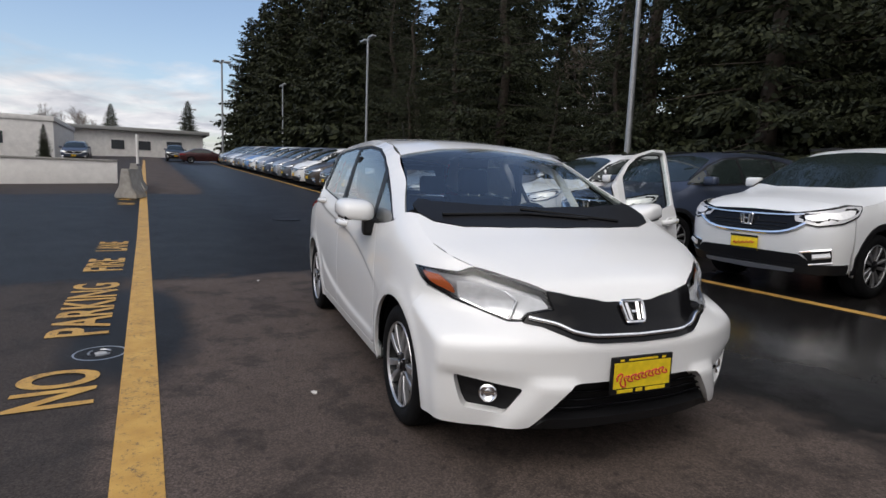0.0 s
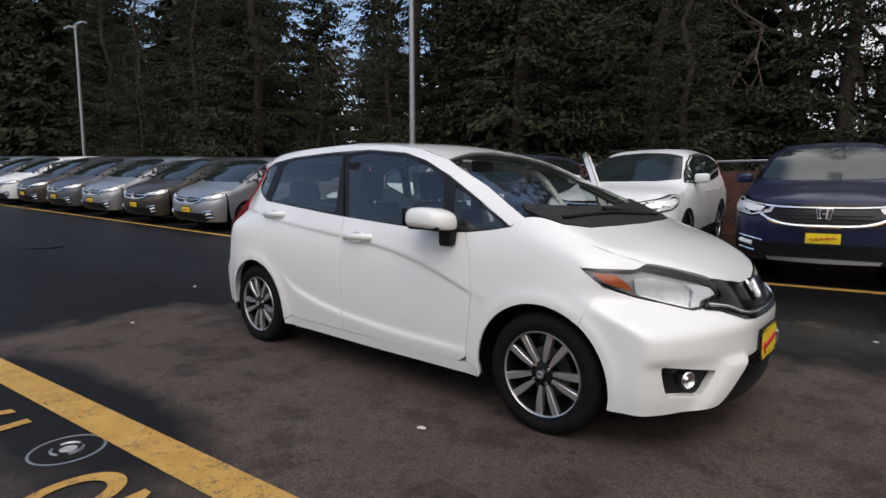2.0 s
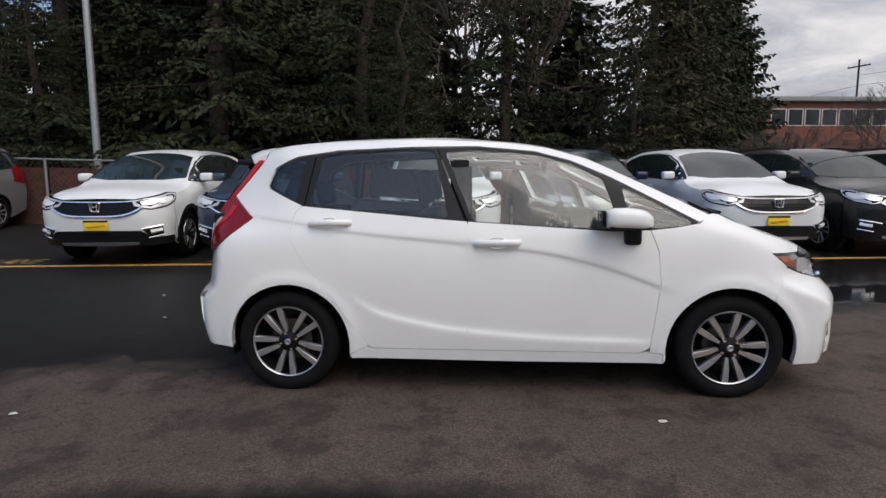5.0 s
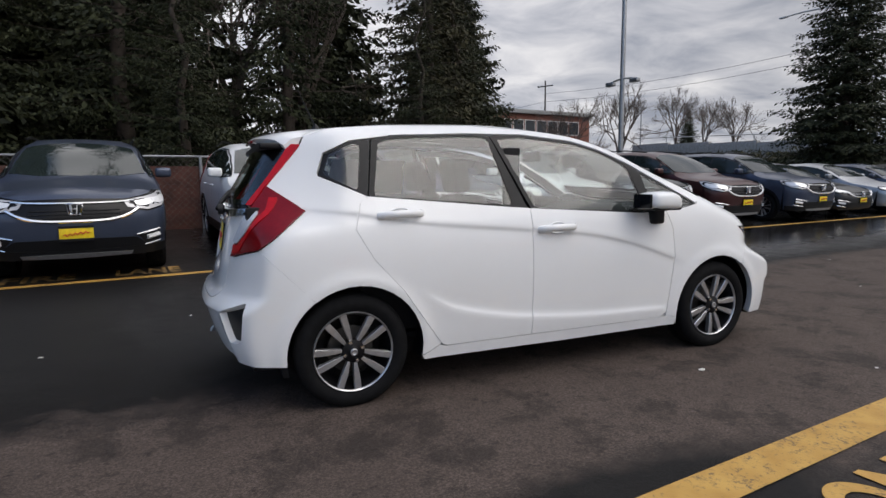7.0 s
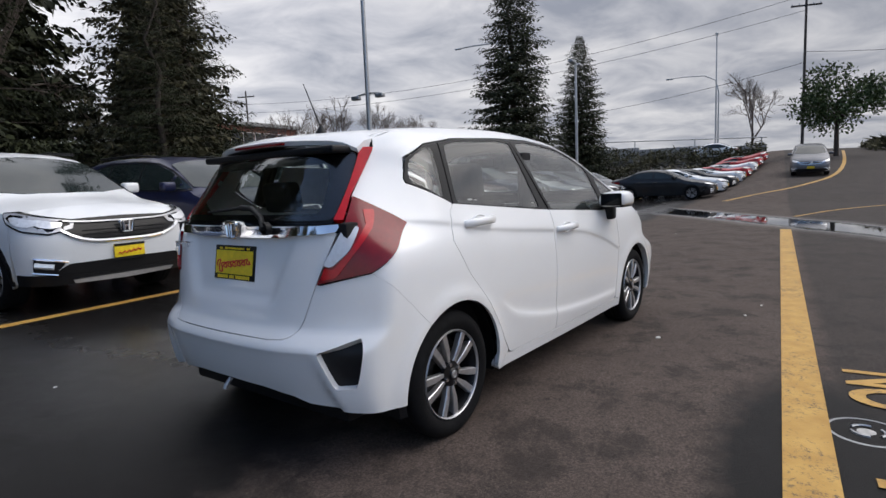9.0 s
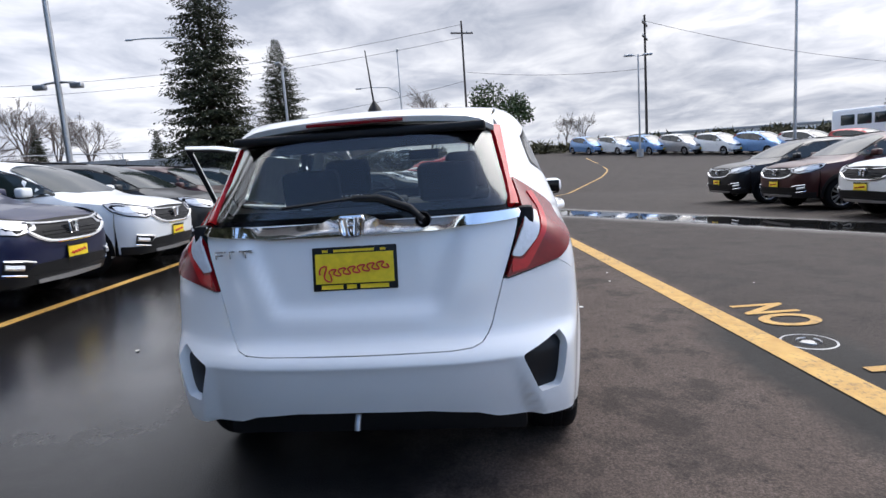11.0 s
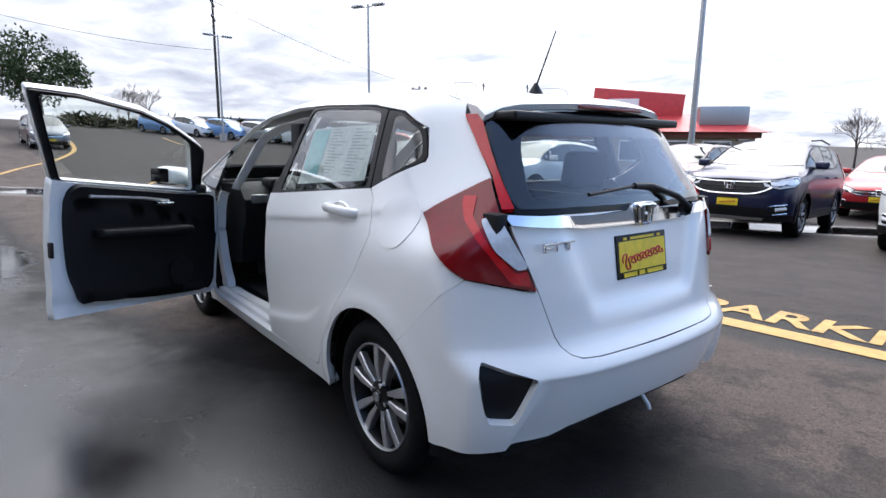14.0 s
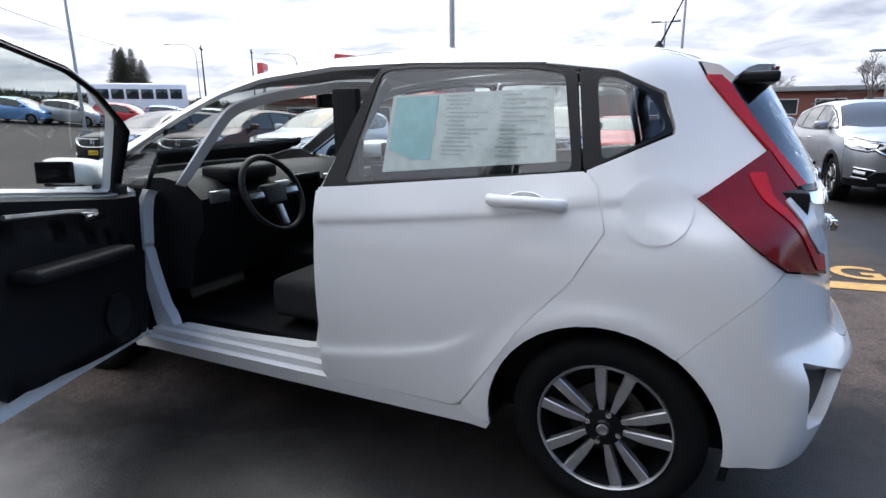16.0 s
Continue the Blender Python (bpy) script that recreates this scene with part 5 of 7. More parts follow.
# manhole lid beside the line
mh = thing("manhole_cover", "pale worn round metal utility lid in asphalt", "manhole cover", pose(-.53, -2.33, .001) @ Matrix.Diagonal((.86, .86, 1, 1)))
part("ring", lathe([(.19, .0), (.19, .006), (.168, .007), (.165, .002)], "z", 40), STEEL, mh)
PALELID = plain("pale_worn_lid", (0.42, 0.41, 0.39), 0.6, metal=0.2, vary=0.25, scale=25)
part("lid", lathe([(.163, .002), (.160, .006), (.12, .006), (.115, .003), (.105, .003), (.10, .006), (.0, .0065)], "z", 40), PALELID, mh)
for k in range(3):
    a = 2 * math.pi * k / 3 + .4
    part("raised_bar", tube([(math.cos(a + d) * .075, math.sin(a + d) * .075, .008) for d in (-.7, -.35, 0, .35, .7)], .008, 6), STEEL, mh)
md = thing("manhole_cover", "dark round metal drain lid in wet asphalt", "manhole cover", pose(-9.8, .9, gzf(-9.8, .9) + .001))
part("lid", lathe([(.33, .0), (.33, .006), (.28, .004), (.0, .004)], "z", 36), TRIM, md)

# litter flakes
random.seed(11)
LITTER = plain("pale_litter_paper", (0.62, 0.6, 0.56), 0.8)
for x, y in ((.67, -1.23), (2.05, -1.85), (1.1, -2.9), (-2.75, -.95), (4.4, -.4), (-1.9, 1.9), (-2.9, 1.2), (1.6, -1.75), (6.2, .8), (3.1, 2.6), (-3.3, 2.1), (-.9, -3.1), (2.6, 1.9), (8.5, -.2), (-4.0, .4), (0.2, 2.2)):
    bm = bmesh.new()
    n = random.randint(5, 7)
    r = random.uniform(.012, .026)
    lo_ = [bm.verts.new((x + r * random.uniform(.6, 1.3) * math.cos(2 * math.pi * k / n), y + r * random.uniform(.5, 1.0) * math.sin(2 * math.pi * k / n), gzf(x, y) + random.uniform(.002, .007))) for k in range(n)]
    bm.faces.new(lo_)
    e = bmesh.ops.extrude_face_region(bm, geom=bm.faces[:])
    for v in e["geom"]:
        if isinstance(v, bmesh.types.BMVert):
            v.co.z += .003
    tagged(part("litter_scrap", bm, LITTER), "small pale scrap of litter on asphalt", "litter", "litter scraps")

# ---- parked cars ----
class Spec:
    """Main measures of one kind of car."""

    def __init__(self, xf, xr, half, hubs, tyre, top, front, rear, flank, dlo, splits, screen, back, lamp, grille, plate_z, belt, crown=.09):
        self.xf, self.xr, self.half, self.hubs, self.tyre = xf, xr, half, hubs, tyre
        self.dlo, self.splits, self.screen, self.back, self.lamp, self.grille, self.plate_z, self.belt = dlo, splits, screen, back, lamp, grille, plate_z, belt
        arch = lambda x, z: sum(0.014 * bumpf(np.hypot(x - h, z - tyre) - (tyre + .08), 0.04) for h in hubs) - 0.012 * bumpf(z - .45, .08) + 0.008 * bumpf(z - belt + .12, .05)
        self.sh = Shell(curve((xr, half - .06), (xr + .5, half - .012), (0, half), (xf - .6, half - .012), (xf, half - .07)), curve(*flank), curve(*top), curve((xr, crown), (xf, crown)), curve(*front), curve(*rear),
                        plan=.13, k_top=.12, k_front=.10, k_rear=.10, cf=hubs[0], cr=hubs[1], side_extra=arch,
                        front_extra=lambda y, z: -1.5 * np.maximum(0, y - half + .35) ** 2, rear_extra=lambda y, z: 1.3 * np.maximum(0, y - half + .33) ** 2)


SUV = Spec(2.23, -2.29, .905, (1.31, -1.31), .345,
           [(2.26, .62), (2.18, .88), (2.05, .98), (1.7, 1.06), (1.3, 1.11), (1.15, 1.14), (.9, 1.25), (.5, 1.45), (.2, 1.565), (0, 1.61), (-.4, 1.645), (-1.2, 1.63), (-1.8, 1.57), (-2.05, 1.48), (-2.3, 1.35)],
           [(.15, 2.06), (.3, 2.16), (.5, 2.22), (.7, 2.235), (.85, 2.21), (1.0, 2.13), (1.2, 1.95)],
           [(.2, -2.15), (.4, -2.27), (.7, -2.29), (.9, -2.26), (1.0, -2.24), (1.3, -2.10), (1.5, -1.98), (1.6, -1.9)],
           [(.2, -.06), (.4, -.012), (.7, 0), (.95, -.012), (1.08, -.04), (1.15, -.07), (1.4, -.17), (1.6, -.27)],
           [(1.02, 1.13), (.72, 1.29), (.45, 1.42), (.1, 1.525), (-.5, 1.56), (-1.2, 1.53), (-1.6, 1.45), (-1.82, 1.36), (-1.5, 1.19), (-.9, 1.135), (0, 1.11), (.6, 1.105)],
           [.58, -.22, -1.08], (1.12, .18), (-2.02, -2.22),
           [(-68, .985), (-58, .995), (-42, .945), (-28, .905), (-29, .815), (-40, .775), (-52, .81), (-62, .88)], (.925, .675), .56, 1.12)
VAN = Spec(2.48, -2.66, .985, (1.5, -1.5), .335,
           [(2.52, .6), (2.43, .82), (2.2, .97), (1.9, 1.07), (1.75, 1.11), (1.4, 1.29), (.9, 1.53), (.6, 1.63), (.2, 1.70), (-.6, 1.735), (-1.8, 1.72), (-2.3, 1.66), (-2.65, 1.5)],
           [(.15, 2.34), (.3, 2.43), (.5, 2.48), (.65, 2.475), (.8, 2.42), (.95, 2.28), (1.1, 2.1)],
           [(.2, -2.5), (.4, -2.63), (.7, -2.66), (1.0, -2.62), (1.3, -2.52), (1.6, -2.38), (1.7, -2.3)],
           [(.2, -.06), (.4, -.012), (.7, 0), (.95, -.012), (1.08, -.03), (1.2, -.07), (1.45, -.17), (1.7, -.29)],
           [(1.62, 1.12), (1.2, 1.34), (.8, 1.51), (.4, 1.60), (-.6, 1.64), (-1.8, 1.61), (-2.3, 1.55), (-2.42, 1.25), (-1.35, 1.18), (-1.2, 1.10), (0, 1.09), (1.2, 1.10)],
           [1.02, .05, -1.22], (1.72, .5), (-2.45, -2.6),
           [(-60, .88), (-52, .90), (-36, .83), (-27, .80), (-30, .73), (-46, .74), (-57, .80)], (.79, .64), .50, 1.10)
SEDAN = Spec(2.28, -2.34, .895, (1.35, -1.35), .318,
             [(2.32, .5), (2.22, .68), (2.05, .77), (1.6, .86), (1.2, .925), (.95, 1.01), (.5, 1.22), (.15, 1.345), (-.3, 1.405), (-.8, 1.385), (-1.3, 1.23), (-1.7, 1.085), (-1.9, 1.04), (-2.25, 1.0), (-2.36, .9)],
             [(.15, 2.15), (.3, 2.25), (.45, 2.28), (.6, 2.265), (.7, 2.22), (.85, 2.05), (1.0, 1.9)],
             [(.2, -2.2), (.4, -2.32), (.7, -2.34), (.9, -2.31), (1.0, -2.28), (1.2, -2.15), (1.4, -2.0)],
             [(.15, -.06), (.35, -.01), (.6, 0), (.8, -.01), (.9, -.03), (1.0, -.075), (1.2, -.17), (1.4, -.28)],
             [(.84, .955), (.5, 1.13), (.15, 1.255), (-.3, 1.315), (-.8, 1.29), (-1.2, 1.19), (-1.5, 1.045), (-1.1, .985), (0, .945)],
             [.48, -.28, -1.1], (.95, .12), (-.85, -1.6),
             [(-60, .76), (-50, .765), (-34, .70), (-27, .67), (-30, .62), (-46, .635), (-58, .70)], (.66, .53), .47, .96)
HATCH = Spec(2.04, -1.98, .845, (1.265, -1.265), .302,
             [(2.1, .55), (2.0, .675), (1.93, .765), (1.85, .825), (1.65, .92), (1.45, .99), (1.3, 1.05), (1.05, 1.165), (.82, 1.265), (.47, 1.41), (.2, 1.475), (-.42, 1.522), (-.9, 1.512), (-1.3, 1.482), (-1.65, 1.435), (-1.9, 1.39)],
             [(.1, 1.92), (.3, 2.045), (.45, 2.07), (.55, 2.07), (.62, 2.05), (.70, 2.0), (.78, 1.945), (.9, 1.83), (1.1, 1.65)],
             [(.15, -1.80), (.35, -1.965), (.45, -1.985), (.62, -1.91), (.97, -1.85), (1.2, -1.725), (1.36, -1.63), (1.5, -1.5)],
             [(.15, -.05), (.35, -.012), (.65, 0), (.92, -.02), (1.02, -.05), (1.1, -.08), (1.25, -.135), (1.42, -.205), (1.55, -.28)],
             [(1.07, 1.005), (.82, 1.14), (.38, 1.35), (-.16, 1.438), (-.91, 1.42), (-1.22, 1.38), (-1.39, 1.21), (-1.16, 1.1), (-.34, 1.02), (.6, .955)],
             [.68, -.28, -1.13], (1.25, .18), (-1.62, -1.8),
             [(-66, .862), (-57, .838), (-45, .788), (-34, .742), (-36, .703), (-44, .664), (-60, .72)], (.74, .59), .45, 1.0)


def build_car(kind, name, label, spec, color, step=.09, cladding=False):
    """A parked car: painted body, glass, lamps, grille, plate and wheels."""
    sh = spec.sh
    car = thing(name, label, "car", group="parked cars")
    h0, h1 = spec.hubs
    ra = spec.tyre + .055
    xs = np.linspace(spec.xr + .28, spec.xf - .42, 22)
    rail_z = sh.top(xs) - .09 * (spec.half * .75) ** 2 - .05
    rail = list(zip(xs.tolist(), rail_z.tolist()))
    lowz = .24 if spec is not SUV else .30
    flankp = [(spec.xr + .28, lowz + .12)] + arc(h1, spec.tyre, ra, 200 if h1 - ra > spec.xr + .3 else 180, -6, 12) + [(h1 + ra + .03, lowz), (h0 - ra - .03, lowz)] + arc(h0, spec.tyre, ra, 186, -14, 12)
    flankp = flankp + [(min(h0 + ra + .05, spec.xf - .43), lowz)] + [rail[-1]] + rail[::-1][1:]
    flankp = [flankp[0]] + flankp[1:]
    side = panel(sh, "side", flankp, step=step, depth=.04)
    p3 = sh.place("side", np.array(rail)).tolist()
    topo = [(p[0], p[1] + .002) for p in p3]
    top = panel(sh, "top", topo + [(x, -y) for x, y in reversed(topo)], step=step * 1.4, depth=.01)
    xe, ze = rail[-1]
    col_f = [(sh.bearing("front", xe, z), z) for z in np.linspace(lowz, ze, 5)]
    ys = np.linspace(p3[-1][1], 0, 6)[1:]
    tf = sh.place("top", np.array([(xe, y) for y in ys])).tolist()
    arcf = [(math.degrees(math.atan2(p[1], p[0] - sh.cf)), p[2]) for p in tf]
    fo = [(0, lowz)] + [(sh.face("front", -spec.half * .5, lowz), lowz)] + col_f + arcf
    front = panel(sh, "front", fo + [(-u, v) for u, v in reversed(fo[1:-1])], step=step * .8, depth=.01)
    xe, ze = rail[0]
    col_r = [(sh.bearing("rear", xe, z), z) for z in np.linspace(lowz + .12, ze, 6)]
    tf = sh.place("top", np.array([(xe, y) for y in np.linspace(p3[0][1], 0, 6)[1:]])).tolist()
    arcr = [(math.degrees(math.atan2(p[1], -(p[0] - sh.cr))), p[2]) for p in tf]
    ro = [(0, lowz + .12)] + col_r + arcr
    rear = panel(sh, "rear", ro + [(-u, v) for u, v in reversed(ro[1:-1])], step=step * .9, depth=.01)
    body = part("body", join(side, mirrored(side), top, front, rear), color, car)
    # glass
    for s in (1, -1):
        trim = panel(sh, "side", fillet(spec.dlo, .04), off=.004, depth=.006, step=.12)
        part("window_trim", trim if s > 0 else mirrored(trim), TRIM, body)
        edges = [9.0] + spec.splits + [-9.0]
        d = np.array(spec.dlo)
        cen = d.mean(0)
        small = (d - cen) * np.array([.965, .87]) + cen
        for a, b in zip(edges, edges[1:]):
            poly = clip_x(clip_x(small.tolist(), b + .03, 1), a - .03, -1)
            if len(poly) > 2:
                g = panel(sh, "side", poly, off=.009, depth=.004, step=.15)
                part("side_window", g if s > 0 else mirrored(g), CARGLASS, body)
        for xs_ in spec.splits[:-1] + [spec.splits[-1] + .02]:
            if xs_ > spec.splits[-1] + .3:
                zt = spec.belt - .02
                seam = panel(sh, "side", [(xs_ - .004, lowz + .08), (xs_ + .004, lowz + .08), (xs_ + .004, zt), (xs_ - .004, zt)], off=.001, depth=0, step=.2)
                part("door_seam", seam if s > 0 else mirrored(seam), TRIM, body)
        hx = spec.splits[1] + .10
        for q in (hx, spec.splits[2] + .16):
            yy = float(sh.place("side", np.array([(q, spec.belt - .14)]))[0, 1])
            hb_ = tube([(q - .09, yy + .005, spec.belt - .145), (q - .05, yy - .03, spec.belt - .14), (q + .05, yy - .03, spec.belt - .14), (q + .09, yy + .005, spec.belt - .14)], .014, 6)
            part("door_handle", hb_ if s > 0 else mirrored(hb_), color, body)
        mx = spec.splits[0] + .12
        yy = float(sh.place("side", np.array([(mx, spec.belt + .03)]))[0, 1])
        mb = box(mx - .06, mx + .07, yy - .22, yy - .02, spec.belt + .0, spec.belt + .13, .045, 3)
        part("door_mirror", mb if s > 0 else mirrored(mb), color, body)
        if cladding:
            for h in spec.hubs:
                ring = arc(h, spec.tyre, ra + .055, 188, -8, 14) + arc(h, spec.tyre, ra - .002, -8, 188, 14)
                cl_ = panel(sh, "side", ring, off=.008, depth=.02, step=.12)
                part("arch_cladding", cl_ if s > 0 else mirrored(cl_), TRIM, body)
            low = panel(sh, "side", [(h1 + ra, lowz - .01), (h0 - ra, lowz - .01), (h0 - ra, lowz + .13), (h1 + ra, lowz + .13)], off=.008, depth=.02, step=.15)
            part("sill_cladding", low if s > 0 else mirrored(low), TRIM, body)
            rr = tube([(spec.splits[2] - .5, -.60, 1.62), (-.6, -.64, 1.66), (.05, -.62, 1.62)], .016, 6)
            part("roof_rack", rr if s > 0 else mirrored(rr), TRIM, body)
    xb, xt = spec.screen
    wb = [(xb, 0), (xb - .04, -spec.half * .45), (xb - .17, -spec.half * .80)]
    wtp = [(xt + .12, -spec.half * .66), (xt + .03, -spec.half * .4), (xt, 0)]
    w = wb + wtp
    part("windscreen", panel(sh, "top", w + [(x, -y) for x, y in reversed(w[1:-1])], off=.006, depth=.008, step=.12), CARGLASS, body)
    r0, r1 = spec.back
    if spec is SEDAN:
        w = [(r0, 0), (r0, -.48), (r1 + .15, -.60), (r1, -.45), (r1 - .02, 0)]
        part("rear_window", panel(sh, "top", w + [(x, -y) for x, y in reversed(w[1:-1])], off=.006, depth=.008, step=.12), CARGLASS, body)
    else:
        zt, zb = sh.top(np.array([r0 + .12])).item() - .10, spec.belt
        f_ = lambda y, z: (sh.face("rear", y, z), z)
        w = [f_(0, zb), f_(-spec.half * .7, zb + .02), f_(-spec.half * .58, zt - .03), f_(0, zt)]
        part("rear_window", panel(sh, "rear", fillet(w + [(-u, v) for u, v in reversed(w[1:-1])], 2.0), off=.006, depth=.008, step=.1), CARGLASS, body)
    # nose
    gt, gb = spec.grille
    fr = lambda y, z: (sh.face("front", y, z), z)
    g = [fr(0, gb), fr(-.38, gb + .018), fr(-.52, gb + .075), fr(-.60, gt - .06), fr(-.585, gt - .02), fr(-.4, gt - .01), fr(0, gt)]
    gr_ = part("grille", panel(sh, "front", fillet(g + [(-u, v) for u, v in reversed(g[1:-1])], 1.5), off=.008, depth=.02, step=.09), GLOSSBLK, body)
    for zz, hw, bend, rr_ in ((gb + .014, .60, .12, .019), (gt - .05, .56, .02, .013)):
        pts = sh.place("front", np.array([fr(y, zz + bend * (y / hw) ** 4) for y in np.linspace(-hw, hw, 17)]))
        pts = pts + sh.normal(pts) * .014
        part("chrome_bar", tube(pts.tolist(), rr_, 6), CHROME, gr_)
    for k in range(3):
        zz = gb + .05 + k * (gt - gb - .14) / 3
        pts = sh.place("front", np.array([fr(y, zz) for y in np.linspace(-.42, .42, 9)]))
        pts = pts + sh.normal(pts) * .010
        part("grille_slat", tube(pts.tolist(), .006, 5), TRIM, gr_)
    xg = float(sh.place("front", np.array([fr(0, (gt + gb) / 2)]))[0, 0])
    part("emblem", badge(0, (gt + gb) / 2 + .02, xg + .028, 1, .070), CHROME, gr_)
    for s in (1, -1):
        o = [(u * s, v) for u, v in spec.lamp]
        hl_ = part("headlight", panel(sh, "front", fillet(o, 1.0), off=.008, depth=.015, step=.07), GLOSSBLK, body, "")
        part("lamp_bowl", panel(sh, "front", fillet(grow(o, -.016, 57 / .8), 1.0), off=.010, depth=.004, step=.07), REFLECTOR, hl_)
        c = np.array(o).mean(0)
        for sc_, sh_, mt in ((.40, -9, LAMPWHITE), (.36, 11, LAMPWHITE)):
            oo = [((u - c[0]) * sc_ + c[0] + s * sh_ * .55, (v - c[1]) * sc_ * 1.05 + c[1] - sh_ * .0012) for u, v in o]
            part("reflector", panel(sh, "front", fillet(oo, .8), off=.014, depth=.005, step=.07), mt, hl_)
        pz = spec.plate_z
        fgp = [fr(-.58, pz - .055), fr(-.80, pz - .01), fr(-.80, pz - .125), fr(-.66, pz - .155)]
        fgo = part("fog_recess", panel(sh, "front", fillet([(u * s, v) for u, v in fgp], 1.0), off=.006, depth=.01, step=.08), TRIM, body)
        for q, rr_, mt, nm in (((fr(-.565, pz - .045), fr(-.66, pz - .022), fr(-.80, pz + .002)), .010, CHROME, "fog_trim"), ((fr(-.64, pz - .165), fr(-.72, pz - .150), fr(-.80, pz - .135)), .010, CHROME, "fog_trim"), ((fr(-.67, pz - .085), fr(-.79, pz - .06)), .028, LAMPWHITE, "fog_lamp")):
            bp = sh.place("front", np.array(q))
            bp = bp + sh.normal(bp) * .012
            bp[:, 1] *= s
            part(nm, tube(bp.tolist(), rr_, 6), mt, fgo)
        # rear lamps
        f_ = lambda y, z: (sh.face("rear", y, z), z)
        b = spec.belt
        if spec is SEDAN:
            tlp = [f_(-.45, b - .08), f_(-.80, b - .06), (-64, b - .08), (-64, b - .17), f_(-.75, b - .22), f_(-.45, b - .18)]
        else:
            tlp = [f_(-.70, b - .20), f_(-.83, b - .22), (-63, b - .14), (-60, b + .10), f_(-.66, b + .36), f_(-.60, b + .34), f_(-.68, b + .05)]
        part("tail_lamp", panel(sh, "rear", [(u * s, v) for u, v in tlp], off=.010, depth=.015, step=.09), DARKRED, body, "")
    lower = [fr(0, lowz + .01), fr(-.60, lowz + .01), fr(-.72, lowz + .06), fr(-.56, spec.plate_z - .07), fr(0, spec.plate_z - .06)]
    part("lower_intake", panel(sh, "front", fillet(lower + [(-u, v) for u, v in reversed(lower[1:-1])], 1.5), off=.006, depth=.01, step=.1), TRIM, body)
    if cladding:
        sk = [fr(0, lowz - .01), fr(-.5, lowz), fr(-.52, lowz + .035), fr(0, lowz + .04)]
        cl2 = [fr(0, lowz - .012), fr(-.6, lowz - .012), (-58, lowz - .005), (-58, lowz + .10), fr(-.66, lowz + .09), fr(0, lowz + .06)]
        part("bumper_cladding", panel(sh, "front", cl2 + [(-u, v) for u, v in reversed(cl2[1:-1])], off=.012, depth=.02, step=.1), TRIM, body)
        part("skid_plate", panel(sh, "front", sk + [(-u, v) for u, v in reversed(sk[1:-1])], off=.026, depth=.02, step=.1), ALLOYGREY, body)
    xp = float(sh.place("front", np.array([fr(0, spec.plate_z)]))[0, 0])
    m = Matrix.Translation((xp + .02, 0, spec.plate_z))
    pl = part("licence_plate", box(-.006, .006, -.158, .158, -.08, .08, .005, m=m), YELLOW, body, "yellow dealer plate")
    part("plate_frame", join(box(.004, .009, -.16, .16, -.082, -.055, m=m), box(.004, .009, -.16, .16, .058, .082, m=m)), TRIM, pl)
    part("red_script", tube([m @ Vector((.012, -.12 + .24 * k / 15, -.018 + .03 * k / 15 + .016 * math.sin(k * 2.1))) for k in range(16)], .006, 4), REDINK, pl)
    part("underbody", join(box(spec.xr + .25, spec.xf - .25, -spec.half * .72, spec.half * .72, lowz - .04, lowz + .2), *(box(h - .42, h + .42, -spec.half * .9, spec.half * .9, lowz + .1, spec.tyre + .40) for h in spec.hubs)), TRIM, car)
    for h in spec.hubs:
        for s in (-1, 1):
            wheel(car, h, s * (spec.half - .035), spec.tyre, R=spec.tyre, rim=spec.tyre * .66, width=.21, n=5, spoke_mat=ALLOYGREY, back_mat=ALLOYDARK, split=True, seg=28, detail=False)
    return car


def clip_x(poly, x0, sgn):
    """The part of a polygon with x above (sgn 1) or below (sgn -1) x0."""
    out = []
    for i, a in enumerate(poly):
        b = poly[(i + 1) % len(poly)]
        ia, ib = (a[0] - x0) * sgn >= 0, (b[0] - x0) * sgn >= 0
        if ia:
            out.append(tuple(a))
        if ia != ib:
            t = (x0 - a[0]) / (b[0] - a[0])
            out.append((x0, a[1] + (b[1] - a[1]) * t))
    return out


MASTERS = {}
PAINTS = {"white": WHITE2, "silver": SILVER, "grey": GREY, "slate blue": SLATE, "navy": NAVY, "black": BLACK, "maroon": MAROON, "red": RED, "light blue": BLUE, "bronze": BROWN}
KINDS = {"suv": (SUV, "suv_car", "compact SUV", True), "van": (VAN, "minivan", "minivan", False), "sedan": (SEDAN, "sedan_car", "sedan", False), "hatch": (HATCH, "small_hatchback", "small hatchback", False)}


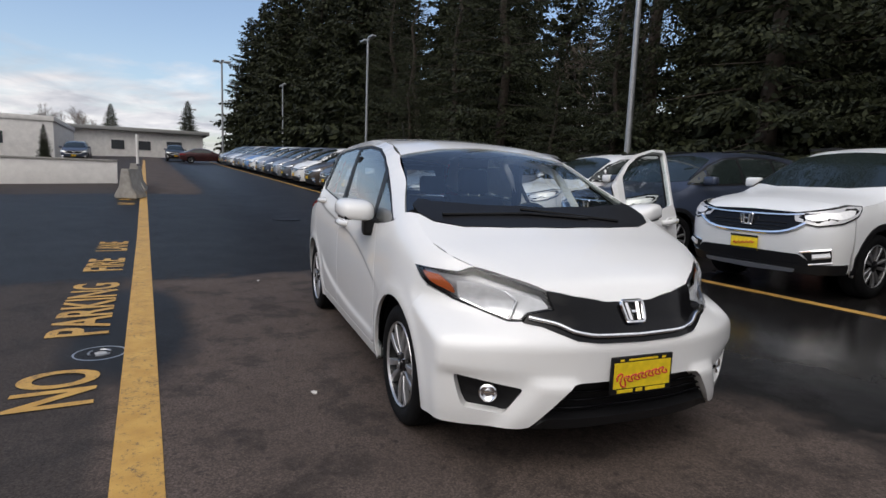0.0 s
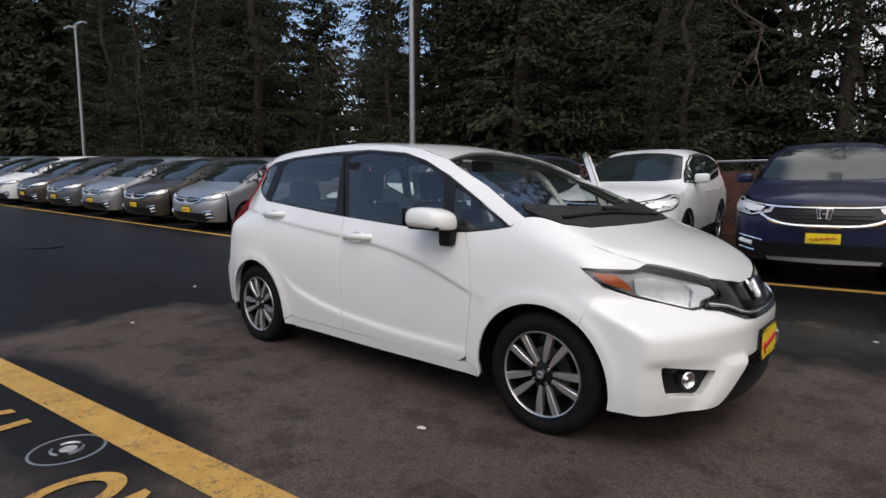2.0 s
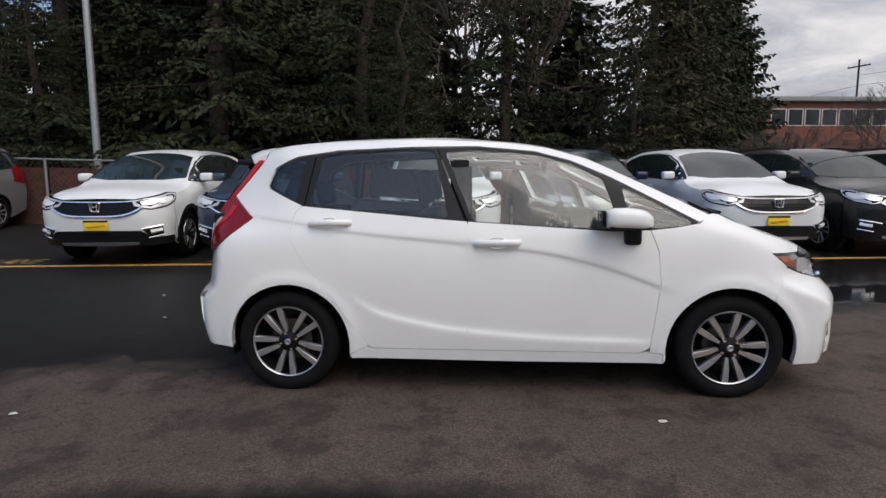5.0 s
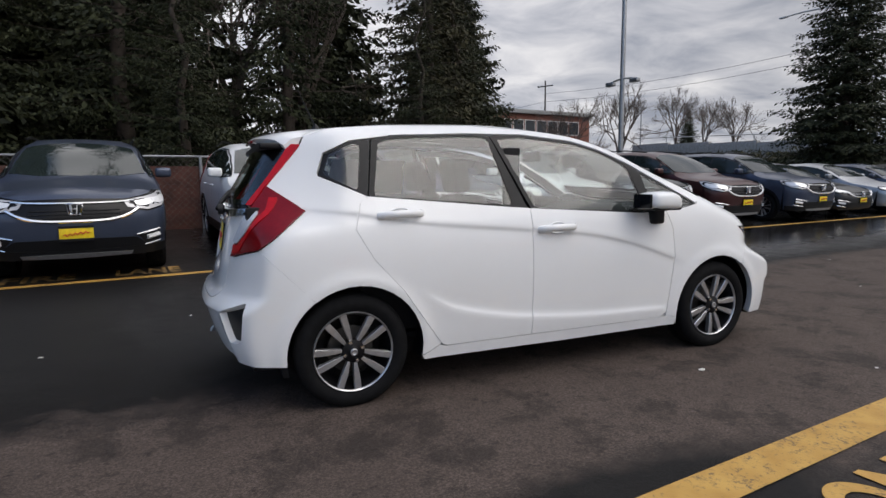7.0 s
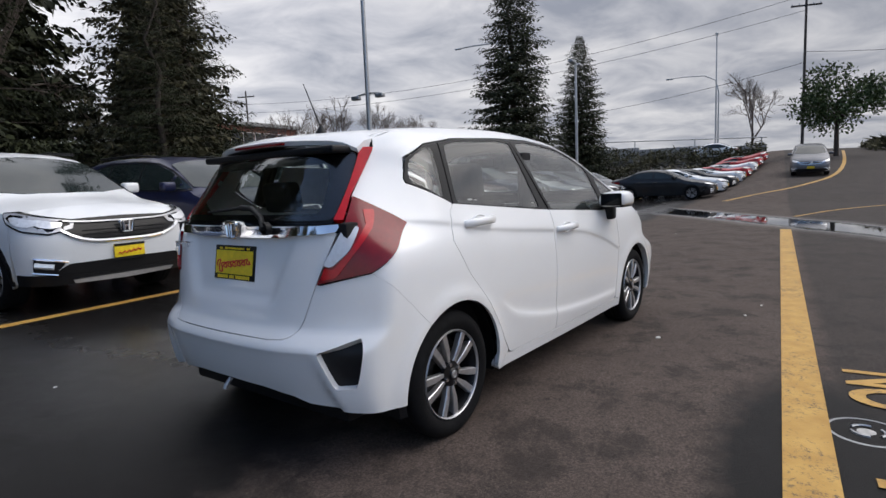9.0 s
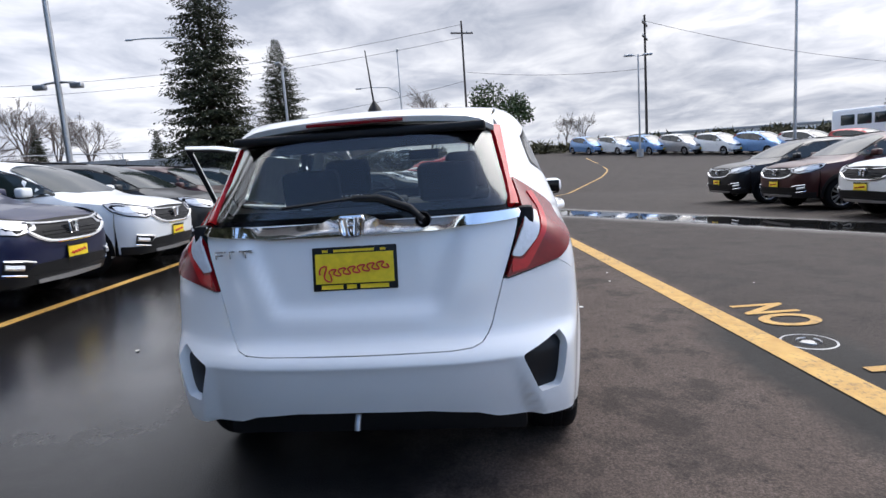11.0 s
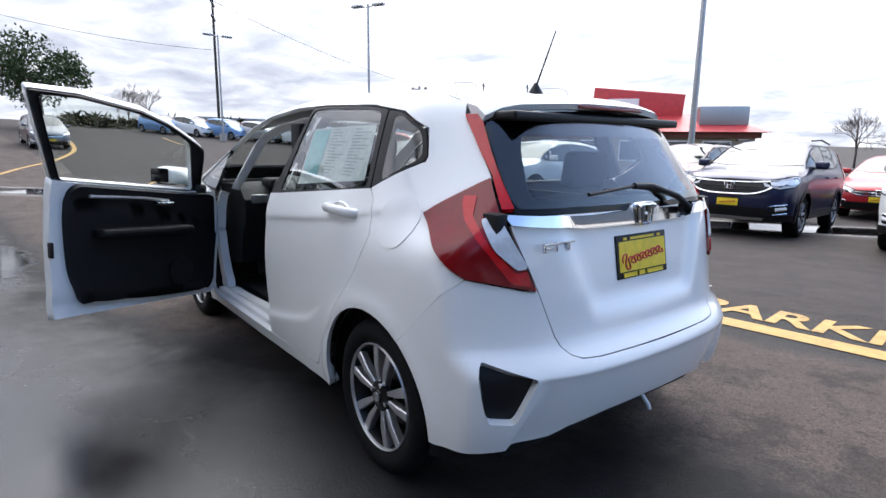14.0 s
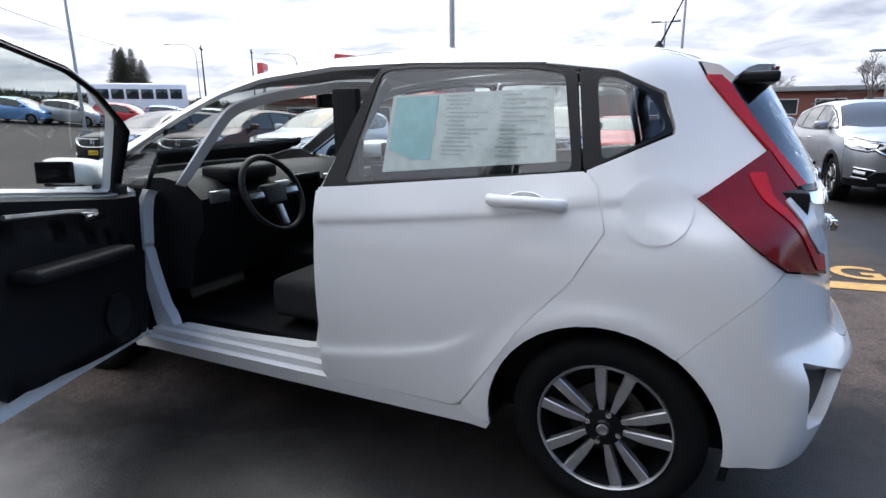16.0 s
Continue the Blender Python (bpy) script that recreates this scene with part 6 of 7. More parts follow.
def parked(kind, color, x, y, heading, where="in a parked row"):
    """Places one parked car of a kind and colour; the first of each kind is built, the rest copied."""
    spec, name, word, clad = KINDS[kind]
    m = pose(x, y, gzf(x, y), 0, 0, heading)
    label = f"{color} {word} with yellow dealer plate {where}"
    if kind not in MASTERS:
        MASTERS[kind] = (build_car(kind, name, label, spec, PAINTS[color], cladding=clad), PAINTS[color])
        car = MASTERS[kind][0]
        car.matrix_world = m
    else:
        car = copy_thing(MASTERS[kind][0], m)
    car["label"] = label
    # level with the slope across the wheelbase
    dz = gzf(x + 1.3 * math.cos(radians(heading)), y + 1.3 * math.sin(radians(heading))) - gzf(x - 1.3 * math.cos(radians(heading)), y - 1.3 * math.sin(radians(heading)))
    dw = gzf(x - .8 * math.sin(radians(heading)), y + .8 * math.cos(radians(heading))) - gzf(x + .8 * math.sin(radians(heading)), y - .8 * math.cos(radians(heading)))
    car.matrix_world = m @ Matrix.Rotation(-math.atan2(dz, 2.6), 4, "Y") @ Matrix.Rotation(math.atan2(dw, 1.6), 4, "X")
    base = MASTERS[kind][1]
    for o in car.children_recursive:
        for slot in o.material_slots:
            if slot.material == base:
                slot.link = "OBJECT"
                slot.material = PAINTS[color]
    return car


NOSE = 3.86
for x, c in ((-4.93, "white"), (-2.82, "slate blue"), (-.25, "white"), (2.19, "navy"), (4.55, "white"), (6.7, "black"), (9.05, "maroon"), (11.95, "slate blue")):
    parked("suv", c, x, NOSE + 2.23, -90, "behind the yellow line")
for k, c in enumerate(("silver", "bronze", "silver", "grey", "bronze", "white", "grey", "silver", "slate blue", "silver", "white", "light blue", "silver", "grey", "white", "silver", "slate blue", "silver")):
    parked("van", c, -10.1 - 2.42 * k, NOSE + 2.55, -90, "in a long parked row")
for k, c in enumerate(("black", "silver", "slate blue", "black", "grey")):
    parked("sedan", c, 14.1 + 2.55 * k, NOSE + 2.4, -90, "behind the yellow line")
for k, c in enumerate(("black", "white", "black", "white", "red", "white", "red", "red")):
    parked("sedan", c, 24.3 + 2.5 * k, 2.7 - .30 * k, -90, "beside the grass bank")
parked("hatch", "grey", 32.3, -3.3, 180, "on the ramp")
parked("sedan", "white", 52.0, 3.4, 90, "on the upper road")
for x, y, h, c, k in ((-2.3, -9.3, 90, "white", "suv"), (.6, -9.6, 92, "navy", "suv"), (3.6, -13.1, 90, "maroon", "suv"), (-5.0, -9.3, 90, "silver", "suv"), (6.1, -9.8, 90, "white", "suv"), (8.7, -9.8, 90, "maroon", "suv"), (11.3, -9.8, 90, "black", "suv"), (-7.7, -9.3, 90, "white", "suv"), (-.6, -15.2, 90, "red", "sedan"), (-4.4, -15.2, 90, "slate blue", "sedan")):
    parked(k, c, x, y, h, "across the lane")
for k, c in enumerate(("light blue", "white", "light blue", "silver", "white", "light blue", "silver", "red", "light blue", "white", "black", "red")):
    parked("hatch", c, 47 - 2.35 * k, -13.6 - 1.75 * k, 200, "in a slanting row")

# ---- trees, fence, poles, buildings ----
def leafmat(name, dark, lite, rough=0.75):
    m, nt, out = material(name)
    rnd = node(nt, "ShaderNodeNewGeometry").outputs["Random Per Island"]
    co = node(nt, "ShaderNodeTexCoord").outputs["Object"]
    n = noise_(nt, co, .8, 4.0).outputs[0]
    col = ramp(nt, math_(nt, "MULTIPLY_ADD", rnd, .6, math_(nt, "MULTIPLY", n, .4)), [(0.2, dark), (0.8, lite)])
    p = node(nt, "ShaderNodeBsdfPrincipled", {"Base Color": col, "Roughness": rough, "Specular IOR Level": 0.25})
    nt.links.new(p.outputs[0], out.inputs[0])
    return m


NEEDLE = leafmat("fir_needles", (0.010, 0.0135, 0.007), (0.040, 0.046, 0.019))
LEAF = leafmat("broad_leaves", (0.018, 0.035, 0.012), (0.07, 0.10, 0.035))
HEDGE = leafmat("brown_green_scrub", (0.025, 0.026, 0.012), (0.085, 0.075, 0.035))
BARK = plain("brown_bark", (0.055, 0.042, 0.033), 0.9, vary=0.4, scale=9, bump=0.9, bscale=40)
TWIG = plain("grey_twigs", (0.12, 0.095, 0.08), 0.9, vary=0.3)


def quads_mesh(name, verts, faces, mat, parent, kind="stuff"):
    me = bpy.data.meshes.new(name)
    me.from_pydata(verts, [], faces)
    me.materials.append(mat)
    ob = new(name, me)
    ob.parent = parent
    return tagged(ob, kind=kind)


CEDAR = leafmat("cedar_sprays", (0.018, 0.018, 0.009), (0.06, 0.055, 0.025))
# near-black leaf colours: the shade beneath the firs is put into them
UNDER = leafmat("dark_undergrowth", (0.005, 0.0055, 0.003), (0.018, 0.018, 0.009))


def conifer(label, height, radius, seed, bare=.1, dense=1.0, fine=4, mat=NEEDLE):
    """A fir: tapered trunk, whorls of drooping limbs, each carrying many small needle sprays."""
    rng = np.random.default_rng(seed)
    tree = thing("fir_tree", label, "tree", group="fir trees")
    pts = [(rng.normal(0, .04) * i, rng.normal(0, .04) * i, height * i / 8) for i in range(9)]
    part("trunk", tube(pts, height * .018, 8, .08), BARK, tree)
    V, Fc = [], []
    limbs = []
    n = int(height * 11 * dense)
    for k in range(n):
        t = bare + (1 - bare) * (k + rng.random()) / n
        z = height * t
        r = radius * (1 - t) ** .75 * rng.uniform(.55, 1.12) + .15
        a = k * 2.4 + rng.normal(0, .3)
        droop = -.32 + .55 * t + rng.normal(0, .08)
        d = np.array([math.cos(a), math.sin(a), droop])
        o = np.array([0, 0, z])
        tip = o + d * r + np.array([0, 0, .10 * r])
        limbs.append((o, tip))
        side = np.array([-math.sin(a), math.cos(a), 0])
        m = int(5 + r * 5.5)
        for j in range(m):
            u = (j + rng.random()) / m
            if u < .12:
                continue
            base = o + d * r * u + np.array([0, 0, .10 * r * u * u])
            spread = (1 - u * .6) * r * .36
            for s in (-1, 1):
                L = spread * rng.uniform(.6, 1.25) + .15
                dir_ = side * s * .85 + d * .55 + np.array([0, 0, rng.uniform(-.42, .02)])
                dir_ /= np.linalg.norm(dir_)
                nb = fine if L > .4 else max(1, fine - 1)
                for b in range(nb):
                    p0 = base + dir_ * L * (b / nb) + np.array([0, 0, -.18 * L * (b / nb) ** 2])
                    bd = dir_ + rng.normal(0, .34, 3) + np.array([0, 0, -.28])
                    bd /= np.linalg.norm(bd)
                    bl = (L / nb) * rng.uniform(.9, 1.5) if fine > 1 else L
                    w = np.cross(bd, rng.normal(0, 1, 3))
                    w = w / max(np.linalg.norm(w), 1e-3) * bl * rng.uniform(.16, .30)
                    mid = p0 + bd * bl * .45
                    q = len(V)
                    V += [tuple(p0), tuple(mid + w), tuple(p0 + bd * bl), tuple(mid - w)]
                    Fc.append((q, q + 1, q + 2, q + 3))
    quads_mesh("crown", V, Fc, mat, tree)
    bmv, bmf = [], []
    for o, tip in limbs[::2]:
        q = len(bmv)
        w = .022 * height / 15
        bmv += [tuple(o + [w, 0, w]), tuple(o + [-w, 0, -w]), tuple(o + [0, w, -w]), tuple(tip)]
        bmf += [(q, q + 1, q + 3), (q + 1, q + 2, q + 3), (q + 2, q, q + 3)]
    quads_mesh("branchwork", bmv, bmf, BARK, tree)
    return tree


def bare_tree(label, height, seed, mat=TWIG):
    """A leafless tree: forking tapered branches down to fine twigs."""
    rng = np.random.default_rng(seed)
    tree = thing("bare_tree", label, "tree", group="bare trees")
    V, Fc = [], []

    def seg_(a, b, r0, r1):
        d = (b - a) / max(np.linalg.norm(b - a), 1e-6)
        u = np.cross(d, [.3, .5, .8])
        u /= np.linalg.norm(u)
        w = np.cross(d, u)
        q = len(V)
        for p, r in ((a, r0), (b, r1)):
            for k in range(4):
                V.append(tuple(p + (u * math.cos(k * 1.571) + w * math.sin(k * 1.571)) * r))
        for k in range(4):
            Fc.append((q + k, q + (k + 1) % 4, q + 4 + (k + 1) % 4, q + 4 + k))

    def grow(p, d, L, r, lev):
        e = p + d * L
        seg_(p, e, r, r * .68)
        if lev == 0:
            return
        for k in range(3 if lev > 2 else 4):
            nd = d + rng.normal(0, .42, 3) + np.array([0, 0, .12])
            nd /= np.linalg.norm(nd)
            grow(p + d * L * rng.uniform(.55, 1.0), nd, L * rng.uniform(.62, .82), r * .58, lev - 1)
    trunk_v = tube([(0, 0, 0), (.02, .03, height * .25)], height * .016, 8, .8)
    part("trunk", trunk_v, BARK, tree)
    for k in range(4):
        d = np.array([rng.normal(0, .35), rng.normal(0, .35), 1.0])
        grow(np.array([.02, .03, height * (.17 + .03 * k)]), d / np.linalg.norm(d), height * .24, height * .010, 5 if k < 2 else 4)
    quads_mesh("branchwork", V, Fc, mat, tree)
    return tree


def leafy_tree(label, height, radius, seed, mat=LEAF, n=5200, flat=.8):
    rng = np.random.default_rng(seed)
    tree = thing("leafy_tree", label, "tree", group="leafy trees")
    limbs = [tube([(0, 0, 0), (.05, .02, height * .35), (.02, .1, height * .6)], height * .028, 8, .45)]
    cl = []
    for k in range(26):
        d = rng.normal(0, 1, 3)
        d /= np.linalg.norm(d)
        c = np.array([0, 0, height * .62]) + d * np.array([radius, radius, height * .36 * flat]) * rng.uniform(.45, .95)
        cl.append((c, rng.uniform(.25, .45) * radius))
        if k % 2 == 0:
            limbs.append(tube([(0, 0, height * rng.uniform(.25, .5)), tuple(c * .6 + np.array([0, 0, height * .2])), tuple(c)], height * .008, 5, .3))
    part("trunk", join(*limbs), BARK, tree)
    V, Fc = [], []
    for k in range(n):
        c, r = cl[k % len(cl)]
        d = rng.normal(0, 1, 3)
        d /= np.linalg.norm(d)
        p = c + d * r * rng.uniform(.5, 1.05)
        s = rng.uniform(.10, .19) * radius * .32
        u = rng.normal(0, 1, 3)
        u /= np.linalg.norm(u)
        w = np.cross(u, rng.normal(0, 1, 3))
        w /= np.linalg.norm(w)
        q = len(V)
        V += [tuple(p), tuple(p + (u + w * .5) * s), tuple(p + u * 2 * s), tuple(p + (u - w * .5) * s)]
        Fc.append((q, q + 1, q + 2, q + 3))
    quads_mesh("crown", V, Fc, mat, tree)
    return tree


FIRLABEL = "dark green drooping fir tree behind the chain-link fence"
firs = [conifer(FIRLABEL, 17, 4.6, 3, fine=7), conifer(FIRLABEL, 15, 4.0, 5, .04, fine=7), conifer(FIRLABEL, 12, 3.4, 8, .03, 1.1, 7), conifer(FIRLABEL, 17, 4.4, 14, .02, 1.2, 2)]
rng = np.random.default_rng(21)
SPOTS = []
for k in range(17):
    SPOTS.append((8.0 - 5.0 * k + rng.uniform(-.8, .8), 14.6 + rng.uniform(-.9, 1.1), rng.uniform(.92, 1.2)))
for k in range(15):
    SPOTS.append((4.5 - 5.4 * k + rng.uniform(-1, 1), 19.5 + rng.uniform(-1.2, 1.5), rng.uniform(1.1, 1.35)))
SPOTS += [(-64, 13.2, 1.2), (-69, 14, 1.3), (-74, 13.4, 1.35), (-79, 13.0, 1.35), (-84, 12.0, 1.3), (-71, 19, 1.4), (-77, 18, 1.45), (-11.0, 12.2, .5), (-1.0, 12.0, .55), (-29, 12.6, .7), (9.3, 17.5, .62), (5.5, 11.9, .45)]
SPOTS += [(12.2, 21.0, .72), (16.6, 29.0, .9), (22.6, 38.5, 1.05)]
SPOTS += [(-3.5 - 4.2 * k, 23.0 + (k % 2) * 1.4, 1.15 + .08 * (k % 3)) for k in range(4)]
used = set()
for i, (x, y, s) in enumerate(SPOTS):
    if (-20.6 < x < -14.0 and y < 18) or (-26.5 < x < -15.5 and y >= 18):
        s *= .62
    if .5 < x < 5.2 and 13 < y < 18:
        s *= .76
    if -1 < x < 7 and y >= 18:
        s *= .74
    if x > 7 and y < 20:
        s = min(s, .62)
    k = 3 if y > 17 or x < -40 else i % 3
    m = pose(x, y, gzf(x, y) - .1, 0, 0, float(rng.uniform(0, 360))) @ Matrix.Diagonal((s, s, s * float(rng.uniform(.92, 1.1)), 1))
    if k not in used:
        used.add(k)
        firs[k].matrix_world = m
    else:
        c = copy_thing(firs[k], Matrix.Identity(4))
        c.matrix_world = m
# the two tall narrow firs ahead, and far ones
tall = conifer("tall narrow dark fir tree beside the far parked row", 15, 3.3, 31, .02, 2.6, 4)
tall.matrix_world = pose(37, 15.6, .2) @ Matrix.Diagonal((1.42, 1.42, 1.22, 1))
for x, y, s in ((43, 12.3, .82), (62, 46, .5), (66, 34, .42), (60, -52, .45), (64, -58, .5), (57, -50, .42), (70, -62, .55), (75, -70, .5), (-88, -6, .5), (-92, 4, .6), (36, 66, 1.05), (31, 64, .95), (40.5, 67, 1.0)):
    c = copy_thing(tall, Matrix.Identity(4))
    c.matrix_world = pose(x, y, gzf(x, y) - .2) @ Matrix.Diagonal((s * 1.3, s * 1.3, s, 1))
    c["label"] = "dark fir tree in the distance"
gt_ = leafy_tree("round green broadleaf tree at the top of the ramp", 6.4, 2.9, 12)
gt_.matrix_world = pose(45.5, -5.4, gzf(45.5, -5.4) - .1)
bts = [bare_tree("leafless grey tree in the distance", 10, 2), bare_tree("leafless brown tree in the distance", 9, 6)]
placed = False
for i, (x, y, s) in enumerate(((44, 40.5, 1.2), (36, 39, 1.08), (56, 43, 1.1), (64, 45, 1.1), (72, 46, 1.1), (60, .4, 1.0), (57, -14, .45), (61, -17, .5), (-78, -12, .7), (-84, -9, .8), (8, -58, .6), (2, -60, .62), (-8, -64, .6), (-14, -66, .6), (-20, -58, .7))):
    t = bts[i % 2] if i < 2 else copy_thing(bts[i % 2], Matrix.Identity(4))
    t.matrix_world = pose(x, y, gzf(x, y) - .1, 0, 0, i * 50) @ Matrix.Diagonal((s, s, s, 1))
for x, y, s, a in ((3.0, 16.2, 1.15, 10), (1.2, 17.6, 1.2, 140), (-15.5, 17.0, .95, 60)):
    bb = copy_thing(bts[0], Matrix.Identity(4))
    bb.matrix_world = pose(x, y, gzf(x, y), 0, 0, a) @ Matrix.Diagonal((s, s, s, 1))
    bb["label"] = "leafless grey tree standing among the firs"
for x, y, s, a in ((9.4, 11.6, .30, 20), (10.6, 12.0, .32, 75), (11.9, 11.7, .28, 130)):
    bb = copy_thing(bts[1], Matrix.Identity(4))
    bb.matrix_world = pose(x, y, gzf(x, y), 0, 0, a) @ Matrix.Diagonal((s * 1.4, s * 1.4, s, 1))
    bb["label"] = "low leafless brown bush behind the fence"
cedar = conifer("dense brown-green cedar at the end of the tree row", 12, 2.9, 44, .02, 1.7, 4, CEDAR)
cedar.matrix_world = pose(6.4, 13.2, gzf(6.4, 13.2) - .1, 0, 0, 40)


def scrub(name, label, x0, x1, y0, y1, h, n, seed, size=.3, mat=HEDGE):
    """A bank of scrub: many small leaf blades over a strip."""
    rg = np.random.default_rng(seed)
    V, Fc = [], []
    for k in range(n):
        x, y = rg.uniform(x0, x1), rg.uniform(y0, y1)
        hh = h * (.55 + .45 * math.sin(x * .9 + y) * math.sin(x * .37)) * rg.uniform(.15, 1.0)
        p = np.array([x, y, gzf(x, y) + max(hh, .03)])
        u = rg.normal(0, 1, 3)
        u /= np.linalg.norm(u)
        w = np.cross(u, rg.normal(0, 1, 3))
        w /= np.linalg.norm(w)
        s = size * rg.uniform(.5, 1.2)
        q = len(V)
        V += [tuple(p - u * s), tuple(p + w * s * .2), tuple(p + u * s), tuple(p - w * s * .2)]
        Fc.append((q, q + 1, q + 2, q + 3))
    me = bpy.data.meshes.new(name)
    me.from_pydata(V, [], Fc)
    me.materials.append(mat)
    return tagged(new(name, me), label, "shrubs", kind="stuff")


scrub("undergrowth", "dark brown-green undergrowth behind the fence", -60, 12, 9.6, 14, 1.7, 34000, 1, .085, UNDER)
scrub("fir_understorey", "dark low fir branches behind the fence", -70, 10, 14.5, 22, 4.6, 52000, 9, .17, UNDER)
scrub("bank_scrub", "brown-green scrub on the grass bank", 43.5, 51.4, -1, 44, 1.7, 11000, 2, .3)
scrub("far_scrub", "dark far hedge along the horizon", 50, 58, -60, -8, 1.0, 3500, 4, .7)

# fence
fence = thing("chain_link_fence", "galvanised chain-link fence with rusty privacy screen", "fence")
FY = 8.95
for k in range(29):
    x = 12 - 2.6 * k
    z = gzf(x, FY)
    part("post", tube([(x, FY, z - .05), (x, FY, z + 1.46)], .03, 8), STEEL, fence)
for k in range(14):
    x = 12 - 5.2 * k
    part("top_rail", tube([(x, FY, gzf(x, FY) + 1.44), (x - 2.6, FY, gzf(x - 2.6, FY) + 1.44), (x - 5.2, FY, gzf(x - 5.2, FY) + 1.44)], .021, 6), STEEL, fence)
V, Fc = [], []
for s in (-1, 1):
    k = 0
    x = -14.0
    while x < 12:
        z0 = gzf(x, FY) + .04
        n = 11
        for j in range(n):
            xa, xb = x + (.125 * (j % 2) if s > 0 else .125 * ((j + 1) % 2)), x + (.125 * ((j + 1) % 2) if s > 0 else .125 * (j % 2))
            za, zb = z0 + j * .125, z0 + (j + 1) * .125
            q = len(V)
            V += [(xa - .003, FY, za), (xa + .003, FY, za), (xb + .003, FY, zb), (xb - .003, FY, zb)]
            Fc.append((q, q + 1, q + 2, q + 3))
        x += .125
quads_mesh("wire_mesh", V, Fc, plain("weathered_wire", (0.13, 0.12, 0.11), 0.6, metal=0.5), fence)
SCREEN = plain("rusty_screen", (0.075, 0.028, 0.02), 0.85, vary=0.5, scale=4)
for k in range(14):
    x = 12 - 5.2 * k
    bm = bmesh.new()
    vs = [bm.verts.new(c) for c in ((x, FY + .05, gzf(x, FY)), (x, FY + .05, gzf(x, FY) + 1.25), (x - 5.15, FY + .05, gzf(x - 5.2, FY) + 1.25), (x - 5.15, FY + .05, gzf(x - 5.2, FY)))]
    bm.faces.new(vs)
    e = bmesh.ops.extrude_face_region(bm, geom=bm.faces[:])
    for v in e["geom"]:
        if isinstance(v, bmesh.types.BMVert):
            v.co.y += .012
    part("privacy_screen", bm, SCREEN, fence)


# poles
def lamp_pole(x, y, h, heads, r=.075, label="grey steel lot lamp post with two flat lamp heads", turn=0.0, base=None):
    z = gzf(x, y) if base is None else base
    p = thing("lamp_post", label, "lamp post", pose(x, y, z, 0, 0, turn), "lamp posts")
    part("pole", tube([(0, 0, 0), (0, 0, h * .5), (0, 0, h)], r, 12, .7), STEEL, p)
    part("footing", lathe([(r * 3.2, 0), (r * 3.2, .6), (0, .6)], "z", 20), plain_concrete, p)
    for a in heads:
        c, s = math.cos(radians(a)), math.sin(radians(a))
        part("arm", tube([(0, 0, h - .15), (c * .35, s * .35, h - .08), (c * .6, s * .6, h - .06)], .03, 8), STEEL, p)
        part("lamp_head", box(.35, 1.05, -.16, .16, h - .12, h + .02, .05, 3, Matrix.Rotation(radians(a), 4, "Z")), STEEL, p)
    return p


plain_concrete = plain("weathered_concrete", (0.36, 0.345, 0.32), 0.85, vary=0.25, scale=5, bump=0.5, bscale=60)
lamp_pole(-8.4, 10.3, 10.0, (0, 180), .095)
lamp_pole(11.7, 9.9, 10.5, (60, 240), .085)
part("camera_arm", tube([(0, -.5, 4.0), (0, 0, 4.05), (0, .45, 4.0)], .03, 6), STEEL, bpy.data.objects["lamp_post.001"])
for s in (-1, 1):
    part("security_camera", box(-.09, .09, s * .5 - .16, s * .5 + .16, 3.86, 4.0, .04, 3), STEEL, bpy.data.objects["lamp_post.001"])
lamp_pole(-31.1, 10.6, 8.6, (0, 180), .09)
lamp_pole(-56, 10.6, 8.0, (0, 180), .09)
lamp_pole(30.5, 8.7, 7.9, (0, 180), .09)
lamp_pole(5.45, -17.6, 10.0, (0, 180), .11)
lamp_pole(24.2, -17.8, 8.9, (20, 200), .085)
lamp_pole(39.5, -15.6, 7.6, (90, 270), .08)
lamp_pole(-2.3, -46, 8.2, (0, 180), .09)
lamp_pole(-3.2, -38, 9.5, (0, 180), .1)
lamp_pole(-1.6, -58, 7.5, (0, 180), .09)
lamp_pole(-13.5, -35, 4.4, (0, 180), .09)
for x, y, h in ((-69, 6.3, 11.5), (-86, 10.2, 11), (-96, 4.5, 8.0)):
    lamp_pole(x, y, h, (0, 60, 120, 180, 240, 300), .14, "tall mast with a ring of floodlights")


def street_lamp(x, y, h, reach, turn, r=.09):
    p = thing("street_lamp", "thin grey street lamp with a long curved arm", "street lamp", pose(x, y, gzf(x, y), 0, 0, turn), "street lamps")
    part("pole", tube([(0, 0, 0), (0, 0, h * .8), (.05 * reach, 0, h * .93), (.3 * reach, 0, h), (.75 * reach, 0, h + .12), (reach, 0, h + .1)], r, 8, .45), STEEL, p)
    part("lamp_head", box(reach - .1, reach + .6, -.14, .14, h + .0, h + .14, .05, 3), STEEL, p)


street_lamp(-24.6, 20.7, 10.5, 3.2, 0)
street_lamp(51.5, 22, 13.0, 6.0, 90, .13)
street_lamp(60, 52, 9.5, 3.0, 180)
street_lamp(62, 3.6, 8.8, 4.5, 90, .08)
street_lamp(64, -70, 9.0, 4.0, 20)
street_lamp(58, -88, 9.0, 5.0, 20)
tp = thing("slim_pole", "slim tall grey pole", "pole", pose(56, 3.3, gzf(56, 3.3)))
part("pole", tube([(0, 0, 0), (0, 0, 11.5)], .09, 8, .6), STEEL, tp)
part("cap", lathe([(.14, 11.4), (.16, 11.6), (0, 11.75)], "z", 10), STEEL, tp)
WOODPOLE = plain("dark_creosote_wood", (0.05, 0.042, 0.036), 0.9, vary=0.3, scale=6)


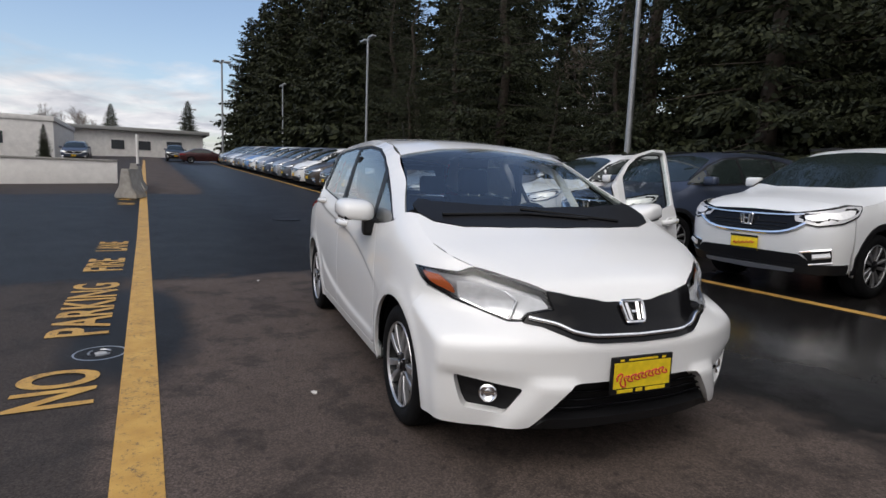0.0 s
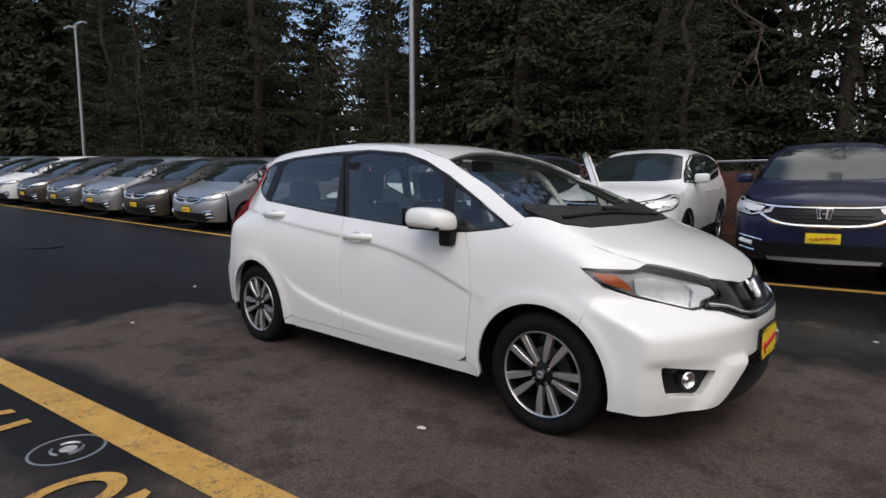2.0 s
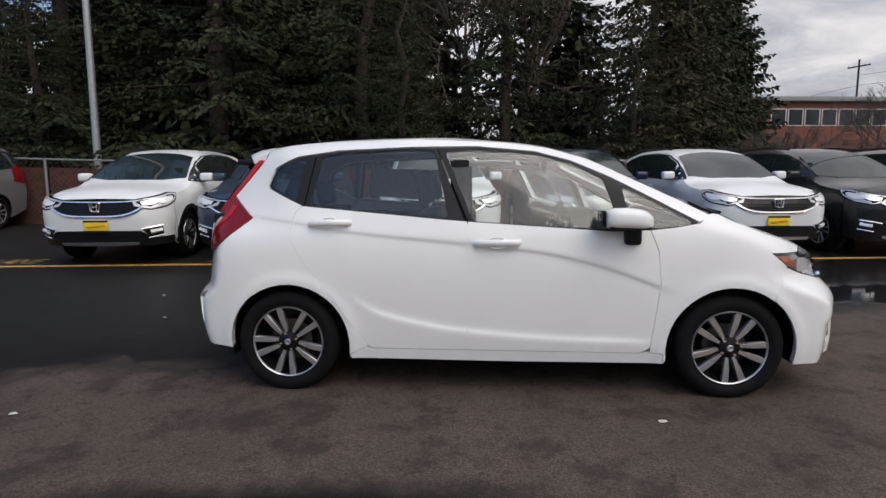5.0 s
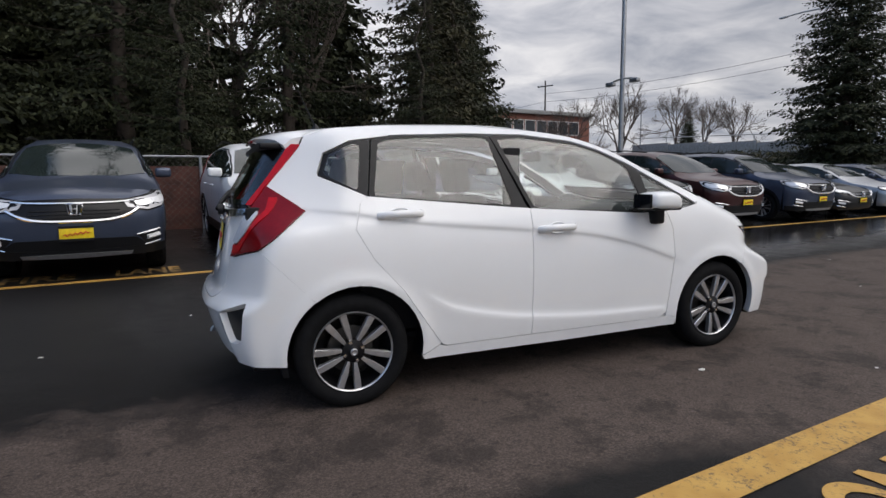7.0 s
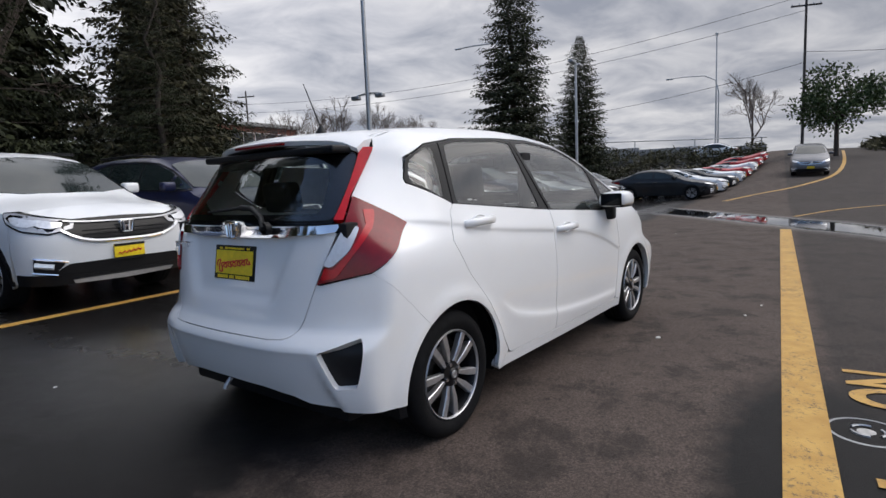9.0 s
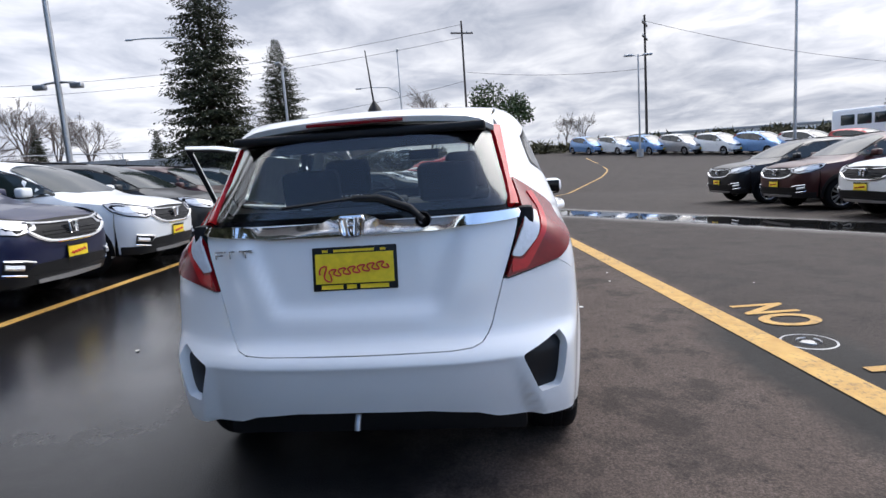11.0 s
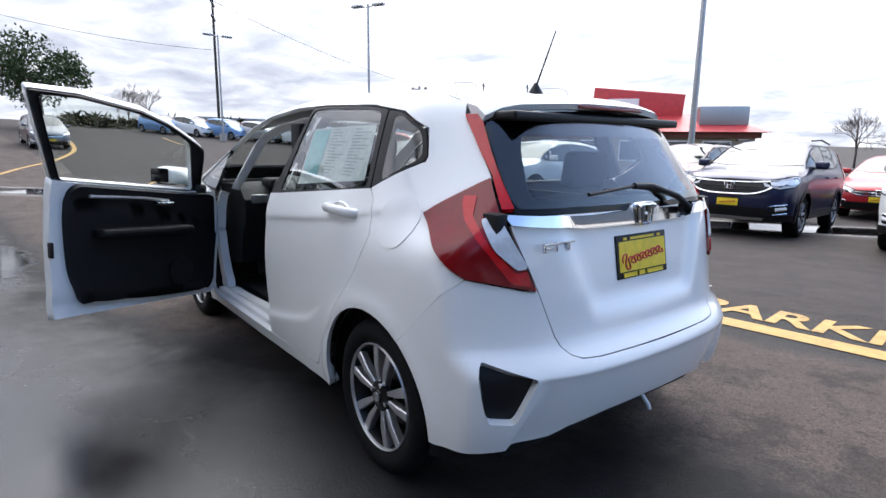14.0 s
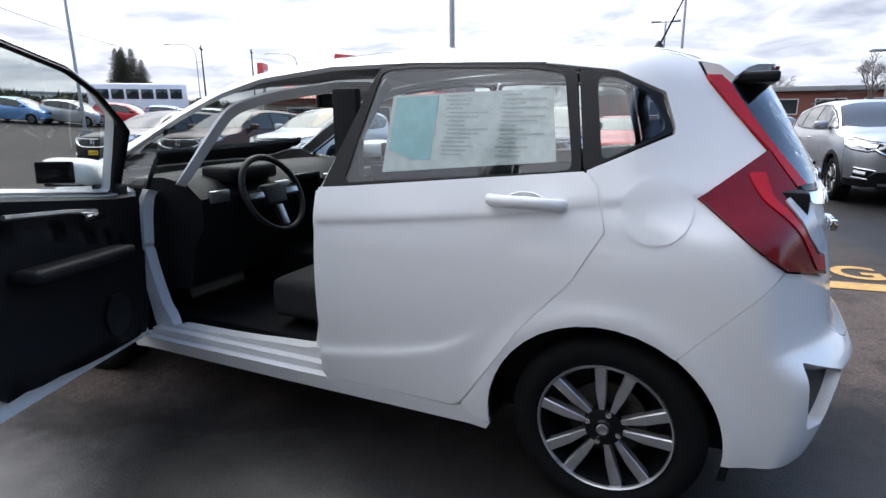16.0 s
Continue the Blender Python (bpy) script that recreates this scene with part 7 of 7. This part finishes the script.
def utility_pole(x, y, h, arms, turn):
    p = thing("utility_pole", "dark wooden utility pole with crossarm and insulators", "utility pole", pose(x, y, gzf(x, y), 0, 0, turn), "utility poles")
    part("pole", tube([(0, 0, 0), (0, 0, h)], .15, 8, .7), WOODPOLE, p)
    for z in arms:
        arm_ = part("crossarm", box(-.06, .06, -1.3, 1.3, z - .07, z + .07), WOODPOLE, p)
        for y_ in (-1.2, -.6, .6, 1.2):
            part("insulator", lathe([(.04, z + .07), (.06, z + .13), (.03, z + .24), (0, z + .25)], "z", 8, Matrix.Translation((0, y_, 0))), STEEL, arm_)
    return (x, y, gzf(x, y) + h)


tops = [utility_pole(62, -3.8, 14.9, (13.6,), 15), utility_pole(57, -22.6, 13.2, (12.3, 10.9), 60), utility_pole(53, 64, 13, (12.2,), 20), utility_pole(70, -78, 10, (9.4,), 30), utility_pole(66, -86, 10, (9.4,), 30)]


def cable(a, b, sag, label="thin dark overhead cable"):
    a, b = Vector(a), Vector(b)
    pts = [a.lerp(b, k / 16) - Vector((0, 0, sag * 4 * (k / 16) * (1 - k / 16))) for k in range(17)]
    tagged(part("overhead_cable", tube(pts, .022, 4), TRIM), label, "cable", "overhead cables")


cable((62, -3.8, 16.2), (53, 64, 12.6), 2.0)
cable((62, -3.8, 17.6), (53, 64, 13.8), 2.2)
cable((62, -3.8, 12.4), (57, -22.6, 10.6), .5)
cable((62, -3.8, 11.4), (60, 24, 8.0), .6)
cable((53, 64, 12.6), (22, 160, 12), 2.0)
cable((57, -22.6, 15.4), (70, -78, 10), 1.8)

# buildings
STUCCO = plain("white_stucco", (0.78, 0.76, 0.73), 0.85, vary=0.1, scale=2, bump=0.3, bscale=80)
GREYROOF = plain("pale_grey_roof", (0.3, 0.3, 0.29), 0.8, vary=0.15)
TAN = plain("tan_stucco", (0.33, 0.25, 0.17), 0.85, vary=0.12, scale=2)
BRICK = plain("red_brown_brick", (0.2, 0.075, 0.05), 0.85, vary=0.3, scale=8)
REDROOF = plain("red_metal_roof", (0.5, 0.045, 0.045), 0.45, vary=0.15, scale=3)
DARKGLASS = plain("dark_window_glass", (0.03, 0.035, 0.04), 0.08, vary=0.2)


def building(name, label, x0, x1, y0, y1, base, h, wallm, roofm, win=(), eave=.5):
    """A flat-roofed block: wall shell, roof slab with eaves, windows set on its faces."""
    b = thing(name, label, "building")
    wl = part("wall", box(x0, x1, y0, y1, base - 2, base + h, .03), wallm, b)
    part("roof", box(x0 - eave, x1 + eave, y0 - eave, y1 + eave, base + h, base + h + .45, .05), roofm, b)
    for face, c, w, z, hh in win:
        if face == "x":
            wn = part("window", box(x1 - .03, x1 + .05, c - w, c + w, base + z, base + z + hh, .01), STUCCO, wl)
            part("pane", box(x1 + .03, x1 + .06, c - w + .08, c + w - .08, base + z + .08, base + z + hh - .08), DARKGLASS, wn)
        else:
            yy = y0 if face == "-y" else y1
            wn = part("window", box(c - w, c + w, yy - .05, yy + .05, base + z, base + z + hh, .01), STUCCO, wl)
            part("pane", box(c - w + .08, c + w - .08, yy - .06, yy + .06, base + z + .08, base + z + hh - .08), DARKGLASS, wn)
    return b


building("white_building", "low white flat-roofed building beyond the lot", -75, -58, -40, -9.2, 1.9, 3.0, STUCCO, STUCCO, [("x", -14, 1.2, .8, 1.2), ("x", -20, 1.2, .8, 1.2)], .1)
building("long_building", "long low pale building with grey eaves", -96, -80, -30, 5.0, 2.2, 3.4, STUCCO, GREYROOF, [("x", 1.5, 1.0, .4, 2.0), ("x", -2.0, .8, 1.0, 1.3), ("x", -5.0, .8, 1.0, 1.3)], .8)
wall_ = thing("concrete_wall", "low white concrete boundary wall", "wall")
for k in range(6):
    y = -3.0 - 4.0 * k
    part("wall_panel", box(-22.25, -22.0, y - 3.97, y, gzf(-22, y) - .3, gzf(-22, y) + .86, .02), STUCCO, wall_)
    part("coping", box(-22.3, -21.95, y - 3.97, y, gzf(-22, y) + .86, gzf(-22, y) + .92, .01), plain_concrete, wall_)


def jersey(x, y, z, turn, L=1.6, lean=0.0):
    b = thing("concrete_barrier", "weathered pale concrete barrier block beside the line", "barrier", pose(x, y, z, lean, 0, turn), "concrete barriers")
    prof = [(-.30, 0), (.30, 0), (.30, .10), (.17, .35), (.10, .85), (-.10, .85), (-.17, .35), (-.30, .10)]
    bm = bmesh.new()
    a = [bm.verts.new((px_, -L / 2, pz)) for px_, pz in prof]
    c = [bm.verts.new((px_, L / 2, pz)) for px_, pz in prof]
    for k in range(8):
        bm.faces.new((a[k], a[(k + 1) % 8], c[(k + 1) % 8], c[k]))
    bm.faces.new(a), bm.faces.new(c)
    bmesh.ops.recalc_face_normals(bm, faces=bm.faces)
    bmesh.ops.bevel(bm, geom=bm.edges[:], offset=.02, segments=2, affect="EDGES")
    part("block", smooth(bm), plain_concrete, b)
    return b


jersey(-15.3, -2.42, gzf(-15.3, -2.4), 72, .85)
jersey(-18.2, -2.30, gzf(-18.2, -2.2), 88, 2.2)
jersey(-20.7, -2.42, gzf(-20.7, -2.2), 91, 2.2)
post_ = thing("sign_post", "short white marker post on the barrier", "post", pose(-20.6, -2.27, gzf(-20.6, -2.2) + .84))
part("post", tube([(0, 0, 0), (0, 0, 1.1)], .05, 8), STUCCO, post_)
parked("suv", "black", -62, .8, 0, "far up the lot")
parked("sedan", "maroon", -56, 3.2, 90, "far up the lot")
parked("suv", "slate blue", -50, -6.8, 0, "behind the white wall")
ev = copy_thing(tall, Matrix.Identity(4))
ev.matrix_world = pose(-53, -9.3, 1.5) @ Matrix.Diagonal((.2, .2, .19, 1))
ev["label"] = "small dark shrub beside the white building"

# red-roofed restaurant
rest = thing("restaurant", "low tan restaurant with red sloping roof and sign tower", "building", pose(20.1, -40.6, -.1, 0, 0, 32))
part("wall", box(-8, 8, -5, 5, -2.5, 2.3, .05), TAN, rest)
part("fascia_band", box(-8.3, 8.3, -5.3, 5.3, 2.1, 2.5, .03), BRICK, rest)
bm = bmesh.new()
lo_ = [bm.verts.new(c) for c in ((-8.8, -5.8, 2.5), (8.8, -5.8, 2.5), (8.8, 5.8, 2.5), (-8.8, 5.8, 2.5))]
hi_ = [bm.verts.new(c) for c in ((-5.5, -2, 3.9), (5.5, -2, 3.9), (5.5, 2, 3.9), (-5.5, 2, 3.9))]
for k in range(4):
    bm.faces.new((lo_[k], lo_[(k + 1) % 4], hi_[(k + 1) % 4], hi_[k]))
bm.faces.new(hi_), bm.faces.new(lo_)
bmesh.ops.recalc_face_normals(bm, faces=bm.faces)
part("roof", bm, REDROOF, rest, "red seamed roof")
tw = part("sign_tower", box(-3.2, 3.4, .5, 2.5, 3.4, 5.6, .1, m=Matrix.Rotation(radians(-5), 4, "Y")), REDROOF, rest)
part("sign_panel", box(-.4, 1.8, 2.45, 2.6, 4.1, 5.0, .03), STUCCO, tw, "pale sign panel with plain bars")
part("rooftop_unit", box(-7.6, -4.4, .5, 4.5, 3.0, 4.3, .06), STEEL, rest)
for k in range(5):
    wn = part("window", box(-6.5 + 2.8 * k, -4.6 + 2.8 * k, 4.95, 5.05, .4, 1.9, .02), STUCCO, rest)
    part("pane", box(-6.4 + 2.8 * k, -4.7 + 2.8 * k, 5.0, 5.08, .5, 1.8), DARKGLASS, wn)
sg = thing("pole_sign", "red square restaurant pole sign", "sign", pose(33, -44, .5, 0, 0, 20))
part("pole", tube([(0, 0, -1), (0, 0, 4.2)], .16, 10), STEEL, sg)
part("sign_box", box(-.25, .25, -.95, .95, 3.9, 5.5, .06), REDROOF, sg)
part("sign_bar", box(-.28, .28, -.55, .55, 4.4, 4.9, .02), STUCCO, sg)
building("brick_building", "low brown brick commercial building across the lane", -40, 4, -75, -62, 0, 3.0, BRICK, GREYROOF, [("+y", -34 + 4 * k, 1.3, .8, 1.5) for k in range(9)], .6)
building("far_hall", "far low brown building with red window band", 34.4, 50.5, 52, 60, 2.2, 6.8, BRICK, GREYROOF, [("-y", 35.6 + 1.75 * k, .78, 4.4, 1.7) for k in range(8)], .5)
building("far_depot", "far pale flat-roofed building", 95, 110, -85, -35, 2.5, 2.6, STUCCO, GREYROOF, [("x", -80, 2, .8, 1.2)], .3)
bus = thing("white_bus", "white minibus with dark windows far across the lot", "bus", pose(34, -30.5, gzf(34, -30.5), 0, 0, 40))
part("body", box(-3.2, 3.2, -1.1, 1.1, .5, 2.7, .15, 3), WHITE2, bus)
for k in range(6):
    part("window", box(-2.9 + k * .95, -2.1 + k * .95, -1.13, 1.13, 1.6, 2.3, .04), CARGLASS, bus)
for x_ in (-2, 2):
    for y_ in (-1, 1):
        wheel(bus, x_, y_ * 1.05, .4, R=.4, rim=.24, width=.22, spoke_mat=ALLOYGREY, seg=20, detail=False)

# overpass with rail on the bank ahead
ov = thing("overpass", "grey concrete overpass parapet with steel rail", "bridge")
for k in range(9):
    y = -1 + 5.2 * k
    part("parapet", box(51.6, 52.1, y, y + 5.15, 1.4, 3.5 + .04 * y, .03), plain_concrete, ov)
    part("rail_post", tube([(51.85, y + .4, 3.4 + .04 * y), (51.85, y + .4, 4.1 + .04 * y)], .05, 6), STEEL, ov)
    part("rail", tube([(51.85, y, 4.08 + .04 * y), (51.85, y + 5.2, 4.08 + .04 * (y + 5.2))], .045, 6), STEEL, ov)
